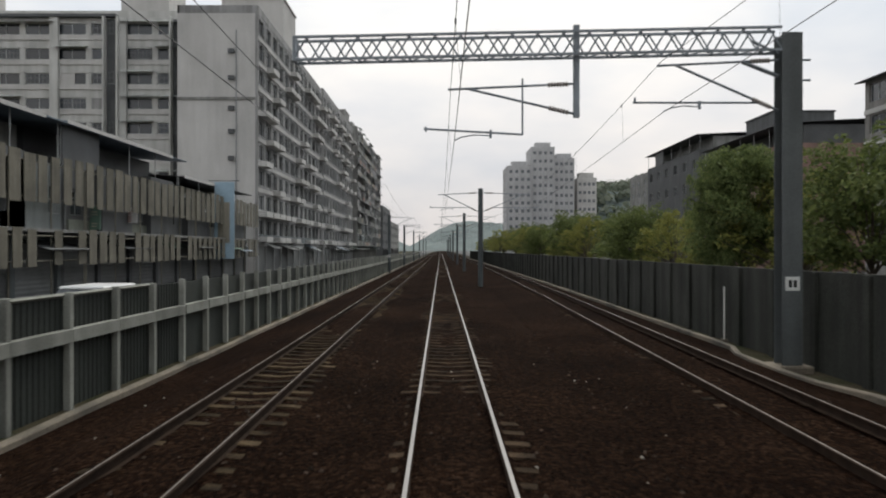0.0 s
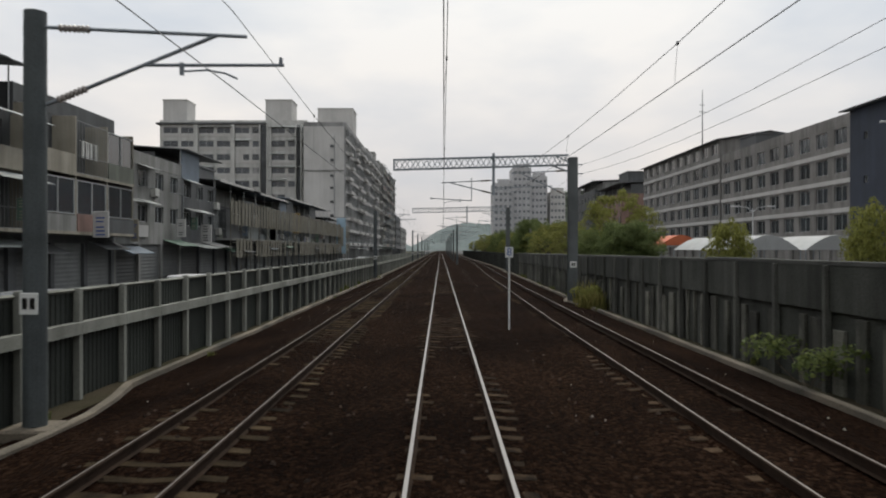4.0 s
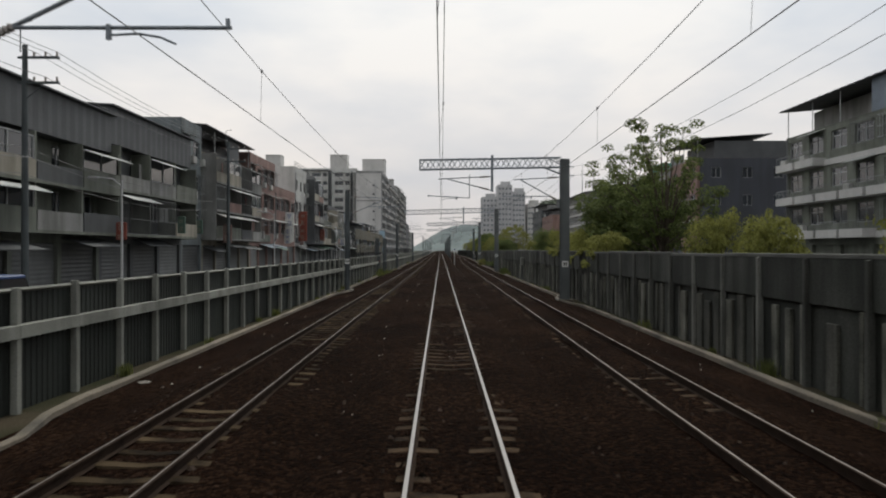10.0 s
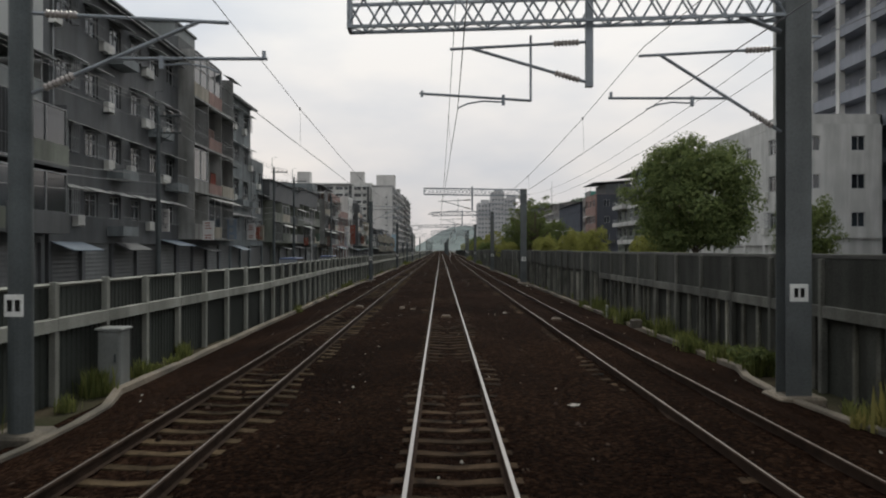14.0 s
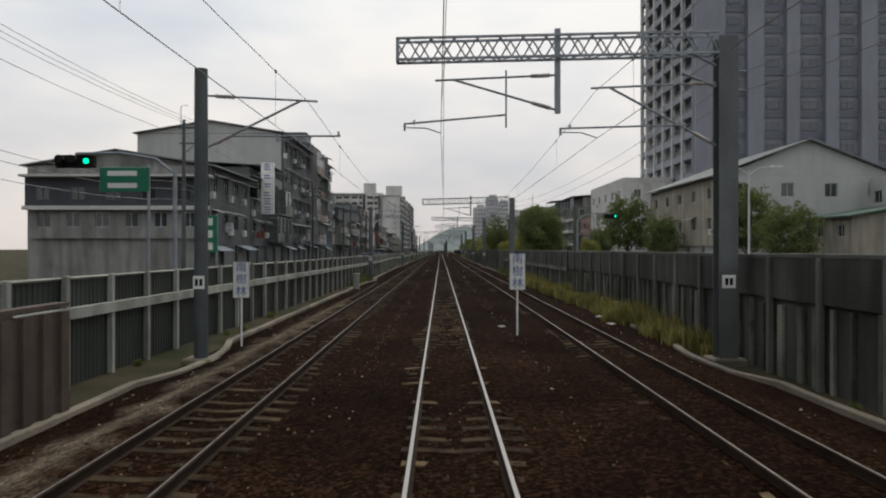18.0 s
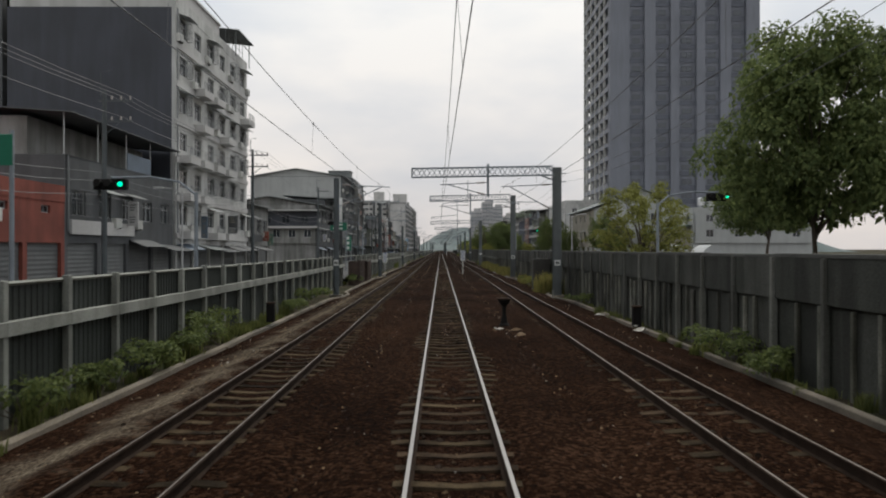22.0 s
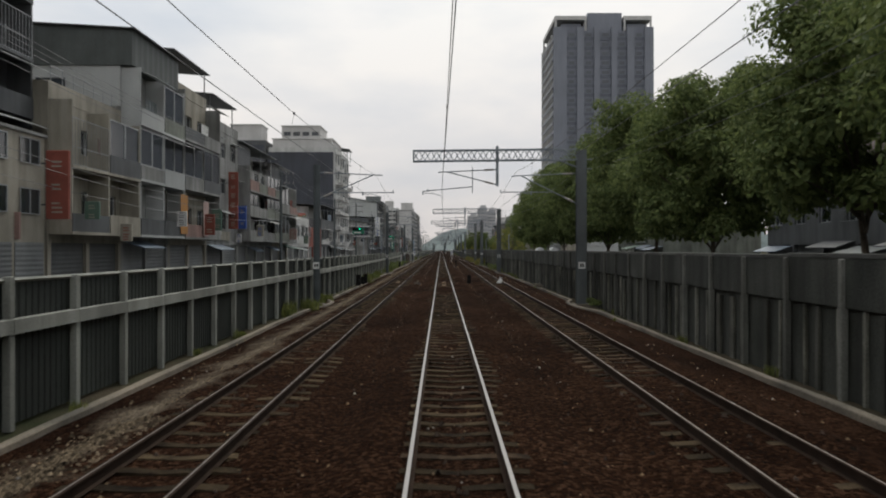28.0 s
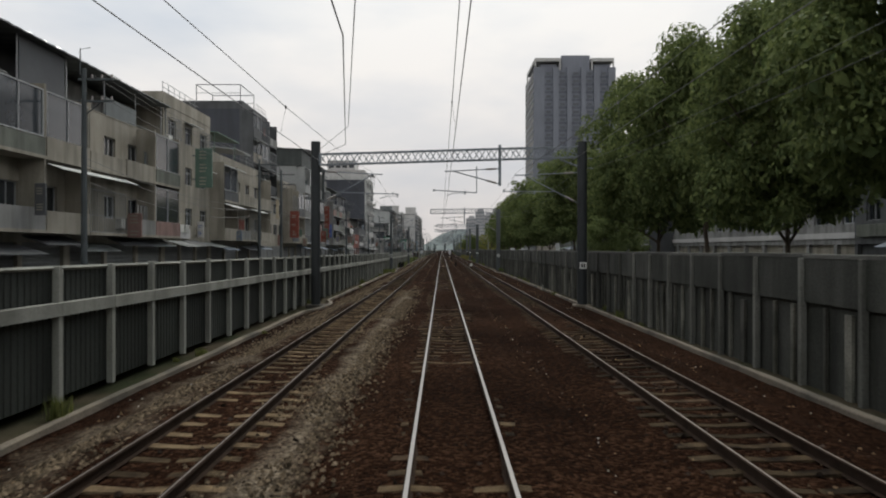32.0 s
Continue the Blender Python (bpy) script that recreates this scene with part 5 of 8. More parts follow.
                fr_.tube([(n_, u + w * a_, z + hh), (n_ - d, u + w * a_, z + hh)], 0.05, 5)
                fr_.tube([(n_, u + w * a_, z + hh * 0.5), (n_ - d, u + w * a_, z + hh * 0.5)], 0.03, 5)
            part("roof_frame", fr_, m_, ob, "bare steel frame on the roof")
        elif kind == "tank":
            piece("water_tank", cached(("water_tank",), tank, STAINLESS), ob, (n_, u, z))
        elif kind == "rail":
            rl = MB()
            for k in range(int(w / 1.2) + 1):
                rl.tube([(n_, u + k * 1.2, z), (n_, u + k * 1.2, z + hh)], 0.025, 5)
            for q in (0.5, 1.0):
                rl.tube([(n_, u, z + hh * q), (n_, u + w, z + hh * q)], 0.025, 5)
            part("roof_rail", rl, m_, ob)
        elif kind == "sign":
            sg = part("signboard", MB().cbox(n_ + 0.25, u - 0.1, z, n_ + 0.25 + w, u + 0.1, z + hh, 0.03), m_, ob, "upright shop sign with plain bars")
            bars = MB()
            for k in range(max(2, int(hh / 0.9))):
                zz = z + hh * (k + 0.5) / max(2, int(hh / 0.9))
                glyph_bars(bars, n_ + 0.25 + w * 0.5, u - 0.104, zz, w * 0.24, R)
            part("writing", bars, W_BEIGE if m_ is not WHITE else BLUE, sg)["kind"] = "stuff"
            part("sign_bracket", MB().box(n_, u - 0.04, z + hh * 0.2, n_ + 0.25, u + 0.04, z + hh * 0.2 + 0.08).box(n_, u - 0.04, z + hh * 0.8, n_ + 0.25, u + 0.04, z + hh * 0.8 + 0.08), STEEL_D, sg)
        elif kind == "pergola":
            pg = MB()
            for k in (0, 1):
                for j in (0, 1):
                    pg.tube([(n_ - d * j, u + w * k, z), (n_ - d * j, u + w * k, z + hh)], 0.05, 6)
            pg.add([(n_ + 0.4, u - 0.3, z + hh), (n_ + 0.4, u + w + 0.3, z + hh), (n_ - d - 0.3, u + w + 0.3, z + hh + 0.5), (n_ - d - 0.3, u - 0.3, z + hh + 0.5),
                    (n_ + 0.4, u - 0.3, z + hh + 0.1), (n_ + 0.4, u + w + 0.3, z + hh + 0.1), (n_ - d - 0.3, u + w + 0.3, z + hh + 0.6), (n_ - d - 0.3, u - 0.3, z + hh + 0.6)],
                   [(0, 1, 2, 3), (4, 5, 6, 7), (0, 1, 5, 4), (1, 2, 6, 5), (2, 3, 7, 6), (3, 0, 4, 7)])
            part("roof_canopy", pg, m_, ob, "sheet-metal roof canopy on thin posts")
    # broken shop awnings over the pavement
    if shop:
        for k in range(nb):
            if R.random() < 0.4:
                continue
            u0, u1 = L * k / nb + 0.15, L * (k + 1) / nb - 0.15
            z, o_ = ground - R.uniform(0.2, 0.75), R.uniform(1.0, 2.0)
            aw = MB()
            aw.add([(0.02, u0, z), (0.02, u1, z), (o_, u1, z - 0.45), (o_, u0, z - 0.45), (0.02, u0, z - 0.05), (0.02, u1, z - 0.05), (o_, u1, z - 0.5), (o_, u0, z - 0.5)],
                   [(0, 1, 2, 3), (7, 6, 5, 4), (3, 2, 6, 7), (0, 3, 7, 4), (1, 5, 6, 2)])
            part("shop_awning", aw, R.choice((SHEET, SHEET_D, SHEET_D, SHEET_G, SHEET_B)), ob)
        if R.random() < 0.6 and not gallery:
            part("name_board", MB().cbox(0.02, 0.5, ground - 0.1, 0.18, L * R.uniform(0.4, 0.9), ground + 0.7, 0.02), R.choice((W_FAR, W_RED, W_GREEN, W_BLUE, W_BEIGE, SHEET_D, SHEET_D)), ob, "long shop name board")
    return ob


def grille_flat(w, h):
    n = max(6, int(w / 0.28))
    us = []
    for k in range(n + 1):
        c = -w / 2 + w * k / n
        us += [c - 0.012, c + 0.012]
    zs = [0.0, 0.04, 0.93, 0.97, h - 0.04, h]
    return lattice(us, zs, lambda i, j: i % 2 == 1 and j % 2 == 1, lambda u, z, e: (0.012 + e, u, z), 0.024)


def shutter(w, h):
    n = 24
    pr = [(0.02 * (k % 2), h * k / n) for k in range(n + 1)]
    return MB().prism(pr + [(-0.03, h), (-0.03, 0)], -w / 2, w / 2)


def balcony_mesh(w):
    mb = MB().box(0, -w / 2, -0.15, 1.0, w / 2, 0.0)
    mb.box(0.9, -w / 2, 0, 1.0, w / 2, 0.45).box(0, -w / 2, 0, 0.9, -w / 2 + 0.1, 0.45).box(0, w / 2 - 0.1, 0, 0.9, w / 2, 0.45)
    return mb


def railing_mesh(w):
    us = []
    for k in range(10):
        c = -w / 2 + 0.05 + (w - 0.1) * k / 9
        us += [c - 0.012, c + 0.012]
    return lattice(us, [0.45, 1.0, 1.05], lambda i, j: i % 2 == 1 and j == 0, lambda u, z, e: (0.965 + e, u, z), 0.025)


XL = -20.7
# ---- street row on the left, from the far end to the near end ----
building("apartment_block", "tall white-tiled apartment block with caged balconies and a blank end wall", 1, XL, 83, 128, 9, 28.9, 10, W_APT, W_FAR, bays=13, ww=2.3, wh=1.7, sill=0.7, balcony=0.45, cage=0.4, acs=0.5, awn=0.3, seed=1, simple=True, band=W_FAR,
         top=[("box", -0.3, 15, 28.9, 8, 8.2, 6.6, W_FAR), ("box", -2, 32, 28.9, 6, 5, 3.2, W_FAR)])
building("apartment_block", "tall white-tiled apartment block with caged balconies", 1, XL, 129, 172, 10, 29.6, 10, W_APT, W_FAR, bays=12, ww=2.3, wh=1.7, sill=0.7, balcony=0.45, cage=0.4, acs=0.5, awn=0.3, seed=2, simple=True, band=W_FAR,
         top=[("box", -3, 8, 29.6, 6, 5, 3.5, W_FAR)])
building("apartment_block", "tall grey brick apartment block with stepped roof boxes", 1, XL - 0.3, 174, 240, 16, 31.5, 11, W_GREY, W_GREY, bays=16, ww=2.4, wh=1.7, sill=0.7, balcony=0.0, cage=0.0, acs=0.0, awn=0.0, seed=3, far=True, gallery=True,
         top=[("box", -2, 2, 31.5, 8, 6, 4, W_GREY), ("box", -2, 30, 31.5, 8, 6, 3, W_GREY)])
building("apartment_block", "grey low apartment block at the end of the row", 1, XL, 262, 300, 14, 17, 5, W_DARK, bays=8, seed=4, far=True, acs=0.2)
building("apartment_block", "grey low apartment block at the end of the row", 1, XL, 305, 360, 14, 13, 4, W_GREY, bays=10, seed=5, far=True, acs=0.2)
# the wing of the white block that stands back from the street, facing along the line
wing = building("apartment_wing", "long white apartment wing with rows of windows and roof towers", 1, XL - 9.6, 90, 106, 33, 30.5, 10, W_WHITE, W_WHITE, bays=4, shop=False, seed=6, gwin=0, simple=True, acs=0, awn=0, cage=0,
                top=[("box", -4, 3, 30.5, 6, 6, 6.0, W_FAR), ("box", -28, 3, 30.5, 6, 5.4, 6.0, W_FAR)])
holes_w = []
we = facade(32, 9, 3.4, 3.0, 8, 3.3, 1.35, 1.0, holes_w)
weo = part("end_wall", we, W_WHITE, wing)
weo.rotation_euler, weo.location = (0, 0, -math.pi / 2), (-32.5, -0.33, 0)
for f in range(9):
    part("floor_band", MB().box(0.004, 0, 3.4 + f * 3.0 + 0.35, 0.14, 32, 3.4 + f * 3.0 + 0.95), W_FAR, weo)
for u in (7.8, 16.0, 24.2):
    part("pier", MB().box(0.004, u - 0.5, -0.5, 0.5, u + 0.5, 30.4), W_WHITE, weo)
part("roof_slab", MB().box(-33.6, -1.0, 30.4, -9.0, 5.0, 30.75), SHEET_D, wing, "dark overhanging roof slab")
# dark panels between deep fins
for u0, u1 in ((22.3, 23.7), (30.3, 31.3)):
    part("recess", MB().box(0.15, u0, 3.4, 0.2, u1, 30.2), W_DARK, weo, "dark panel between fins")
    for u in (u0 - 0.22, u1 + 0.02):
        part("fin", MB().box(0.0, u, 3.4, 1.1, u + 0.2, 30.35), W_WHITE, weo)
RW = random.Random(12)
for (c, z, w, hh, f, b) in holes_w:
    piece("window", far_window(w, hh), weo, (-0.17, c, z))
    q = RW.random()
    if q < 0.28:
        piece("awning", cached(("awning", round(w, 1)), lambda: awning(w + 0.5), AWN), weo, (0.0, c, z + hh + 0.02))
    elif q < 0.5:
        piece("window_cage", cached(("window_cage", round(w, 1), round(hh, 1)), lambda: grille(w + 0.1, hh + 0.05), GRILLE), weo, (0.0, c, z - 0.02))
    elif q < 0.7:
        part("wall_panel", MB().box(-0.12, c - w / 2 + 0.003, z + 0.002, -0.04, c + w * RW.uniform(-0.2, 0.2), z + hh - 0.002), RW.choice((W_WHITE, W_APT, W_FAR)), weo)

# a string course and small vents on the blank end wall
vents = thing("wall_vents", (XL - 4.5, 82.98, 0), "small dark vents and a string course on the blank wall", "vent")
part("string_course", MB().box(-4.5, -0.12, 19.2, 4.2, 0.0, 19.5), W_GREY, vents)
for z in (7.0, 9.4, 12.4, 15.4, 18.0, 21.4, 24.4):
    part("vent", MB().cbox(1.2, -0.25, z, 1.9, 0.0, z + 0.5, 0.03), SHEET_D, vents)
part("pipe", MB().tube([(2.1, -0.1, 3), (2.1, -0.1, 27)], 0.07, 6), GRILLE, vents)

LEFT_ROW = [
    # y0, y1, depth, h, floors, wall, roof, extras
    (58, 78, 12, 5.8, 2, W_DARK, "shed", dict(roofmat=SHEET_D, slats=True)),
    (40, 58, 12, 7.0, 2, W_DARK, "shed", dict(roofmat=SHEET_B, slats=True)),
    (22, 40, 12, 6.9, 2, W_BLUE, "shed", dict(roofmat=SHEET_B, slats=True)),
    (6, 22, 12, 6.3, 2, W_DARK, "shed", dict(roofmat=SHEET_B, slats=True)),
    (-9, 6, 12, 6.4, 2, W_DARK, "shed", dict(roofmat=SHEET_D, slats=True, top=[("box", -3.5, 3.0, 8.9, 8, 5, 1.7, SHEET_D)])),
    (-18, -9, 12, 8.0, 3, W_DARK, "shed", dict(roofmat=SHEET_D)),
    (-30, -18, 12, 8.2, 3, W_GREY, "flat", {}),
    (-41, -30, 13, 9.6, 3, W_DARK, "flat", dict(gallery=True, band=W_BEIGE)),
    (-54, -41, 13, 9.0, 3, W_DARK, "shed", dict(gallery=True, band=W_BEIGE, roofmat=SHEET_D)),
    (-62.5, -54, 13, 13.2, 4, W_DARK, "flat", dict(gallery=True)),
    (-71.5, -62.5, 13, 13.2, 4, W_WHITE, "flat", dict(ww=1.4, top=[("rail", -0.1, 0.2, 14.1, 8.4, 0.2, 0.7, GRILLE), ("sign", 0, 1.5, 3.6, 1.2, 0.2, 4.2, W_RED)])),
    (-84, -71.5, 13, 9.4, 3, W_BRICK, "flat", dict(ww=2.2, cage=0.5, top=[("sign", 0, 5.0, 3.4, 1.1, 0.2, 3.8, WHITE)])),
    (-96, -84, 13, 12.0, 4, W_BRICK, "flat", dict(ww=2.0, cage=0.6, awn=0.6)),
    (-112, -96, 13, 10.8, 4, W_BEIGE, "shed", dict(roofmat=SHEET_D, gallery=True, band=W_GREY)),
    (-117, -112, 13, 12.0, 4, W_BLUE, "flat", {}),
    (-131, -117, 14, 8.8, 3, W_DARK, "clad", dict(roofmat=SHEET_D, gallery=True, band=W_GREEN)),
    (-149.4, -131, 14, 8.2, 3, W_GREEN, "clad", dict(roofmat=SHEET_D, awn=0.5, acs=0.6, gallery=True, band=W_GREEN, gable=W_BRICK)),
    (-155, -149.4, 14, 11.4, 4, W_BLUE, "flat", {}),
    (-166, -155, 18, 17.4, 5, W_BLUE, "gable", dict(awn=0.8, cage=0.7, balcony=0.2, acs=0.8)),
    (-177, -166, 18, 18.2, 5, W_DARK, "flat", dict(gallery=True, band=W_GREY, top=[("box", -1, 2, 18.2, 5, 5, 2.6, SHEET)])),
    (-196, -177, 19, 17.5, 5, W_DARK, "gable", dict(awn=0.85, cage=0.6, balcony=0.3, acs=0.8, gable=W_SHEETW, roofmat=SHEET)),
    (-205, -196.4, 14, 10, 3, W_DARK, "shed", dict(awn=0.9, gallery=True)),
    (-213, -205, 14, 8.0, 3, W_DARK, "shed", dict(awn=0.9, acs=0.8, roofmat=SHEET, top=[("sign", 0, 4.0, 6.4, 1.5, 0.2, 5.8, WHITE)])),
    (-227, -213, 16, 9.8, 3, W_DARK, "gable", dict(gwin=6, gable=W_GREY, roofmat=SHEET, awn=0.9, acs=0.7, ww=1.3)),
    (-271, -262, 16, 7.2, 2, W_GREY, "gable", dict(roofmat=SHEET, gwin=4)),
    (-292.6, -271.6, 13, 21.2, 7, W_WHITE, "flat", dict(gable=W_SLATE, balcony=0.35, cage=0.45, acs=0.6, awn=0.3, ww=1.7, band=W_FAR,
     top=[("box", -0.6, 0.3, 21.4, 13, 11.5, 2.3, W_FAR), ("box", -3, 1.0, 23.7, 8, 7.5, 2.6, W_FAR), ("rail", -0.2, 14, 22.1, 6, 0.2, 1.6, GRILLE), ("pergola", 0.5, 15, 21.3, 5, 4, 2.4, SHEET)])),
    (-309.5, -293.2, 12, 7.6, 2, W_DARK, "shed", dict(roofmat=SHEET_D)),
    (-321, -309.5, 10, 5.0, 2, W_RED, "flat", dict(ww=0.9, wh=1.2, cage=0, awn=0, acs=0.1, shop=False)),
    (-337, -321, 11, 6.2, 2, W_WHITE, "flat", dict(cage=0.5, awn=0.3, top=[("rail", -0.1, 0.4, 7.1, 15, 0.2, 0.8, GRILLE)])),
    (-346, -337, 12, 10.5, 3, W_BEIGE, "shed", dict(gallery=True, band=W_GREY, roofmat=SHEET_D)),
    (-361, -346, 13, 11.0, 4, W_GREY, "shed", dict(gallery=True, band=W_GREY, roofmat=SHEET)),
    (-371, -361, 13, 13.4, 4, W_GREY, "flat", dict(awn=0.4, top=[("sign", 0, 6.0, 4.4, 0.9, 0.2, 5.4, W_RED), ("sign", 0, 9.4, 4.5, 0.8, 0.2, 2.3, BLUE), ("pergola", 0, 1, 13.6, 7, 5, 2.5, SHEET_D)])),
    (-380, -371, 13, 14.6, 4, W_BEIGE, "flat", dict(gallery=True, band=W_GREY, top=[("tank", -3, 4, 14.6, 0, 0, 0, WHITE), ("tank", -4.5, 4.5, 14.6, 0, 0, 0, WHITE), ("pergola", 0, 0.5, 14.7, 8, 6, 2.8, SHEET_D)])),
    (-388.2, -380, 13, 14.2, 4, W_GREY, "clad", dict(gallery=True, gable=W_SHEETW, band=W_SHEETW, roofmat=SHEET_DG)),
    (-397, -388.2, 13, 10.4, 3, W_BEIGE, "flat", dict(gallery=True, band=W_BEIGE, top=[("rail", 0.0, 0.3, 11.3, 8, 0.2, 0.8, GRILLE)])),
    (-409, -397, 14, 18.3, 6, W_DARK, "flat", dict(xf=-22.7, gable=W_SLATE, gallery=True, awn=0.5, acs=0.6, top=[("annex", 2.0, 0.3, -0.6, 11.4, 1.98, 8.8, W_BEIGE), ("sign", 3.3, 9.0, 3.9, 1.1, 0.2, 3.3, W_RED), ("frame", -0.3, 0.4, 19.2, 6, 5, 1.9, STEEL_D), ("rail", -0.1, 6.6, 19.2, 5, 0.2, 0.9, GRILLE)])),
    (-427, -409, 13, 10.3, 3, W_BEIGE, "flat", dict(gallery=True, roofmat=SHEET_D, band=W_BEIGE, top=[("pergola", 0.2, 0.6, 11.1, 6.5, 4.5, 1.7, SHEET_G), ("pergola", -0.6, 9.5, 11.1, 5, 4, 1.4, AWN), ("rail", 0.0, 7.4, 11.2, 9, 0.2, 0.8, GRILLE)])),
    (-438, -427, 13, 13.2, 4, W_BEIGE, "flat", dict(awn=0.5, cage=0.5, acs=0.6, top=[("rail", -0.2, 0.4, 14.1, 8, 0.2, 0.8, GRILLE), ("sign", 1.3, 2.5, 7.2, 1.3, 0.2, 3.0, SHEET_G)])),
    (-452, -438, 13, 10.6, 3, W_BEIGE, "shed", dict(gallery=True, roofmat=SHEET, band=W_BEIGE, top=[("tank", -4, 3, 13.3, 0, 0, 0, WHITE), ("tank", -4, 4.6, 13.3, 0, 0, 0, WHITE), ("tank", -4, 6.2, 13.3, 0, 0, 0, WHITE)])),
    (-470, -452, 13, 10.6, 3, W_BEIGE, "shed", dict(gallery=True, band=W_BEIGE, roofmat=SHEET_D)),
    (-500, -470, 13, 12.5, 4, W_BEIGE, "flat", dict(awn=0.4, far=True)),
    (-540, -500, 13, 12.0, 4, W_GREY, "flat", dict(awn=0.4, far=True, cage=0)),
]
LABELS = {id(W_DARK): "dark-tiled", id(W_GREEN): "weathered green-grey", id(W_GREY): "grimy grey rendered", id(W_BEIGE): "stained beige-tiled", id(W_WHITE): "dirty white-tiled", id(W_BRICK): "pinkish brick-faced", id(W_BLUE): "blue-grey", id(W_RED): "small red brick"}
ROOFN = {"flat": "a flat parapet roof", "shed": "a sheet-metal roof storey", "gable": "a gabled sheet roof", "clad": "dark sheet cladding"}
def eave(ob, depth):
    """A deep eave and a pale ledge across the end wall that looks up the street."""
    part("eave", MB().box(-depth, -1.5, 8.75, 0.5, -0.34, 8.95), W_FAR, ob, "pale eave over a shaded upper storey")
    part("ledge", MB().box(-depth, -0.95, 5.9, 0.2, -0.34, 6.25), W_FAR, ob, "pale ledge")
    up_ = part("upper_wall", MB().box(-depth, -0.45, 6.25, 0.0, -0.335, 8.75), W_SLATE, ob, "dark upper storey under the eave")
    for k in range(5):
        piece("window", far_window(1.3, 1.2, SHEET_D), up_, (-depth + 1.6 + k * 3.1, -0.46, 6.75), -math.pi / 2)


for i, (y0, y1, dp, h, fl, wl_, rf_, ex) in enumerate(LEFT_ROW):
    args = dict(acs=0.45, awn=0.3, cage=0.35, seed=20 + i)
    args.update(ex)
    xf = args.pop("xf", XL)
    hs_ob = building("shop_house", "%s house of %s storeys with %s" % (LABELS[id(wl_)], ("one", "two", "three", "four", "five", "six", "seven")[fl - 1], ROOFN[rf_]), 1, xf, y0, y1, dp, h, fl, wl_, roof=rf_, **args)
    if y0 == -227:
        eave(hs_ob, dp)
    if y0 == -292.6:
        for k in range(4):
            piece("window", far_window(1.3, 0.75, SHEET_D), hs_ob, (-9.4 + k * 1.8, 0.99, 24.5), -math.pi / 2)

# the lower rear wing beside the dark end wall
building("rear_block", "dark grey rear block with roof boxes behind the street row", 1, -34.2, -292.4, -274, 13, 22.6, 7, W_DARK, W_SLATE, shop=False, acs=0, awn=0, cage=0, seed=90, simple=True,
         top=[("box", -1, 1, 22.6, 5, 6, 4.0, W_FAR)])


# ---- the other side of the line ----
# front lies in shadow, which is painted in with the dark navy
building("netted_building", "dark navy building, shade put into its wall colour, under a sloping roof", -1, 35.5, -45.4, -12, 16, 14.5, 4, W_NAVY, W_NAVY, bays=7, pitch=0.04, ww=0.6, wh=0.6, shop=False, roof="gable", roofmat=SHEET_D, cage=0, acs=0, awn=0, seed=101, simple=True, group="houses beyond the wall")
building("hillside_house", "grey concrete block with a teal rooftop tank", -1, 36, -64, -46, 14, 14.4, 4, W_SCHOOL, bays=5, ww=2.2, wh=1.4, shop=False, cage=0, acs=0, awn=0, seed=131, simple=True, group="houses beyond the wall", top=[("box", -0.3, 1.5, 14.4, 6.5, 5, 2.0, TEAL), ("box", -1.5, 0.2, 14.4, 1.2, 4, 2.3, W_GREY)])
building("school_building", "long grey school building with rows of windows and a dark roof", -1, 40, 30, 70, 14, 18.2, 6, W_SCHOOL, bays=10, ww=2.6, wh=1.7, shop=False, roof="gable", roofmat=SHEET_D, cage=0, acs=0, awn=0, seed=102, simple=True, band=W_FAR, group="houses beyond the wall")
building("school_building", "lower grey school wing with rows of windows and roof boxes", -1, 40, -4, 29.3, 14, 15.0, 5, W_SCHOOL, bays=9, ww=2.4, wh=1.6, shop=False, cage=0, acs=0, awn=0, seed=132, simple=True, band=W_FAR, group="houses beyond the wall", top=[("box", -1, 4, 14.9, 5, 5, 2.6, SHEET_D)])
building("town_house", "pinkish rendered house under a dark raised roof canopy", -1, 39, 84, 110, 18, 14.5, 4, W_BRICK, bays=6, shop=False, roof="shed", roofmat=SHEET_D, cage=0, acs=0, awn=0, seed=103, simple=True, group="houses beyond the wall", top=[("box", -5, 3, 17.5, 9, 8, 3.2, W_DARK)])
building("town_house", "dark grey house with a sheet roof among trees", -1, 39, 112, 140, 18, 17.5, 5, W_DARK, bays=6, shop=False, roof="shed", roofmat=SHEET_D, cage=0, acs=0, awn=0, seed=104, simple=True, group="houses beyond the wall")
building("town_house", "brown rendered house with an open roof terrace", -1, 31, -85.5, -75, 12, 13.5, 4, W_BRICK, W_SLATE, bays=3, ww=2.0, shop=False, roof="shed", roofmat=SHEET_D, cage=0.4, acs=0.3, awn=0.2, seed=105, gwin=3, group="houses beyond the wall")
building("town_house", "grey-green house with long balconies under a wide roof canopy", -1, 29, -129.5, -113, 10, 11.7, 4, W_GREEN, W_GREEN, bays=5, ww=2.2, shop=False, roof="shed", roofmat=SHEET_D, balcony=0.5, cage=0.3, acs=0.3, awn=0.2, seed=106, gwin=3, band=W_FAR, group="houses beyond the wall")
building("town_house", "plain white house with a flat roof", -1, 30, -170, -143.6, 8.5, 13.4, 4, W_WHITE, W_WHITE, bays=5, ww=1.4, shop=False, cage=0.3, acs=0.4, awn=0.2, seed=107, gwin=2, group="houses beyond the wall")
building("town_house", "low brown rendered house between taller houses", -1, 30.5, -143.2, -130, 9, 8.0, 3, W_BRICK, W_BRICK, bays=4, ww=1.6, shop=False, cage=0.3, acs=0.3, awn=0.2, seed=134, gwin=0, group="houses beyond the wall")
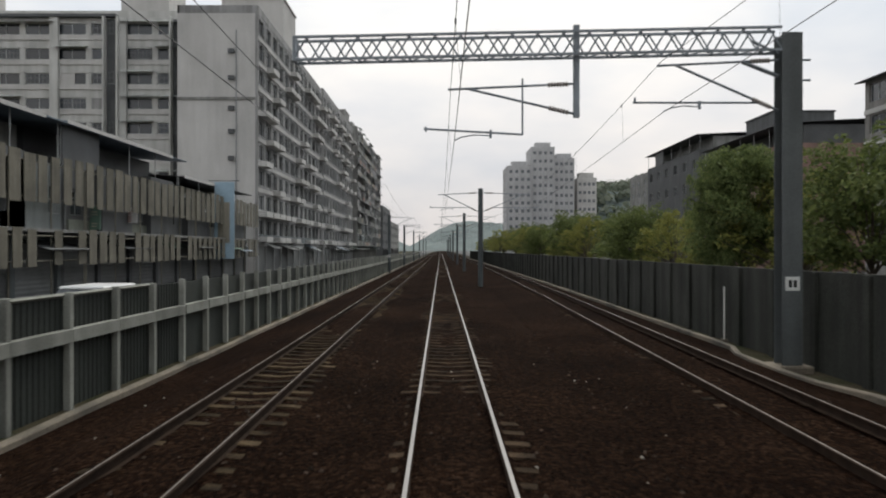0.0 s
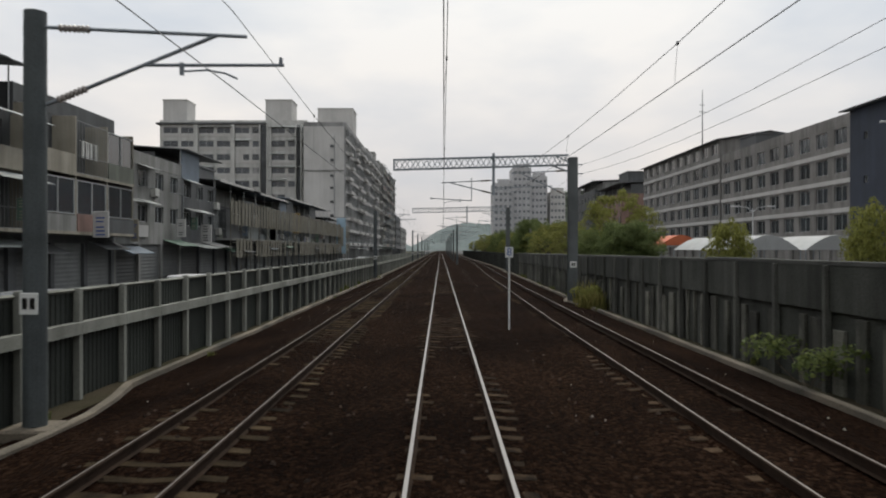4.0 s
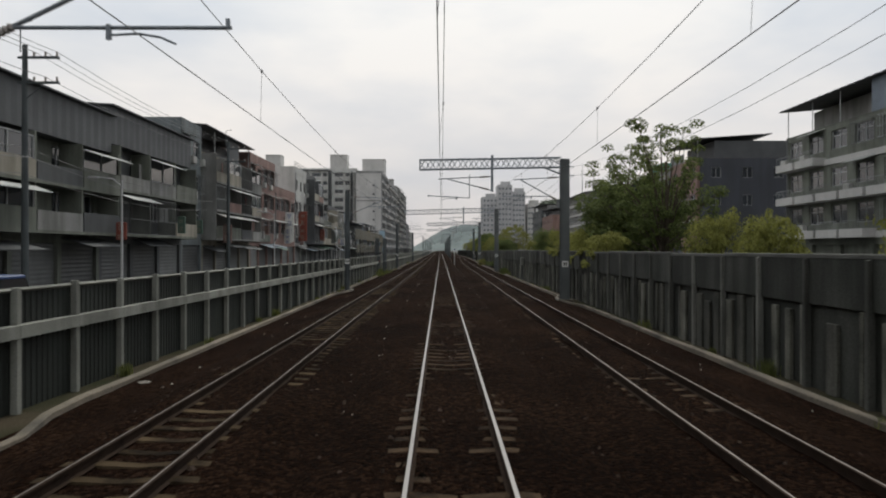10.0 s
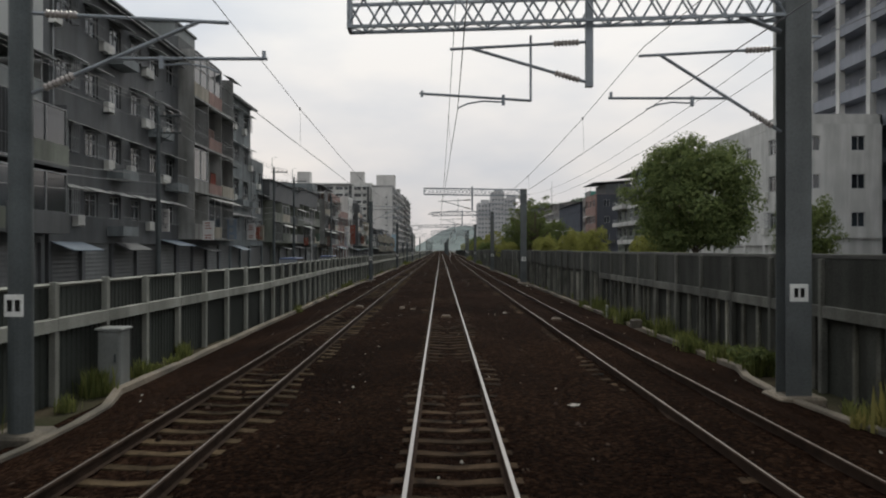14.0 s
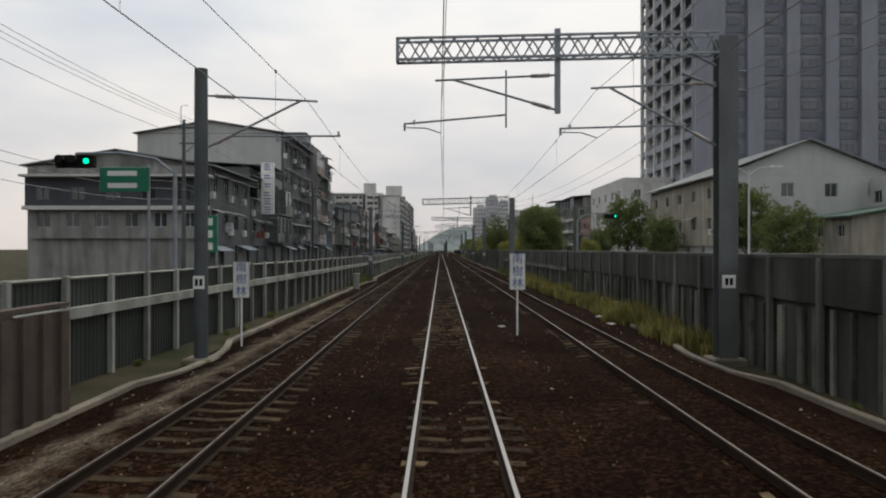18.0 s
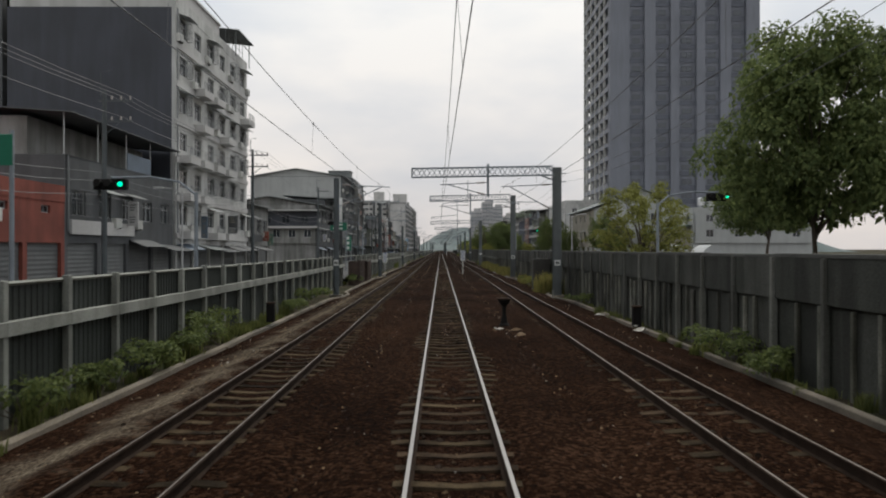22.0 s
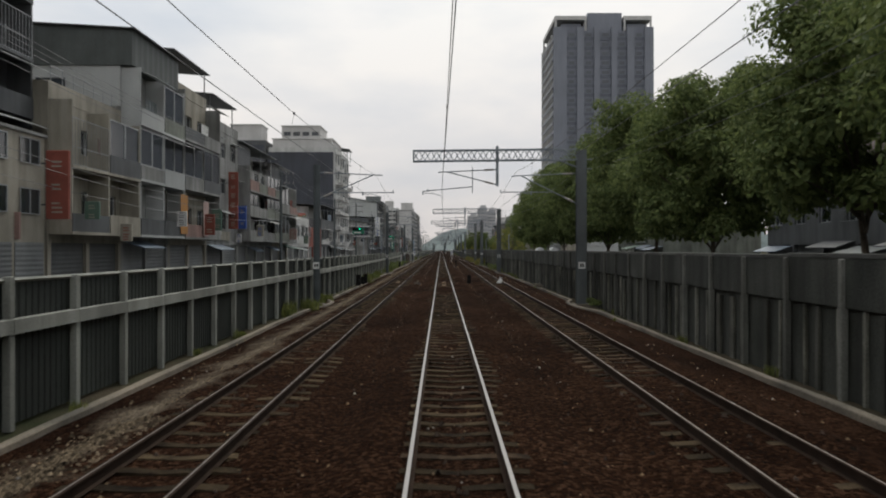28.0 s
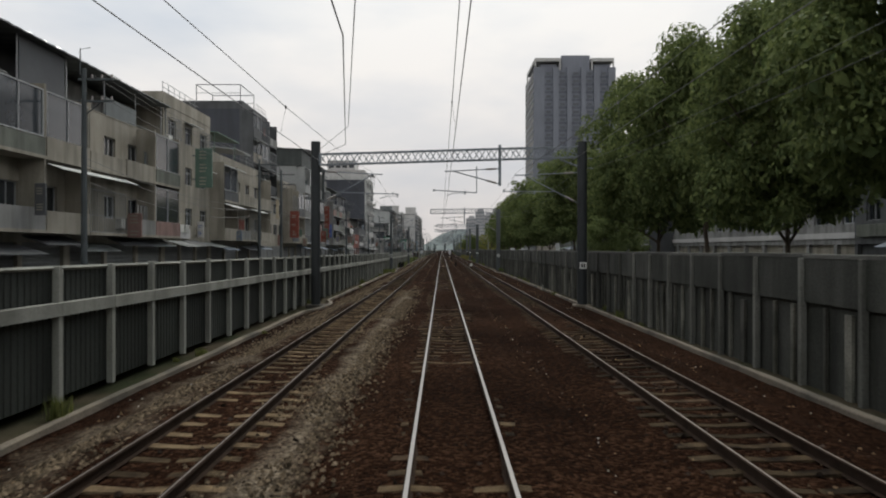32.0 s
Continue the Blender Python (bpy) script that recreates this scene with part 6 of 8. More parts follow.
building("warehouse", "low beige-walled warehouse with a gabled sheet roof", -1, 25.8, -223, -201, 17, 9.3, 3, W_BEIGE, W_SHEETW, bays=5, ww=1.2, wh=1.1, shop=False, roof="gable", pitch=0.2, roofmat=SHEET, cage=0, acs=0.2, awn=0.2, seed=108, gwin=4, group="houses beyond the wall")
building("low_block", "low beige flat-roofed block with small windows and roof tanks", -1, 40.0, -232, -212, 19, 8.2, 3, W_SHEETW, W_SHEETW, bays=4, ww=1.3, wh=1.1, shop=False, cage=0, acs=0.2, awn=0.2, seed=133, gwin=4, group="houses beyond the wall", top=[("tank", -3, 15, 9.1, 0, 0, 0, WHITE), ("tank", -4.6, 15, 9.1, 0, 0, 0, WHITE), ("tank", -11, 14, 9.1, 0, 0, 0, WHITE)])
building("shed", "low white shed with a green sheet canopy", -1, 34, -231, -224, 20, 5.2, 2, W_BEIGE, W_BEIGE, bays=2, shop=False, roof="gable", roofmat=SHEET_G, cage=0, acs=0, awn=0, seed=109, ww=1.2, wh=1.0, ground=2.6, group="houses beyond the wall")
building("apartment_block", "tall pinkish grey block with a blank end wall behind trees", -1, 36, -365, -359, 8.2, 29.4, 10, W_PINKGREY, W_PINKGREY, bays=2, ww=1.8, shop=False, cage=0, acs=0, awn=0, seed=110, gwin=0, simple=True, group="houses beyond the wall")
building("apartment_block", "grey apartment block with long balconies behind street trees", -1, 30, -440, -389, 13, 15.0, 5, W_GREY, W_BEIGE, bays=12, ww=2.2, shop=False, cage=0.2, acs=0, awn=0, seed=111, gwin=3, simple=True, band=W_FAR, group="houses beyond the wall", roof="shed", roofmat=SHEET_D)
building("town_house", "low grey-green house seen between tree trunks", -1, 27, -345, -322, 12, 7.0, 2, W_GREEN, bays=6, shop=True, cage=0.2, acs=0.2, awn=0.3, seed=112, simple=True, group="houses beyond the wall")
building("town_house", "low dark house seen between tree trunks", -1, 27, -396, -374, 10, 6.4, 2, W_DARK, bays=6, shop=True, cage=0.2, acs=0.2, awn=0.3, seed=113, simple=True, group="houses beyond the wall")
building("town_house", "dark shop house behind street trees", -1, 28, -520, -442, 12, 9, 3, W_DARK, bays=18, shop=True, cage=0.2, acs=0.2, awn=0.3, seed=114, simple=True, group="houses beyond the wall")
# distant blocks at the end of the line, with haze painted into their pale colours
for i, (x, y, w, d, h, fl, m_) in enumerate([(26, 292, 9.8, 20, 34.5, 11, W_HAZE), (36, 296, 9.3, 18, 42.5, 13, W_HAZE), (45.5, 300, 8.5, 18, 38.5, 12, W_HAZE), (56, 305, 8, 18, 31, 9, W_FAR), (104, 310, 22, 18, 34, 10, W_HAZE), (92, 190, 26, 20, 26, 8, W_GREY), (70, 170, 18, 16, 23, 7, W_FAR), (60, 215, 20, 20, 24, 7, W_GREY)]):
    b = building("distant_block", "pale distant apartment block with haze in its colours", -1, x, y, y + d, w, h, fl, m_, m_, bays=3, shop=False, cage=0, acs=0, awn=0, seed=120 + i, far=True, gwin=4, group="distant blocks", top=[("box", -w * 0.3, 4, h, 6, 6, 3.5, m_)])


def tower_block():
    """A tall residential tower: dark tiled slab, pale balcony columns on its narrow side, recessed window strips on its broad side."""
    ob = thing("tower_block", (38.9, -178, 0), "very tall dark grey residential tower with pale balcony columns", "tower")
    W, D, H, fl = 34.6, 30.0, 78.5, 24
    fh = H / fl
    core = MB().box(1.6, 0, -0.3, W, D, H)
    part("core", core, W_TOWER, ob)
    # broad side towards the camera: piers standing proud between window strips
    piers = [(0.0, 4.5), (8.0, 10.5), (14.0, 16.0), (20.0, 22.0), (25.5, 28.0), (31.5, 34.6)]
    for a, b in piers:
        part("pier", MB().box(a + 0.0, -1.1, -0.3, b, 0, H + 1.0), W_TOWER, ob)
    strips = [(4.5, 8.0), (10.5, 14.0), (16.0, 20.0), (22.0, 25.5), (28.0, 31.5)]
    for a, b in strips:
        me = far_window(b - a - 1.6, 1.2, W_STRIP).copy()
        me.materials[1] = GLASS_FAR
        slab = MB()
        for f in range(fl):
            o = piece("window", me, ob, ((a + b) / 2, -0.1, f * fh + 1.2), -math.pi / 2)
            slab.box(a, -0.16, f * fh - 0.1, b, 0, f * fh + 0.9)
        part("spandrel_strip", slab, W_STRIP, ob)["kind"] = "stuff"
    # narrow side towards the line: balconies between pale columns
    for u in (0.0, 5.2, 10.4, 15.6, 20.8, 26.0, 29.4):
        part("column", MB().box(-0.1, u, -0.3, 0.5, u + 0.6, H), W_WHITE if u not in (0.0,) else W_TOWER, ob, "pale balcony column")
    bal = MB().box(0.0, 0, 0, 1.6, D, 0.18).box(0.0, 0, 0.18, 0.12, D, 1.1).mesh("balcony", W_TOWER)
    mw = far_window(3.4, 2.0)
    for f in range(fl):
        piece("balcony", bal, ob, (0, 0, f * fh + 0.3))
        for u in (2.9, 8.1, 13.3, 18.5, 23.7):
            piece("window", mw, ob, (1.62, u, f * fh + 0.6), math.pi)
    top = MB().box(3, 2, H, 10, D - 2, H + 3).box(12, 1, H, 24, D - 1, H + 6.5).box(26, 2, H, 33, D - 2, H + 3)
    part("roof_house", top, W_TOWER, ob)
    fr = MB()
    for a, b in ((0.5, 11.5), (24.5, 34.2)):
        fr.box(a, 0, H + 3.8, b, D, H + 5.2).box(a, 0, H, a + 0.6, 0.6, H + 3.8).box(b - 0.6, 0, H, b, 0.6, H + 3.8).box(a, D - 0.6, H, a + 0.6, D, H + 3.8)
    part("roof_frame", fr, W_FAR, ob, "pale open frame on the roof")
    part("podium", MB().box(-2.5, -4, -0.3, W + 4, 0 - 1.2, 5.5).box(-2.5, -4.3, 5.5, W + 4, -1.2, 5.9), W_WHITE, ob)


tower_block()

# tall cloth banner on a shop front
bn = thing("banner", (-20.2, 65.5, 1.6), "tall pale blue banner with a tan panel", "banner")
part("cloth", MB().cbox(0, -0.05, 0, 1.75, 0.05, 6.8, 0.03), mat("banner_cloth", (0.35, 0.48, 0.58), 0.8, 0.15, 1, 10, 0.05), bn)
part("picture", MB().box(0.3, -0.058, 1.4, 1.35, -0.053, 5.0), W_BEIGE, bn, "tan panel")
part("rod", MB().tube([(-0.5, 0, 6.9), (2.2, 0, 6.9)], 0.04, 6), STEEL_D, bn)
yb = thing("yellow_panel", (-20.3, 24.0, 4.6), "yellow advertising panel on a terrace edge", "panel")
part("board", MB().cbox(0, -0.06, 0, 1.0, 0.06, 2.7, 0.03), mat("panel_yellow", (0.5, 0.36, 0.14), 0.7, 0.2, 1, 10, 0.05), yb)
part("leg", MB().box(0.4, -0.05, -1.2, 0.6, 0.05, 0.0), STEEL_D, yb)

for y_, z_, w_, h_, col, nm in ((-381.2, 3.6, 1.5, 2.9, (0.5, 0.24, 0.07), "orange"), (-376.0, 3.5, 1.3, 2.8, (0.42, 0.3, 0.27), "pinkish"), (-407.0, 6.0, 1.4, 2.2, (0.33, 0.27, 0.17), "tan")):
    pb = thing("cloth_panel", (XL + 1.36, y_, z_), "%s cloth panel hung over a balcony front" % nm, "banner", "cloth panels on the houses")
    part("cloth", MB().cbox(0, 0, 0, 0.03, w_, h_, 0.008), mat("cloth_" + nm, col, 0.85, 0.2, 1, 12, 0.1, streak=0.3), pb)
    part("rod", MB().tube([(-0.02, -0.1, h_), (-0.02, w_ + 0.1, h_)], 0.025, 6), STEEL_D, pb)

# ---------- trees and plants ----------
LEAF_DARK = leaf_mat("leaf_dark_green", (0.07, 0.1, 0.036), (0.21, 0.25, 0.09))
LEAF_MID = leaf_mat("leaf_green", (0.062, 0.088, 0.03), (0.175, 0.205, 0.066))
LEAF_YEL = leaf_mat("leaf_yellow_green", (0.14, 0.15, 0.04), (0.3, 0.3, 0.085))
GRASS = leaf_mat("grass_blade", (0.1, 0.105, 0.03), (0.28, 0.24, 0.085))
# far hills: the haze before them is put into the blue-grey colour
HILLSIDE = mat("wooded_hillside_hazed", (0.14, 0.175, 0.172), 0.95, 0.3, 0.05, 0.5, 0.3)


def leaves(rs, centres, radii, n, size):
    """Small bent leaf blades set over the outsides of many clumps."""
    mb = MB()
    verts, faces = [], []
    pick = rs.choice(len(centres), n, p=np.array(radii) ** 2 / np.sum(np.array(radii) ** 2))
    d = rs.normal(size=(n, 3))
    d /= np.linalg.norm(d, axis=1)[:, None]
    d[:, 2] = np.where(d[:, 2] < -0.35, -d[:, 2], d[:, 2])
    r = np.array(radii)[pick] * rs.uniform(0.55, 1.12, n) ** 0.6
    c = np.array(centres)[pick] + d * r[:, None] * np.array([1, 1, 0.8])
    nrm = d + rs.normal(size=(n, 3)) * 0.45 + np.array([0, 0, 0.35])
    nrm /= np.linalg.norm(nrm, axis=1)[:, None]
    a = np.cross(nrm, rs.normal(size=(n, 3)))
    a /= np.linalg.norm(a, axis=1)[:, None]
    b = np.cross(nrm, a)
    s = size * rs.uniform(0.6, 1.4, n)[:, None]
    p0, p1, p2, p3 = c - a * s, c + b * s * 0.5, c + a * s - nrm * s * 0.25, c - b * s * 0.5
    mb.v = [tuple(q) for q in np.stack([p0, p1, p2, p3], 1).reshape(-1, 3)]
    mb.f = [(4 * i, 4 * i + 1, 4 * i + 2, 4 * i + 3) for i in range(n)]
    return mb


def make_tree(name, label, leaf, seed, h=10.0, r=3.6, n=7000, trunk=0.32, spread=0.62, size=0.17, sparse=False, weep=False):
    """A tree with a tapered trunk, limbs and a ragged crown of leaves in clumps; weep: thin leafy shoots that hang from a loose dome."""
    rs = np.random.RandomState(seed)
    ob = thing(name, None, label, "tree", "trees beyond the wall")
    top = h * (1 - spread)
    tr = MB().tube([(0, 0, -0.3), (0.05, 0.02, top * 0.5), (0.12 * rs.randn(), 0.12 * rs.randn(), top), (0.3 * rs.randn(), 0.3 * rs.randn(), h * 0.72)], trunk * 0.5, 8, trunk * 0.16)
    centres, radii = [], []
    nb = 30 if sparse else 46 if weep else 36
    for k in range(nb):
        a = 2.4 * k + rs.uniform(-0.4, 0.4)
        u = (k + 0.5) / nb
        z = top * 0.95 + (h - top) * (0.12 + 0.8 * u)
        rad = r * math.sqrt(max(0.06, 1 - ((u - 0.38) / 0.72) ** 2)) * rs.uniform(0.55, 0.98)
        ca, sa = math.cos(a), math.sin(a)
        if weep:
            # shoots rise from the limb, arch over and hang down outside
            ln = rs.uniform(0.12, 0.34) * (h - top)
            for q in range(8):
                w = q / 7
                o_ = rad * (0.72 + 0.36 * w)
                centres.append((o_ * ca + rs.normal() * 0.16, o_ * sa + rs.normal() * 0.16, z + ln * (0.55 * math.sin(2.2 * w) - 0.9 * w * w)))
                radii.append(r * (0.13 - 0.06 * w) * rs.uniform(0.7, 1.2))
        else:
            centres.append((rad * ca, rad * sa, z))
            radii.append(r * rs.uniform(0.2, 0.36) * (0.5 if sparse else 1))
        if sparse:
            # twigs with leaves all along each limb
            for q in range(5):
                w = rs.uniform(0.35, 1.05)
                centres.append((rad * w * ca + rs.normal() * 0.25, rad * w * sa + rs.normal() * 0.25, top + (z - top) * w + rs.uniform(-0.3, 0.7)))
                radii.append(r * rs.uniform(0.07, 0.16))
        elif not weep:
            # leading shoots that break the outline, and leaves inside the crown and low on its skirt
            for q in range(2):
                w = rs.uniform(1.02, 1.2)
                centres.append((rad * w * ca + rs.normal() * 0.4, rad * w * sa + rs.normal() * 0.4, z + rs.uniform(0.1, 0.9) * (0.5 + u)))
                radii.append(r * rs.uniform(0.06, 0.12))
            if k % 3 == 0:
                centres.append((rad * 0.5 * math.cos(a + 1), rad * 0.5 * math.sin(a + 1), z - 0.5))
                radii.append(r * 0.3)
                centres.append((rad * 0.8 * math.cos(a + 2), rad * 0.8 * math.sin(a + 2), top * rs.uniform(1.0, 1.35)))
                radii.append(r * rs.uniform(0.16, 0.24))
        if k % (1 if sparse or weep else 2) == 0:
            zb = top * rs.uniform(0.75, 1.25)
            tr.tube([(0, 0, zb), (rad * 0.45 * ca, rad * 0.45 * sa, zb + (z - zb) * 0.6), (rad * ca, rad * sa, z)], trunk * 0.2, 5, 0.02)
    part("trunk", tr, BARK, ob)
    crown = leaves(rs, centres, radii, n, size)
    if not sparse:
        # the shaded heart of the crown: broad overlapping sprays behind the outer leaves
        heart = leaves(rs, [(x * 0.8, y * 0.8, z - 0.2) for x, y, z in centres], [q * 0.85 for q in radii], int(n * (0.06 if weep else 0.22)), size * 1.9)
        crown.add(heart.v, heart.f)
    part("crown", crown, leaf, ob)
    return ob


TREES = {}


def plant_tree(kind, x, y, h, spin, wide=1.0):
    """The first tree of a kind stands as built; the rest are copies at their own height."""
    ob = TREES[kind]
    s = h / 10.0
    m = Matrix.Translation((x, y, -0.1)) @ Matrix.Rotation(spin, 4, "Z") @ Matrix.Diagonal((s * wide / ob.scale[0], s * wide / ob.scale[1], s / ob.scale[2], 1))
    if not ob.get("placed"):
        ob["placed"] = 1
        ob.matrix_basis = Matrix.Translation((x, y, -0.1)) @ Matrix.Rotation(spin, 4, "Z")
        return ob
    return copy_thing(ob, m)


for k, (leaf, lab, kw) in enumerate([
        (LEAF_DARK, "broad dark green street tree behind a concrete wall", dict(n=33000, r=4.6, size=0.1, spread=0.67)),
        (LEAF_DARK, "tall dark green street tree with a ragged crown", dict(n=33000, r=4.3, size=0.1, spread=0.72)),
        (LEAF_MID, "green roadside tree with a rounded crown", dict(n=11000, r=4.4, size=0.12, spread=0.7)),
        (LEAF_YEL, "yellow-green willowy tree beyond the wall", dict(n=11000, r=5.2, spread=0.8, size=0.115, weep=True)),
        (LEAF_MID, "thin tall tree with sparse leafy branches", dict(n=14000, r=3.2, spread=0.8, size=0.08, sparse=True)),
        (LEAF_YEL, "low yellow-green shrub above the wall", dict(n=6000, r=6.5, spread=0.88, size=0.24, trunk=0.2))]):
    TREES[k] = make_tree("tree" if k < 5 else "shrub", lab, leaf, 50 + k, **kw)

rt = random.Random(12)
# avenue beside the line, near end of the run
plant_tree(0, 14.2, -321.5, 10.0, 0.4).scale = (0.8, 0.8, 1.1)
plant_tree(0, 40, -259, 14.0, 2.4)
plant_tree(1, 14.2, -336.5, 10.0, 1.4).scale = (0.95, 0.95, 1.2)
for i, (y, h, wide) in enumerate([(-350, 12.2, 0.95), (-362, 11.0, 0.92), (-374, 11.8, 0.9), (-386, 12.2, 0.92), (-398, 11.4, 0.92), (-409, 11.8, 0.92), (-420.5, 12.6, 0.85), (-432, 5.4, 1.0), (-446.5, 13.6, 0.8), (-455, 13.6, 0.72), (-463, 12.6, 0.74), (-471, 13.8, 0.72), (-480, 13.0, 0.72), (-490, 13.4, 0.72), (-501, 13.0, 0.72), (-512, 13.4, 0.72)]):
    plant_tree((i + 1) % 2, 14.0 + rt.uniform(-0.6, 0.8), y + rt.uniform(-0.8, 0.8), h, rt.uniform(0, 6.28), wide)
plant_tree(2, 26.5, -236, 10.0, 1.0).scale = (0.5, 0.5, 0.6)
plant_tree(0, 12.6, -197.5, 7.9, 2.0, 0.9)
plant_tree(2, 26.5, -228, 8.0, 0.3, 0.7)
plant_tree(2, 21.4, -207, 8.6, 1.2, 0.75)
plant_tree(2, 23.2, -214, 6.0, 5.2, 0.8)
plant_tree(2, 22, -190, 5.6, 2.2, 0.8)
plant_tree(2, 17, -178, 6.0, 3.1, 0.8)
plant_tree(2, 28.0, -52.0, 9.6, 4.0, 0.8)
plant_tree(2, 16, -63, 5.6, 5.0)
plant_tree(4, 12.0, -126.5, 10.0, 0.2)
plant_tree(4, 12.6, -133, 10.6, 2.5)
plant_tree(4, 13.4, -119, 8.6, 4.2)
plant_tree(2, 12.4, -127.5, 7.2, 4.4, 1.1)
plant_tree(3, 16.5, -7, 10.0, 0.0).scale = (0.78, 0.78, 0.8)
plant_tree(3, 14.5, -86.5, 5.0, 0.8, 0.85)
plant_tree(3, 14.6, 7, 5.6, 2.0, 1.25)
plant_tree(3, 13.6, 16, 5.6, 4.0, 1.3)
plant_tree(2, 15.6, 0, 4.6, 1.0, 1.2)
plant_tree(2, 12.6, -18, 4.2, 1.9, 1.3)
plant_tree(0, 13.0, -25, 4.4, 2.9, 1.1)
plant_tree(1, 12.8, 32, 7.0, 0.6, 0.8)
plant_tree(3, 12.0, -305.5, 6.5, 1.0, 1.0)
for y in range(23, 135, 8):
    plant_tree(rt.choice((3, 3, 2)), 14.6 + rt.uniform(-1.2, 3.2), y + rt.uniform(-2.5, 2.5), rt.uniform(4.8, 6.6), rt.uniform(0, 6.28), rt.uniform(0.95, 1.25))
for y in range(140, 300, 14):
    plant_tree(rt.choice((2, 3)), 17 + rt.uniform(-3, 6), y, rt.uniform(6, 9), rt.uniform(0, 6.28), 1.2)
for i, (x, y, h) in enumerate([(9.4, -128, 3.6), (9.8, -131.5, 3.2), (13, -140, 4.2), (12.5, -147, 3.8), (15, -153, 4.6), (13, -158, 4.0), (14, -166, 4.4), (17, -110, 5.0), (13.5, -104, 4.2), (16, -97, 5.2), (18, -72, 4.6), (17, -54, 4.2), (19, -44, 4.4), (14, -20, 3.8), (18, -30, 4.2), (16, -212, 3.6), (13, -187, 3.4), (13.5, -112, 4.6)]):
    ob = plant_tree(5, x, y, h, i * 1.7, 0.55)
    if i == 0:
        ob.scale = (0.2, 0.2, 0.36)


def tuft(rs, n, r, h):
    """Arching grass blades, each a narrow folded strip."""
    mb = MB()
    for k in range(n):
        x, y, a = rs.normal() * r * 0.45, rs.normal() * r * 0.45, rs.uniform(0, 6.28)
        l, w, b = h * rs.uniform(0.5, 1.1), 0.012 + 0.012 * rs.rand(), rs.uniform(0.1, 0.5)
        c, s = math.cos(a), math.sin(a)
        p = [(x - s * w, y + c * w, 0), (x + s * w, y - c * w, 0), (x + c * b * l * 0.4 + s * w, y + s * b * l * 0.4 - c * w, l * 0.6), (x + c * b * l * 0.4 - s * w, y + s * b * l * 0.4 + c * w, l * 0.6), (x + c * b * l, y + s * b * l, l)]
        mb.add(p, [(0, 1, 2, 3), (3, 2, 4)])
    return mb


rg = np.random.RandomState(9)
TUFTS = [tuft(rg, 90, 0.3, 0.55).mesh("blades", GRASS), tuft(rg, 70, 0.22, 0.4).mesh("blades", LEAF_MID), tuft(rg, 120, 0.4, 0.75).mesh("blades", GRASS)]


WEED = leaf_mat("weed_green", (0.07, 0.088, 0.027), (0.19, 0.2, 0.065))


def grass_patch(name, label, y0, y1, xf, count, big=1.0):
    """Joined wild grass along a stretch of verge."""
    mb = MB()
    for k in range(count):
        src = TUFTS[int(rg.randint(3))]
        y = rg.uniform(y0, y1)
        x, s, a = xf(y) + rg.normal() * 0.25, big * rg.uniform(0.6, 1.2), rg.uniform(0, 6.28)
        c, d = math.cos(a) * s, math.sin(a) * s
        mb.add([(x + v.co.x * c - v.co.y * d, y + v.co.x * d + v.co.y * c, -0.55 + v.co.z * s) for v in src.vertices], [tuple(p.vertices) for p in src.polygons])
    return tagged(part(name, mb, GRASS if "dry" in label else WEED), label, "grass", "", "stuff")


grass_patch("grass", "dry yellow-green grass growing along the foot of a wall", -272, -222, lambda y: ax(WALL_X, y) - 0.5, 230, 1.15)
grass_patch("grass", "dry yellow-green grass growing along the foot of a wall", -292, -281, lambda y: ax(WALL_X, y) - 0.6, 26)
grass_patch("grass", "green weeds along the foot of a fence", -345, -314, lambda y: ax(FENCE_X, y) + 0.45, 62, 0.7)
grass_patch("grass", "green weeds along the foot of a fence", -403, -392, lambda y: ax(FENCE_X, y) + 0.4, 16)
grass_patch("grass", "green weeds along the foot of a fence", -372, -352, lambda y: ax(FENCE_X, y) + 0.4, 26, 0.9)
grass_patch("grass", "green weeds along the foot of a fence", -232, -214, lambda y: ax(FENCE_X, y) + 0.4, 26)
grass_patch("grass", "green weeds along the foot of a fence", -96, -80, lambda y: ax(FENCE_X, y) + 0.4, 26)
grass_patch("grass", "green weeds along the foot of a wall", -352, -312, lambda y: ax(WALL_X, y) - 0.4, 34, 0.6)
grass_patch("grass", "green weeds along the foot of a wall", -230, -196, lambda y: ax(WALL_X, y) - 0.5, 50, 0.9)
grass_patch("grass", "green weeds along the foot of a wall", -91, -84, lambda y: ax(WALL_X, y) - 0.4, 9, 0.9)
grass_patch("grass", "tall dry yellow-green grass beside a cabinet", -301.6, -298.4, lambda y: ax(WALL_X, y) - 0.6, 22, 1.7)
grass_patch("grass", "tall dry yellow-green grass beside a wall", -39.5, -36.5, lambda y: ax(WALL_X, y) - 0.6, 14, 1.5)
grass_patch("grass", "sparse weeds on the verge", -500, 10, lambda y: ax(FENCE_X, y) + 0.35, 90, 0.5)
grass_patch("grass", "sparse weeds on the verge", -500, 10, lambda y: ax(WALL_X, y) - 0.35, 90, 0.5)


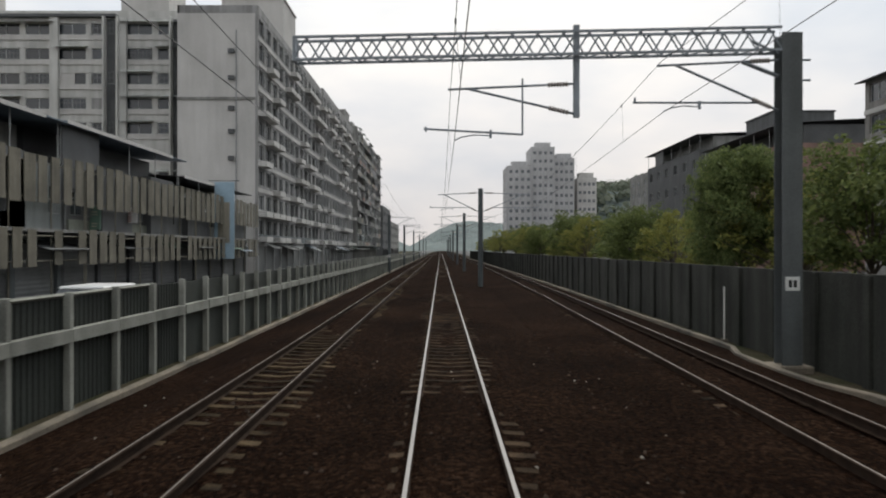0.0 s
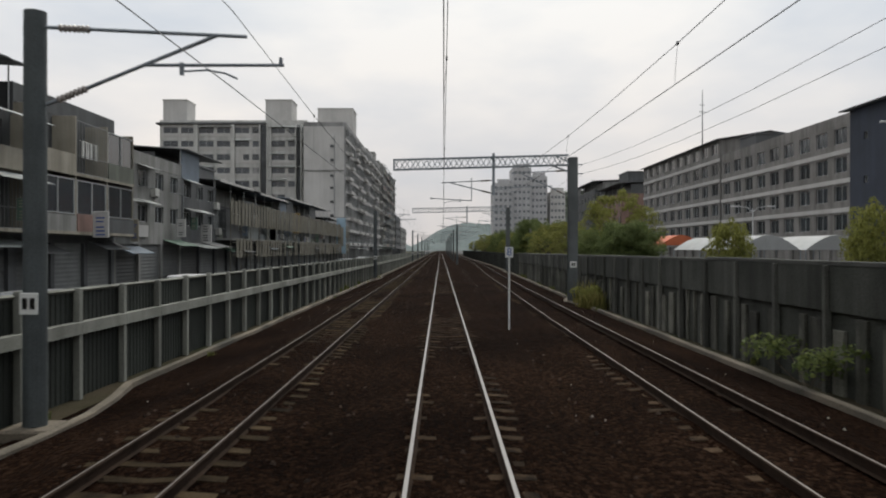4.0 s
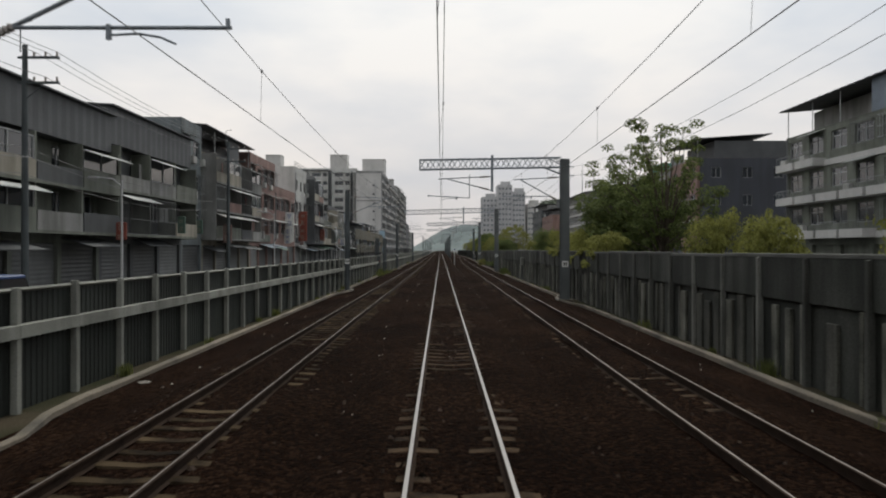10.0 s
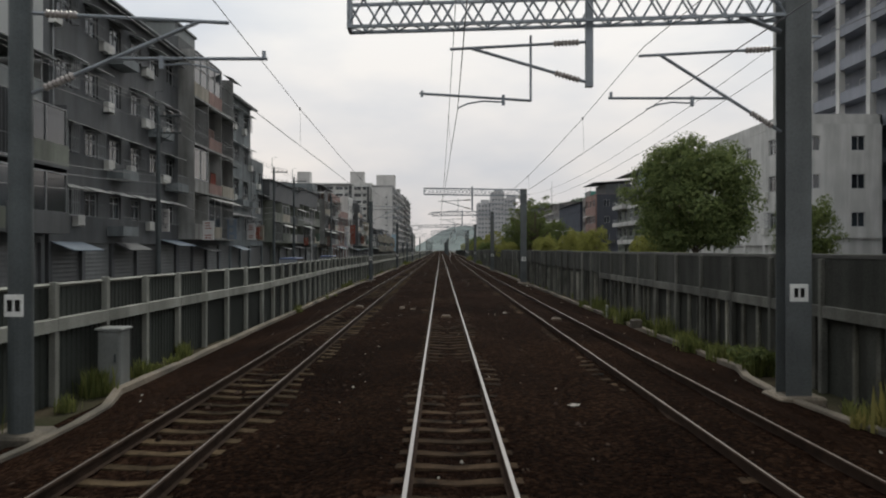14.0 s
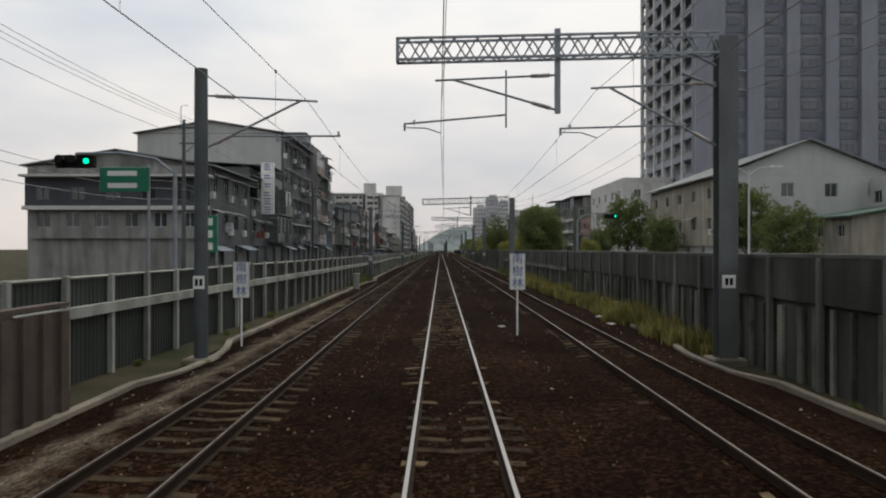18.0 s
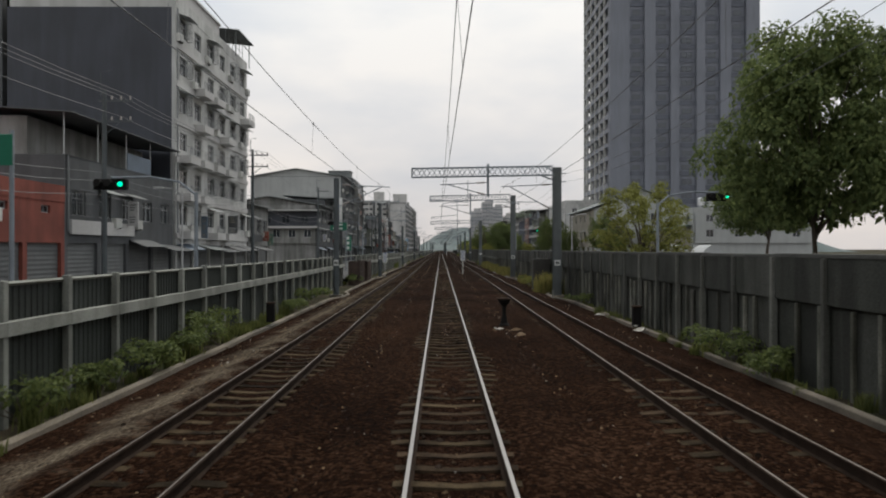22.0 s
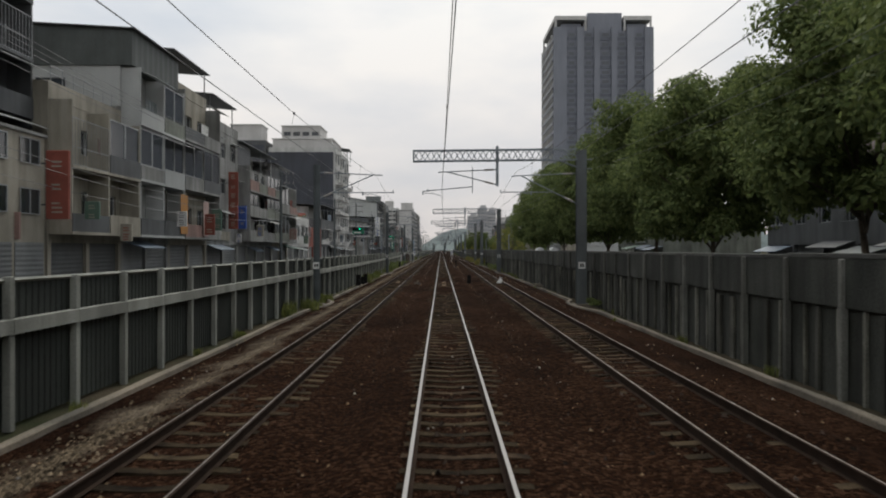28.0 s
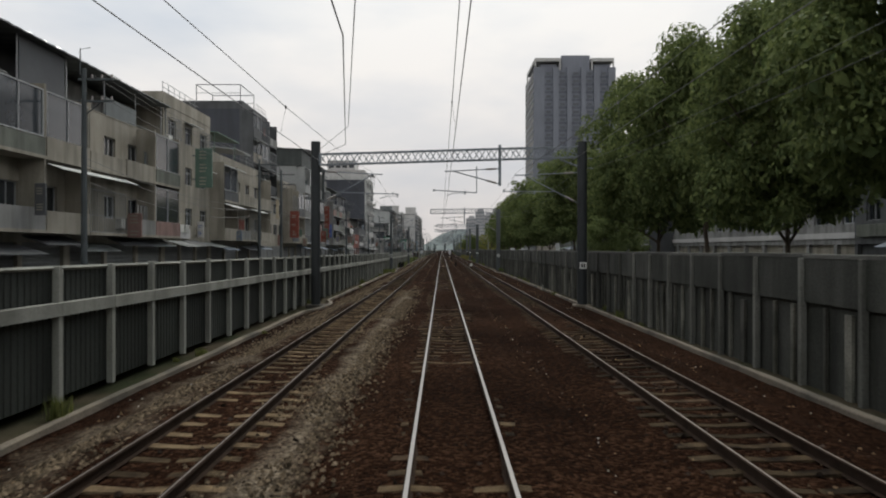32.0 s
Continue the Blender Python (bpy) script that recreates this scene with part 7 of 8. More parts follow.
def weed_bush(x, y, s, seed, leaf=LEAF_MID):
    rs = np.random.RandomState(seed)
    ob = thing("weed_bush", (x, y, -0.55), "leafy green weed bush at the foot of the trackside wall", "bush", "bushes by the track")
    cs = [(rs.normal() * 0.35 * s, rs.normal() * 0.5 * s, (0.35 + 0.3 * rs.rand()) * s) for k in range(7)]
    st_ = MB()
    for c in cs:
        st_.tube([(0, 0, 0), c], 0.012, 4, 0.006)
    part("stem_tangle", st_, BARK, ob)["kind"] = "stuff"
    part("leaves", leaves(rs, cs, [0.32 * s] * 7, 900, 0.055 * s ** 0.5), leaf, ob)


for k, (x, y, s) in enumerate([(-7.3, -288.0, 1.1), (7.3, -86.5, 0.9), (7.6, -286, 0.8), (7.5, -61, 1.4), (-6.9, -311, 1.2), (7.4, -226, 1.0), (7.2, -399, 0.7), (-6.8, -316, 0.9), (7.4, -217, 0.8), (7.6, -310, 0.8), (-7.0, -363, 0.7), (-7.0, -327, 1.35), (-7.15, -329.5, 1.0), (-7.2, -332, 1.1), (-7.25, -334.6, 1.0), (-7.3, -337.2, 1.1), (7.3, -331, 1.15), (7.4, -333, 0.9)]):
    weed_bush(x, y, s, 70 + k)
for k, (x, y, s) in enumerate([(7.1, -291.0, 1.0), (7.45, -38.0, 1.3)]):
    weed_bush(x, y, s, 100 + k, LEAF_YEL)



def wall_bush(y, n, low, seed):
    """A bush rooted behind the wall, its shoots hanging over the coping."""
    rs = np.random.RandomState(seed)
    xw = ax(WALL_X, y)
    ob = thing("overhanging_bush", (xw + 0.7, y, -0.55), "yellow-green bush hanging over the top of a concrete wall", "bush", "bushes over the wall")
    cs, rr_ = [], []
    st_ = MB()
    for k in range(n):
        b = rs.uniform(-0.5, 0.5) * n * 0.36
        over = rs.rand() < 0.5
        tip = (rs.uniform(-1.1, -0.75) if over else rs.uniform(-0.5, 0.9), b + rs.normal() * 0.2, rs.uniform(low, 2.7) if over else rs.uniform(2.75, 3.6))
        st_.tube([(0, b * 0.3, 0), (0.05, b * 0.7, 2.2), (-0.35, b, 3.0), tip] if over else [(0, b * 0.3, 0), (0.05, b * 0.7, 2.0), tip], 0.022, 5, 0.006)
        for q in range(3):
            cs.append((tip[0] + (rs.normal() * 0.1 if over else rs.normal() * 0.25), tip[1] + rs.normal() * 0.25, tip[2] + (rs.uniform(0, 0.35))))
            rr_.append(rs.uniform(0.14, 0.28) if over else rs.uniform(0.2, 0.42))
    part("stem_tangle", st_, BARK, ob)["kind"] = "stuff"
    part("leaves", leaves(rs, cs, rr_, 260 * n, 0.062), LEAF_YEL, ob)


wall_bush(-133.5, 22, 1.7, 5)
wall_bush(-124.0, 9, 2.5, 8)

# ---------- wooded hills at the end of the line ----------


def hill(name, x0, x1, y0, depth, h, seed):
    mb = MB()
    nx, ny = 60, 8
    for j in range(ny + 1):
        for i in range(nx + 1):
            u, v = i / nx, j / ny
            z = h * math.sin(math.pi * u) ** 0.7 * math.sin(math.pi * v * 0.9) * (0.75 + 0.5 * noise.noise((u * 5, v * 3, seed)))
            z += (0.05 + v) * h * 0.07 * noise.noise((u * 40, v * 9, seed + 4))
            mb.v.append((x0 + (x1 - x0) * u, y0 + depth * v, max(-0.3, z) - 0.5))
    for j in range(ny):
        for i in range(nx):
            mb.f.append((j * (nx + 1) + i, j * (nx + 1) + i + 1, (j + 1) * (nx + 1) + i + 1, (j + 1) * (nx + 1) + i))
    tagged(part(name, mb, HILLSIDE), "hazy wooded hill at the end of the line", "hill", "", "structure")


hill("hill_1", -60, 230, 1000, 400, 52, 1.0)
hill("hill_3", -500, -40, 1100, 400, 44, 5.0)


# the near hill: a long ridge that climbs away from the line, covered with rounded tree crowns
RIDGE = [(18, 0.0), (55, 20.0), (90, 43.0), (155, 56.0), (240, 62.0), (340, 58.0), (430, 0.0)]


def ridge_z(x, v):
    return lerp_table(RIDGE, x) * math.sin(math.pi * min(1.0, v * 0.9)) * (0.93 + 0.14 * noise.noise((x * 0.03, v * 3, 3.0)))


hb = MB()
for j in range(11):
    for i in range(71):
        hb.v.append((18 + 412 * i / 70, 400 + 150 * j / 10, max(-0.3, ridge_z(18 + 412 * i / 70, j / 10)) - 0.5))
for j in range(10):
    for i in range(70):
        hb.f.append((j * 71 + i, j * 71 + i + 1, (j + 1) * 71 + i + 1, (j + 1) * 71 + i))
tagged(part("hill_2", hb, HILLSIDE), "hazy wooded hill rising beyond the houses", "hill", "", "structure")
rh = np.random.RandomState(5)
woods = MB()
for k in range(520):
    x, v = 45 + 300 * rh.rand() ** 1.3, rh.uniform(0.1, 0.62)
    y, z, r = 400 + 150 * v, ridge_z(x, v) - 0.6, rh.uniform(3.4, 6.6)
    for q in range(26):
        d = rh.normal(size=3)
        d /= np.linalg.norm(d)
        d[2] = abs(d[2])
        a = rh.normal(size=3)
        a = np.cross(d, a)
        a /= np.linalg.norm(a)
        b = np.cross(d, a)
        c = np.array((x, y, z)) + d * r * rh.uniform(0.75, 1.05) * np.array((1, 1, 1.15))
        e = r * rh.uniform(0.25, 0.42)
        woods.add([tuple(c + a * e), tuple(c + b * e * 0.8 + d * 0.3), tuple(c - a * e), tuple(c - b * e * 0.8 - d * 0.2)], [(0, 1, 2, 3)])
# greyed leaf colour, with the distance haze painted into it
tagged(part("far_woods", woods, leaf_mat("leaf_far_hazed", (0.13, 0.155, 0.12), (0.2, 0.22, 0.17))), "trees covering the hillside beyond the houses", "woods", "", "stuff")

# ---------- signs by the track ----------


def text_mesh(body, size, material, name="writing"):
    """Lettering in the built-in font as a thin mesh, centred, upright and facing -y."""
    cu = bpy.data.curves.new(name, "FONT")
    cu.body, cu.size, cu.align_x, cu.align_y, cu.extrude = body, size, "CENTER", "CENTER", 0.002
    tmp = bpy.data.objects.new(name, cu)
    scene.collection.objects.link(tmp)
    me = bpy.data.meshes.new_from_object(tmp.evaluated_get(bpy.context.evaluated_depsgraph_get()))
    bpy.data.objects.remove(tmp)
    me.materials.clear()
    me.materials.append(material)
    me.transform(Matrix.Rotation(math.pi / 2, 4, "X"))
    return me


def name_sign(x, y, top, glyphs, w, h, label):
    """A white board on a thin post with upright lettering."""
    ob = thing("station_sign" if len(glyphs) > 1 else "distance_sign", (x, y, 0), label, "sign", "signs by the track")
    part("post", MB().tube([(0, 0.03, -0.5), (0, 0.03, top - 0.05)], 0.03, 8), WHITE, ob, "thin pale post")
    b = part("board", MB().cbox(-w / 2, -0.015, top - h, w / 2, 0.015, top, 0.006), WHITE, ob)
    part("border", MB().box(-w / 2, -0.019, top - 0.012, w / 2, -0.016, top).box(-w / 2, -0.019, top - h, w / 2, -0.016, top - h + 0.012).box(-w / 2, -0.019, top - h + 0.012, -w / 2 + 0.012, -0.016, top - 0.012).box(w / 2 - 0.012, -0.019, top - h + 0.012, w / 2, -0.016, top - 0.012), STEEL_D, b)
    n = len(glyphs)
    for i, ch in enumerate(glyphs):
        o = part("character", text_mesh(ch, min(w, h / n) * (0.92 if n > 1 else 1.25), BLUE), None, b)
        o.location = (0, -0.019, top - h * (i + 0.5) / n)
    return ob


name_sign(2.1, -51.6, 2.55, "8", 0.29, 0.38, "white square board with a blue numeral on a thin post")
name_sign(2.2, -269.3, 2.34, "南樹林", 0.5, 1.15, "white board with three blue characters on a thin post")
name_sign(-6.2, -270.2, 2.1, "南樹林", 0.5, 1.1, "white board with three blue characters beside the fence")

# ---------- traffic lights, road signs, lamps and power poles on the streets ----------
GREEN_LAMP = glow("green_lamp", (0.0, 0.8, 0.4), 1.3)
SIGN_G = mat("sign_green", (0.01, 0.16, 0.09), 0.5, 0.1, 2, 20, 0)
LAMP_W = mat("lamp_head", (0.5, 0.5, 0.5), 0.4, 0.1, 2, 20, 0)


def traffic_light(x, y, z, side):
    """A horizontal head of three lamps on a curved arm."""
    ob = thing("traffic_light", (x, y, 0), "grey traffic light pole with a dark head showing green", "traffic light", "traffic lights")
    px = -side * 3.2
    part("pole", MB().tube([(px, 0, -0.1), (px, 0, z - 0.3)], 0.09, 8, 0.07), STEEL, ob)
    part("arm", MB().tube([(px, 0, z - 0.4), (px * 0.8, 0, z + 0.1), (px * 0.45, 0, z + 0.28), (0, 0, z + 0.25)], 0.05, 6), STEEL, ob)
    hd = part("head", MB().cbox(-0.62, -0.14, z - 0.2, 0.62, 0.14, z + 0.2, 0.04), BLACK, ob)
    for k, m_ in ((-0.4, BLACK), (0, BLACK), (0.4, GREEN_LAMP)):
        ds = MB()
        ds.tube([(k, -0.15, z), (k, -0.17, z)], 0.095, 14)
        part("lens", ds, m_, hd)
        part("visor", MB().tube([(k, -0.14, z + 0.02), (k, -0.34, z + 0.05)], 0.14, 10), BLACK, hd) if m_ is BLACK else part("visor", MB().box(k - 0.17, -0.34, z + 0.15, k + 0.17, -0.14, z + 0.17), BLACK, hd)


traffic_light(-11.3, -338, 5.1, -1)
traffic_light(-12.6, -322, 4.9, -1)
traffic_light(-12.0, -268.5, 5.3, -1)
traffic_light(16.0, -222, 5.6, 1)
traffic_light(14.4, -311, 5.2, 1)


def road_sign(x, y, z, w, h):
    ob = thing("road_sign", (x, y, 0), "green road sign with pale bars on a grey pole", "road sign", "road signs")
    part("pole", MB().tube([(w / 2 + 0.1, 0.05, -0.1), (w / 2 + 0.1, 0.05, z + h + 0.1)], 0.06, 8), STEEL, ob)
    b = part("board", MB().cbox(-w / 2, -0.02, z, w / 2 + 0.15, 0.02, z + h, 0.02), SIGN_G, ob)
    wr = MB()
    n = 3 if h > w else 2
    for k in range(n):
        zz = z + h * (k + 0.5) / n
        wr.box(-w * 0.32, -0.026, zz - h * 0.1, w * 0.32, -0.022, zz + h * 0.1)
    part("writing", wr, WHITE, b)


road_sign(-12.0, -265, 4.6, 1.7, 0.9)
road_sign(-12.2, -254, 2.3, 0.5, 1.9)
road_sign(-12.0, -331, 4.6, 1.5, 0.8)


def utility_pole(x, y, h):
    ob = thing("utility_pole", (x, y, 0), "concrete power pole with wooden crossarms and insulators", "utility pole", "power poles in the street")
    part("pole", MB().tube([(0, 0, -0.1), (0, 0, h)], 0.17, 10, 0.11), STEEL_D, ob)
    for z in (h - 0.6, h - 1.7):
        part("crossarm", MB().box(-0.3, -0.05, z, 1.5, 0.05, z + 0.1), STEEL_D, ob)
        for k in (0.4, 0.9, 1.4):
            part("insulator", MB().tube([(k, 0, z + 0.1), (k, 0, z + 0.3)], 0.05, 6), PORC, ob)
    part("bracket", MB().tube([(0, 0, h - 2.4), (0.8, 0, h - 1.75)], 0.03, 5), STEEL_D, ob)
    part("mast_top", MB().tube([(-0.2, 0, h - 0.3), (-0.2, 0, h + 1.0), (0.3, 0, h + 1.05)], 0.03, 5), STEEL_D, ob)
    return ob


UPOLES = [(-18.4, -112, 11.6), (-18.4, -143, 11.4), (-18.4, -154, 11.4), (-18.4, -187, 11.6), (-18.4, -240, 11.6), (-18.2, -279, 12.0), (-18.3, -310, 11.0), (-18.3, -352, 11.4), (-18.3, -409, 11.4), (-18.3, -419, 11.4), (-18.3, -455, 11.6)]
for q in UPOLES:
    utility_pole(*q)
up = sorted(UPOLES, key=lambda q: q[1])
for dx, dz in ((0.4, -0.3), (0.9, -0.3), (1.4, -0.3), (0.9, -1.4), (-0.2, -4.4), (0.2, -4.9), (-0.2, -5.6)):
    pts = []
    for (xa, ya, ha), (xb, yb, hb) in zip(up, up[1:]):
        for k in range(6):
            u = k / 6
            pts.append((xa + (xb - xa) * u + dx, ya + (yb - ya) * u, ha + (hb - ha) * u + dz - 4 * (0.6 if dz > -2 else 0.9 + 0.1 * dx) * u * (1 - u) * min(1, (yb - ya) / 35)))
    w = thing("street_cable", (0, 0, 0), "black cable sagging between power poles along the street", "cable", "street cables")
    part("strand", MB().tube(pts, 0.014, 4), WIRE, w)


def street_lamp(x, y, h, twin=True):
    ob = thing("street_lamp", (x, y, 0), "slim pale street lamp with a curved arm", "street lamp", "street lamps")
    part("pole", MB().tube([(0, 0, -0.1), (0, 0, h)], 0.08, 8, 0.05), LAMP_W, ob)
    for s in ((-1, 1) if twin else (-1,)):
        part("arm", MB().tube([(0, 0, h - 0.3), (s * 0.5, 0, h + 0.1), (s * 1.3, 0, h + 0.2)], 0.035, 6), LAMP_W, ob)
        part("lamp_head", MB().cbox(s * 1.6 - 0.35, -0.1, h + 0.14, s * 1.6 + 0.35, 0.1, h + 0.25, 0.03), LAMP_W, ob)


for q in ((27, -12, 6.0), (27, -34, 9.6), (27, -70, 6.4), (17.5, -418, 5.6), (17.5, -250, 7.0)):
    street_lamp(*q)
for q in ((-17.6, -98, 6.2), (-17.6, -52, 6.2), (-17.6, -135, 6.2), (-17.6, -300, 6.4)):
    street_lamp(*q, twin=False)
# radio mast beyond the school
rm_ = thing("radio_mast", (41, 40, 16.5), "thin lattice radio mast on a far roof", "mast")
part("pole", MB().tube([(0, 0, -1.0), (0, 0, 11)], 0.12, 6, 0.04), STEEL_D, rm_)
part("antenna", MB().box(-0.5, -0.03, 7.5, 0.5, 0.03, 7.6).box(-0.35, -0.03, 8.6, 0.35, 0.03, 8.7), STEEL_D, rm_)

# ---------- parked cars ----------
TYRE = mat("tyre", (0.02, 0.02, 0.02), 0.8, 0.1, 2, 20, 0)
PAINTS = [mat("car_paint_white", (0.7, 0.7, 0.7), 0.3, 0.05, 1, 20, 0), mat("car_paint_grey", (0.25, 0.26, 0.27), 0.3, 0.05, 1, 20, 0, metal=0.4), mat("car_paint_blue", (0.03, 0.06, 0.16), 0.3, 0.05, 1, 20, 0), mat("car_paint_black", (0.02, 0.02, 0.022), 0.3, 0.05, 1, 20, 0)]
PNAME = ["white", "silver-grey", "dark blue", "black"]
RED_L = mat("tail_lamp", (0.35, 0.02, 0.02), 0.3, 0.05, 1, 20, 0)


def car(x, y, c, van=False):
    ob = thing("parked_car", (x, y, -0.1), "%s %s parked along the lane" % (PNAME[c], "van" if van else "saloon car"), "car", "parked cars")
    L, W = (4.6, 1.75)
    prof = [(-2.3, 0.35), (-2.28, 0.8), (-2.1, 0.95), (-1.2, 1.0), (1.1, 1.0), (2.1, 0.88), (2.28, 0.7), (2.3, 0.35)]
    mb = MB()
    n = len(prof)
    for s, inset in ((-1, 0.0), (1, 0.0)):
        mb.v += [(s * (W / 2 - 0.06 * (z > 0.85)), u, z) for u, z in prof]
    mb.f += [(i, (i + 1) % n, (i + 1) % n + n, i + n) for i in range(n)] + [tuple(range(n)), tuple(range(n, 2 * n))]
    part("body", mb, PAINTS[c], ob)
    top = [(-1.95, 0.98), (-1.5, 1.82 if van else 1.42), (0.6 if not van else 1.4, 1.86 if van else 1.46), (1.4 if not van else 1.9, 0.98)]
    gl = MB()
    for s in (-1, 1):
        gl.v += [(s * (W / 2 - (0.1 if z < 1 else 0.22)), u, z) for u, z in top]
    gl.f += [(0, 1, 5, 4), (2, 3, 7, 6), (0, 1, 2, 3), (4, 5, 6, 7)]
    part("windows", gl, GLASS, ob, "dark glass")
    part("roof", MB().cbox(-W / 2 + 0.2, top[1][0] - 0.05, top[1][1] - 0.02, W / 2 - 0.2, top[2][0] + 0.05, top[1][1] + 0.07, 0.04), PAINTS[c], ob)
    for sx in (-1, 1):
        for u in (-1.4, 1.4):
            wh_ = part("wheel", MB().tube([(sx * 0.72, u, 0.31), (sx * 0.9, u, 0.31)], 0.31, 14), TYRE, ob)
            part("rim", MB().tube([(sx * 0.9, u, 0.31), (sx * 0.91, u, 0.31)], 0.19, 10), STEEL, wh_)
    for sx in (-1, 1):
        part("tail_lamp", MB().cbox(sx * 0.68 - 0.16, -2.32, 0.62, sx * 0.68 + 0.16, -2.26, 0.78, 0.02), RED_L, ob)


for x, y, c, v in [(-10.6, 23, 0, False), (-10.8, 5, 1, False), (-10.6, -57, 1, False), (-10.6, -45, 0, False), (-11, -104, 3, False), (-12, -157, 2, True), (-12, -176, 2, True), (-11, -148, 3, False), (16.5, -300, 0, False), (16.8, -306, 0, True), (16.5, -314, 1, False)]:
    car(x, y, c, v)

# ---------- things against the fence and the wall ----------
bf = thing("screen_frame", (-6.9, -88.5, -0.55), "tall dark steel screen frame standing in the fence line", "screen")
for u in (0.0, 1.6, 3.2):
    for n_ in (0.0, -0.9):
        part("post", MB().box(n_ - 0.09, u - 0.09, 0, n_ + 0.09, u + 0.09, 4.3), STEEL_D, bf)
for u in (0.1, 1.7):
    for z in (0.3, 1.7, 3.1):
        part("panel", MB().box(-0.95, u, z, -0.91, u + 1.4, z + 1.2), MESH_D, bf)
for z in (1.55, 2.95, 4.2):
    part("rail", MB().box(-0.05, 0.09, z, 0.05, 3.1, z + 0.1), STEEL_D, bf)

rb = thing("sheet_pile_box", (-6.95, -288.2, -0.55), "rust-brown steel sheet screen standing between fence posts", "screen")
for k, (u, w, off) in enumerate([(0.0, 3.0, 0.0), (3.0, 3.0, -0.25), (6.0, 3.0, 0.05)]):
    m = 10
    lp = []
    for j in range(m):
        q = 0.06 * (j % 2)
        lp += [(off + q, u + w * j / m + 0.02), (off + q, u + w * (j + 1) / m - 0.02)]
    lp += [(off - 0.05, u + w - 0.02), (off - 0.05, u + 0.02)]
    mb = MB().loft([(x, y, 0) for x, y in lp], [(x, y, 2.0 - 0.04 * k) for x, y in lp])
    part("sheet", mb, RUST, rb, "corrugated rusty sheet")
    part("flange", MB().box(off - 0.9, u, 0, off, u + 0.06, 2.0 - 0.04 * k), RUST, rb)
part("top_rail", MB().box(-0.16, 0, 2.0, 0.1, 9.0, 2.07), RUST, rb)
part("back_sheet", MB().box(-0.95, 0, 0, -0.9, 9.0, 1.9), RUST, rb)


def cabinet(x, y, w, d, h, material, label, z0=-0.55):
    ob = thing("trackside_cabinet", (x, y, z0), label, "cabinet", "trackside cabinets")
    part("plinth", MB().cbox(-w / 2 - 0.06, -d / 2 - 0.06, 0, w / 2 + 0.06, d / 2 + 0.06, 0.14, 0.02), KERB, ob)
    part("body", MB().cbox(-w / 2, -d / 2, 0.14, w / 2, d / 2, h, 0.03), material, ob)
    dr = part("door", MB().cbox(-w / 2 + 0.04, -d / 2 - 0.018, 0.2, w / 2 - 0.04, -d / 2 - 0.002, h - 0.08, 0.008), material, ob)
    part("handle", MB().box(w / 2 - 0.12, -d / 2 - 0.05, h * 0.5, w / 2 - 0.09, -d / 2 - 0.018, h * 0.62), STEEL_D, dr)
    part("cap", MB().cbox(-w / 2 - 0.04, -d / 2 - 0.04, h, w / 2 + 0.04, d / 2 + 0.04, h + 0.05, 0.02), material, ob)


cabinet(-7.2, -218.9, 0.5, 0.5, 1.3, mat("cabinet_grey", (0.2, 0.21, 0.2), 0.6, 0.2, 1, 20, 0.05, streak=0.3), "grey metal relay cabinet against the fence")
cabinet(-6.3, -239.0, 0.42, 0.4, 1.2, CONC, "narrow concrete cabinet beside the fence")
cabinet(-6.7, -377.5, 0.36, 0.36, 0.95, BLACK, "black metal cabinet beside the fence")
cabinet(-6.75, -374.8, 0.5, 0.4, 0.7, BLACK, "black metal cabinet beside the fence")
cabinet(7.1, -296.0, 1.24, 0.9, 2.25, mat("cabinet_brown", (0.05, 0.046, 0.04), 0.7, 0.3, 1, 20, 0.1, streak=0.5, tint=(0.022, 0.02, 0.018)), "tall dark brown steel equipment cabinet against the wall")
wb = thing("junction_box", (7.62, -104, 0.9), "grey metal junction box fixed on the wall", "junction box")
part("body", MB().cbox(-0.14, -0.25, 0, 0.14, 0.25, 0.75, 0.03), CONC, wb)
part("conduit", MB().tube([(0.05, 0, -1.45), (0.05, 0, 0.02)], 0.03, 6), STEEL_D, wb)


def marker_post(x, y, h, z0=-0.5):
    ob = thing("marker_post", (x, y, z0), "short grey concrete marker post on the verge", "marker post", "marker posts")
    part("shaft", MB().cbox(-0.055, -0.055, 0, 0.055, 0.055, h, 0.02), CONC, ob)
    part("foot", MB().cbox(-0.12, -0.12, -0.05, 0.12, 0.12, 0.08, 0.02), KERB, ob)


for x, y, h in [(6.95, -203, 0.55), (6.5, -305.6, 0.5), (7.1, -302.0, 0.36), (6.95, -440, 0.45)]:
    marker_post(x, y, h)

rod = thing("marker_rod", (9.0, 24.0, -0.5), "tall thin white marker rod standing on the verge", "marker rod")
part("shaft", MB().tube([(0, 0, 0), (0, 0, 1.75)], 0.028, 8), WHITE, rod)
part("foot", MB().cbox(-0.1, -0.1, -0.05, 0.1, 0.1, 0.06, 0.02), KERB, rod)

# ---------- things on the trackbed ----------
st_ = thing("signal_pedestal", (2.05, -323.6, -0.27), "black waisted cast-iron pedestal between the tracks", "pedestal")
prof = [(0.2, 0.0), (0.2, 0.05), (0.13, 0.12), (0.07, 0.45), (0.09, 0.72), (0.2, 0.86), (0.22, 0.95)]
mb = MB()
for r, z in prof:
    mb.v += [(r * math.cos(2 * math.pi * k / 12), r * math.sin(2 * math.pi * k / 12), z) for k in range(12)]
for i in range(len(prof) - 1):
    mb.f += [(i * 12 + k, i * 12 + (k + 1) % 12, i * 12 + 12 + (k + 1) % 12, i * 12 + 12 + k) for k in range(12)]
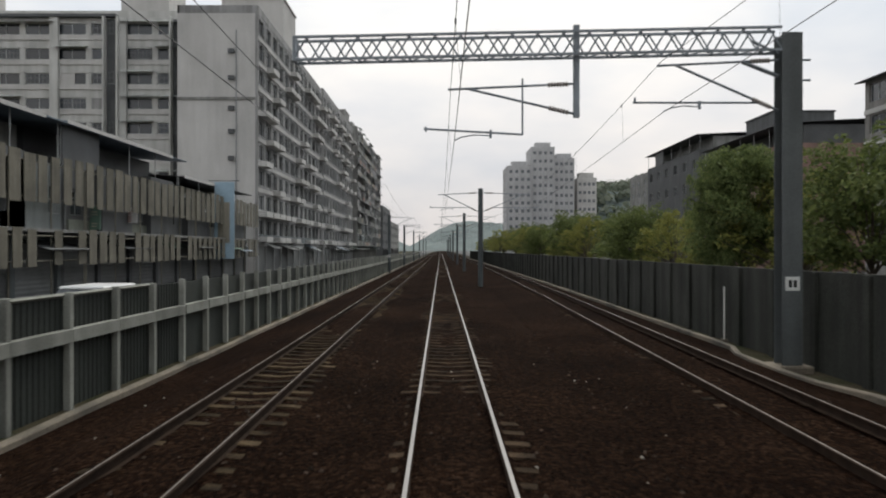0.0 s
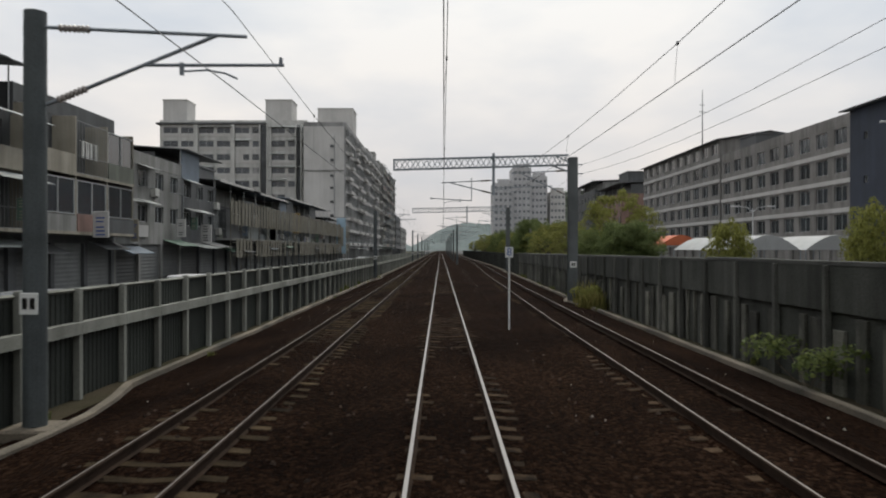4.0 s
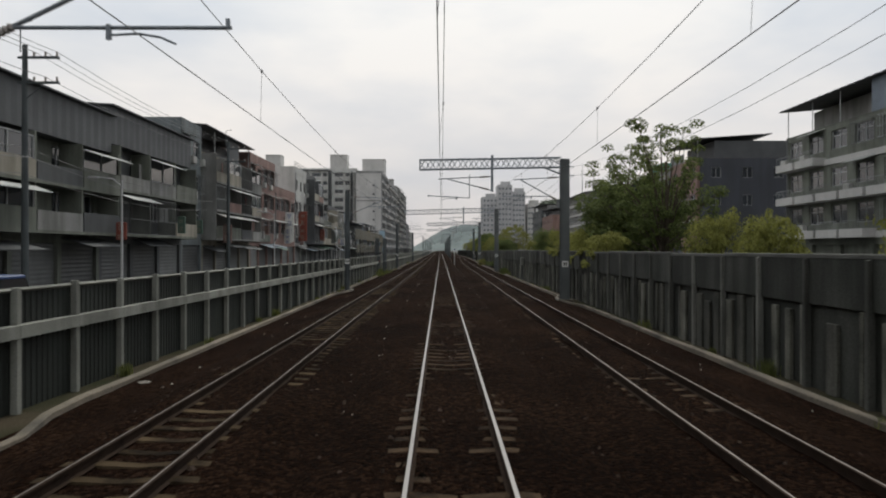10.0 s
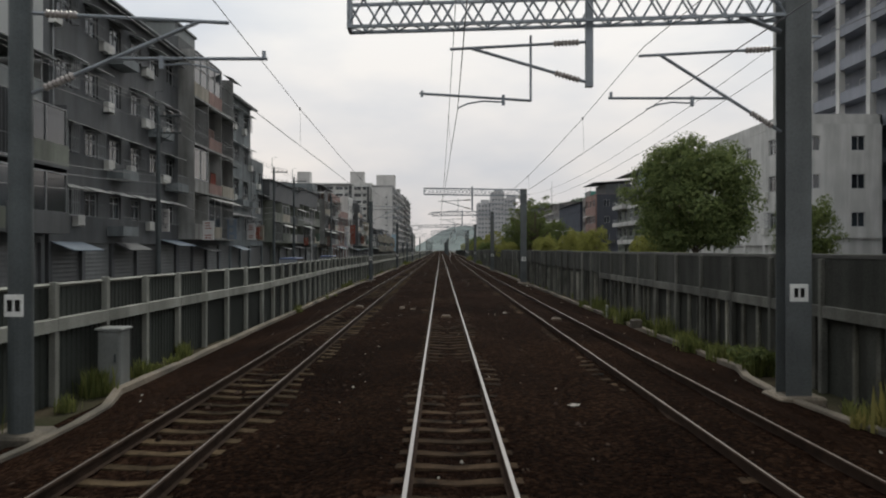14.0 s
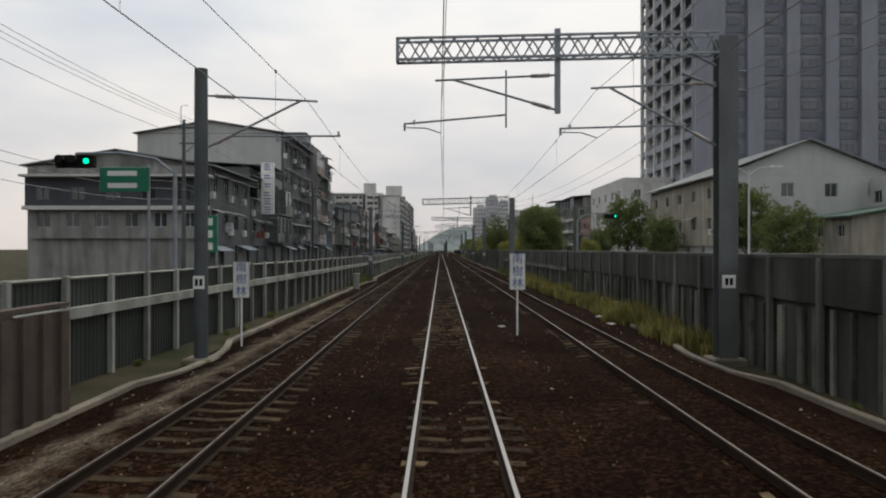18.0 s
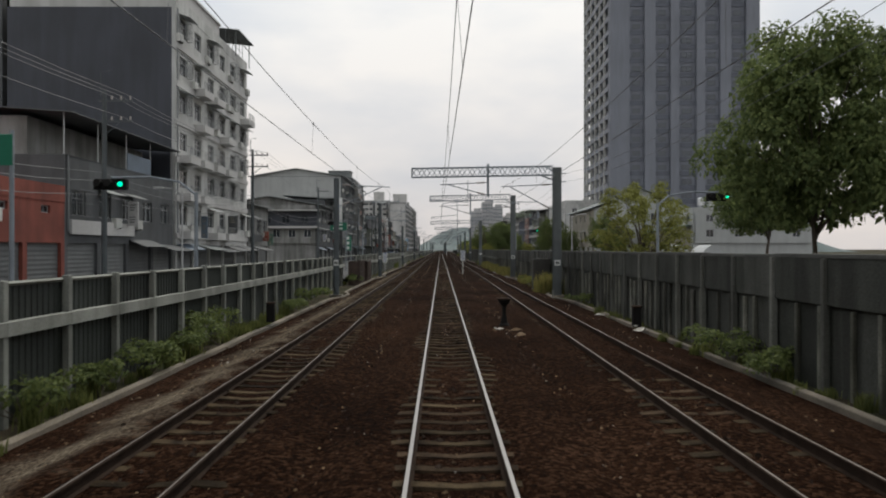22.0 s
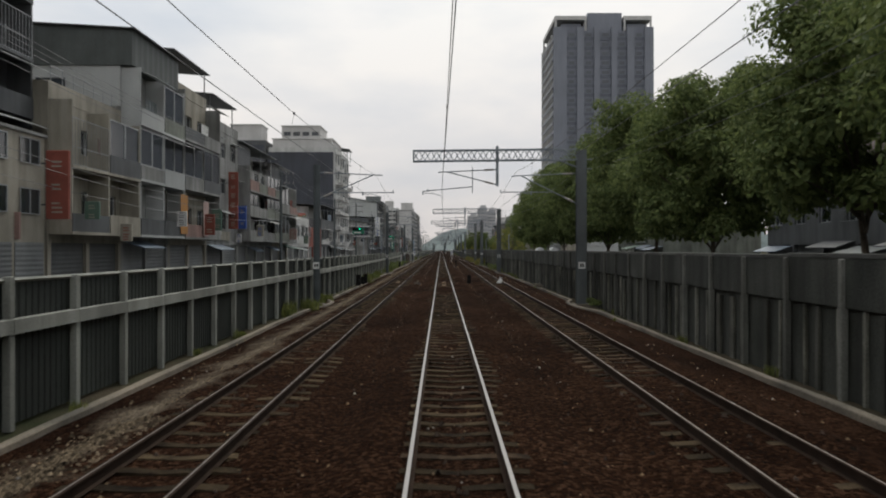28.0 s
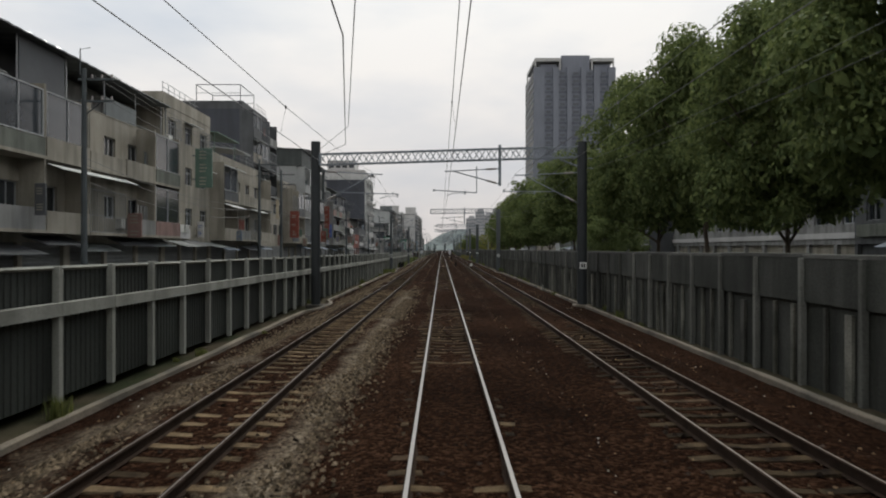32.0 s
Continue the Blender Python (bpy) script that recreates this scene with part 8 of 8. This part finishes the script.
mb.f.append(tuple(range((len(prof) - 1) * 12, len(prof) * 12)))
part("stand", mb, BLACK, st_)
part("lid", MB().cbox(-0.25, -0.22, 0.95, 0.25, 0.22, 1.0, 0.02), RAIL_RUST, st_)
for x, y in ((2.0, -377.2), (-6.3, -376.0), (-6.6, -322.0), (6.7, -323.8)):
    ob = thing("cable_post", (x, y, -0.27), "short black cable post standing in the ballast", "post", "cable posts")
    part("shaft", MB().cbox(-0.15, -0.12, 0, 0.15, 0.12, 0.68, 0.03), BLACK, ob)
    part("cap", MB().cbox(-0.17, -0.14, 0.68, 0.17, 0.14, 0.74, 0.02), RAIL_RUST, ob)

BROWN = mat("balise_brown", (0.1, 0.07, 0.045), 0.8, 0.3, 2, 20, 0.1)
TAN = mat("balise_tan", (0.2, 0.135, 0.078), 0.7, 0.3, 2, 20, 0.1)


def balise(x, y):
    ob = thing("track_box", (x, y, -0.17), "%s weathered signalling box fixed between the rails" % ("tan" if y < -250 else "brown"), "track box", "signalling boxes in the track")
    part("body", MB().cbox(-0.16, -0.2, 0, 0.16, 0.2, 0.1, 0.03), TAN if y < -250 else BROWN, ob)
    part("plate", MB().cbox(-0.24, -0.07, -0.02, 0.24, 0.07, 0.015, 0.01), BROWN, ob)


for x, y in ((0, -382.8), (0, -206.3), (-3.58, -378.0), (4.05, -207.5), (0, -378.6), (-3.85, -201.5)):
    balise(x, y)


def block(x, y, w, d, h, material, label, name="concrete_block"):
    ob = thing(name, (x, y, -0.27), label, "block", "blocks lying on the ballast")
    rs = random.Random(int(x * 10 + y))
    bm_ = MB().cbox(-w / 2, -d / 2, 0, w / 2, d / 2, h, min(w, d, h) * 0.2)
    bm_.v = [(a + rs.uniform(-0.02, 0.02), b + rs.uniform(-0.02, 0.02), c) for a, b, c in bm_.v]
    o = part("stone", bm_, material, ob)
    o.rotation_euler = (0, 0, rs.uniform(-0.5, 0.5))
    return ob


for x, y, w, d, h in [(-2.05, -379.0, 0.42, 0.35, 0.16), (-1.95, -201.3, 0.2, 0.2, 0.14), (-1.4, -202.0, 0.3, 0.22, 0.1), (-2.1, -375.5, 0.16, 0.16, 0.2), (5.0, -212, 0.5, 0.3, 0.1), (6.6, -209, 0.4, 0.3, 0.3), (7.0, -379.5, 0.8, 0.4, 0.12), (6.9, -382.2, 0.5, 0.3, 0.14)]:
    block(x, y, w, d, h, KERB, "pale broken concrete block lying on the trackbed")

# scraps of paper, card and plastic
SCRAP = [mat("scrap_white", (0.3, 0.28, 0.24), 0.6, 0.2, 4, 30, 0.2), mat("scrap_card", (0.15, 0.09, 0.042), 0.85, 0.3, 4, 30, 0.2)]


def scrap(x, y, s, m_, label, seed):
    ob = thing("litter", (x, y, -0.24), label, "litter", "litter on the ballast")
    rs = random.Random(seed)
    mb = MB()
    n = 4
    for j in range(n + 1):
        for i in range(n + 1):
            mb.v.append(((i / n - 0.5) * s * 1.1 + rs.uniform(-0.12, 0.12) * s, (j / n - 0.5) * s * 0.8 + rs.uniform(-0.12, 0.12) * s, 0.01 + rs.uniform(0, s * 0.3) * (1 if 0 < i < n and 0 < j < n else 0.3)))
    for j in range(n):
        for i in range(n):
            mb.f.append((j * (n + 1) + i, j * (n + 1) + i + 1, (j + 1) * (n + 1) + i + 1, (j + 1) * (n + 1) + i))
    o = part("crumpled_sheet", mb, m_, ob)
    o.rotation_euler = (0, 0, rs.uniform(0, 6.28))


for k, (x, y, s, c) in enumerate([(1.75, -325.0, 0.3, 0), (1.55, -325.6, 0.3, 1), (2.3, -325.4, 0.42, 1), (1.35, -325.2, 0.14, 0), (2.35, -326.8, 0.45, 1), (1.9, -266.8, 0.28, 0), (1.1, -255, 0.3, 0), (0.95, -297.5, 0.14, 0),
                                  (2.5, -204, 0.3, 0), (-2.0, -118, 0.15, 0), (2.3, -139, 0.12, 0), (6.6, -324, 0.25, 0), (2.1, -222, 0.2, 0), (3.5, -231, 0.18, 0), (-4.9, -332, 0.3, 1), (1.5, -110, 0.16, 0), (4.5, -183, 0.2, 1), (5.9, -266, 0.3, 0), (6.1, -263, 0.25, 0), (-0.9, -328, 0.25, 1), (-4.6, -205, 0.3, 1), (6.3, -319.7, 0.32, 0), (6.4, -325.4, 0.4, 0), (-6.2, -160.5, 0.2, 0), (6.0, -181.5, 0.3, 0), (3.2, -120.0, 0.3, 0)]):
    scrap(x, y, s, SCRAP[c], "%s lying on the ballast" % ("crumpled white plastic scrap", "torn piece of brown cardboard")[c], k)

# canopies of a market beyond the wall
TENT_O = mat("tent_orange", (0.6, 0.16, 0.07), 0.7, 0.15, 1, 10, 0.05)
TENT_W = mat("tent_white", (0.42, 0.43, 0.43), 0.6, 0.15, 1, 10, 0.05)


def tent(x, y, w, d, z, m_, label):
    ob = thing("canopy", (x, y, 0), label, "canopy", "canopies beyond the wall")
    mb = MB()
    n = 10
    for v in (0, d):
        mb.v += [(-w / 2 + w * k / n, v, z + 1.1 * math.sin(math.pi * k / n)) for k in range(n + 1)]
    mb.f += [(k, k + 1, k + n + 2, k + n + 1) for k in range(n)] + [tuple(range(n + 1)), tuple(range(n + 1, 2 * n + 2))]
    part("cover", mb, m_, ob)
    for a in (-w / 2, w / 2):
        for v in (0, d):
            part("leg", MB().tube([(a, v, -0.1), (a, v, z)], 0.04, 6), STEEL, ob)


tent(26, 4, 4.5, 5, 2.9, TENT_O, "bright orange fabric canopy on thin legs")
for x, y in ((24, -14), (29, -14), (24, -22), (29, -22)):
    tent(x, y, 4.6, 7, 2.4, TENT_W, "white arched fabric canopy on thin legs")
for x in (19.5, 22.2):
    tent(x, -289, 2.3, 3, 1.7, TENT_W, "small white peaked canopy on thin legs")

# flowering shrubs on a low roof
RED_FL = leaf_mat("red_blossom", (0.35, 0.03, 0.02), (0.6, 0.1, 0.05))
for k, (u, s) in enumerate(((-334, 0.8), (-330, 0.9), (-326.5, 0.8), (-324, 0.7))):
    rs = np.random.RandomState(200 + k)
    ob = thing("flower_tub", (-21.6, u, 6.2), "tub of red flowering shrub on a roof edge", "plant", "flower tubs")
    part("tub", MB().cbox(-0.3, -0.5, 0, 0.3, 0.5, 0.4, 0.04), CONC_D, ob)
    cs = [(rs.normal() * 0.3, rs.normal() * 0.6, 0.9 + 0.5 * rs.rand()) for q in range(6)]
    part("foliage", leaves(rs, cs, [0.4 * s] * 6, 500, 0.07), LEAF_MID, ob)
    part("blossom", leaves(rs, [(a, b, c + 0.25) for a, b, c in cs], [0.35 * s] * 6, 380, 0.06), RED_FL, ob, "bright red blossom")

# wire that crosses over to the side mast at the overlap
ow = thing("overlap_wire", (0, 0, 0), "pair of wires slanting across to a side mast", "wire", "overhead wires")
part("strand", MB().tube([(-6.5, -454.3, 7.3), (-3.9, -464, 6.5), (-1.6, -482, 5.5), (-0.4, -512, 5.35)], 0.011, 5), WIRE, ow)
part("strand", MB().tube([(-6.5, -454.3, 7.6), (-3.8, -464, 7.2), (-1.4, -482, 6.5), (-0.3, -512, 6.45)], 0.011, 5), WIRE, ow)

# a white carrier bag caught against the rail
bag = thing("plastic_bag", (4.3, -378.3, -0.2), "bright crumpled white plastic bag lying by the rail", "bag")
rs = random.Random(31)
mb = MB()
for r, z in ((0.12, 0.0), (0.2, 0.08), (0.17, 0.18), (0.12, 0.28), (0.06, 0.38), (0.09, 0.46)):
    mb.v += [((r + rs.uniform(-0.04, 0.05)) * math.cos(2 * math.pi * k / 11) + z * 0.25, (r + rs.uniform(-0.04, 0.05)) * math.sin(2 * math.pi * k / 11), max(0.0, z + rs.uniform(-0.03, 0.03))) for k in range(11)]
for i in range(5):
    mb.f += [(i * 11 + k, i * 11 + (k + 1) % 11, i * 11 + 11 + (k + 1) % 11, i * 11 + 11 + k) for k in range(11)]
mb.f += [tuple(range(11))[::-1], tuple(range(55, 66))]
part("film", mb, mat("bag_white", (0.75, 0.75, 0.74), 0.45, 0.1, 4, 30, 0.2), bag)
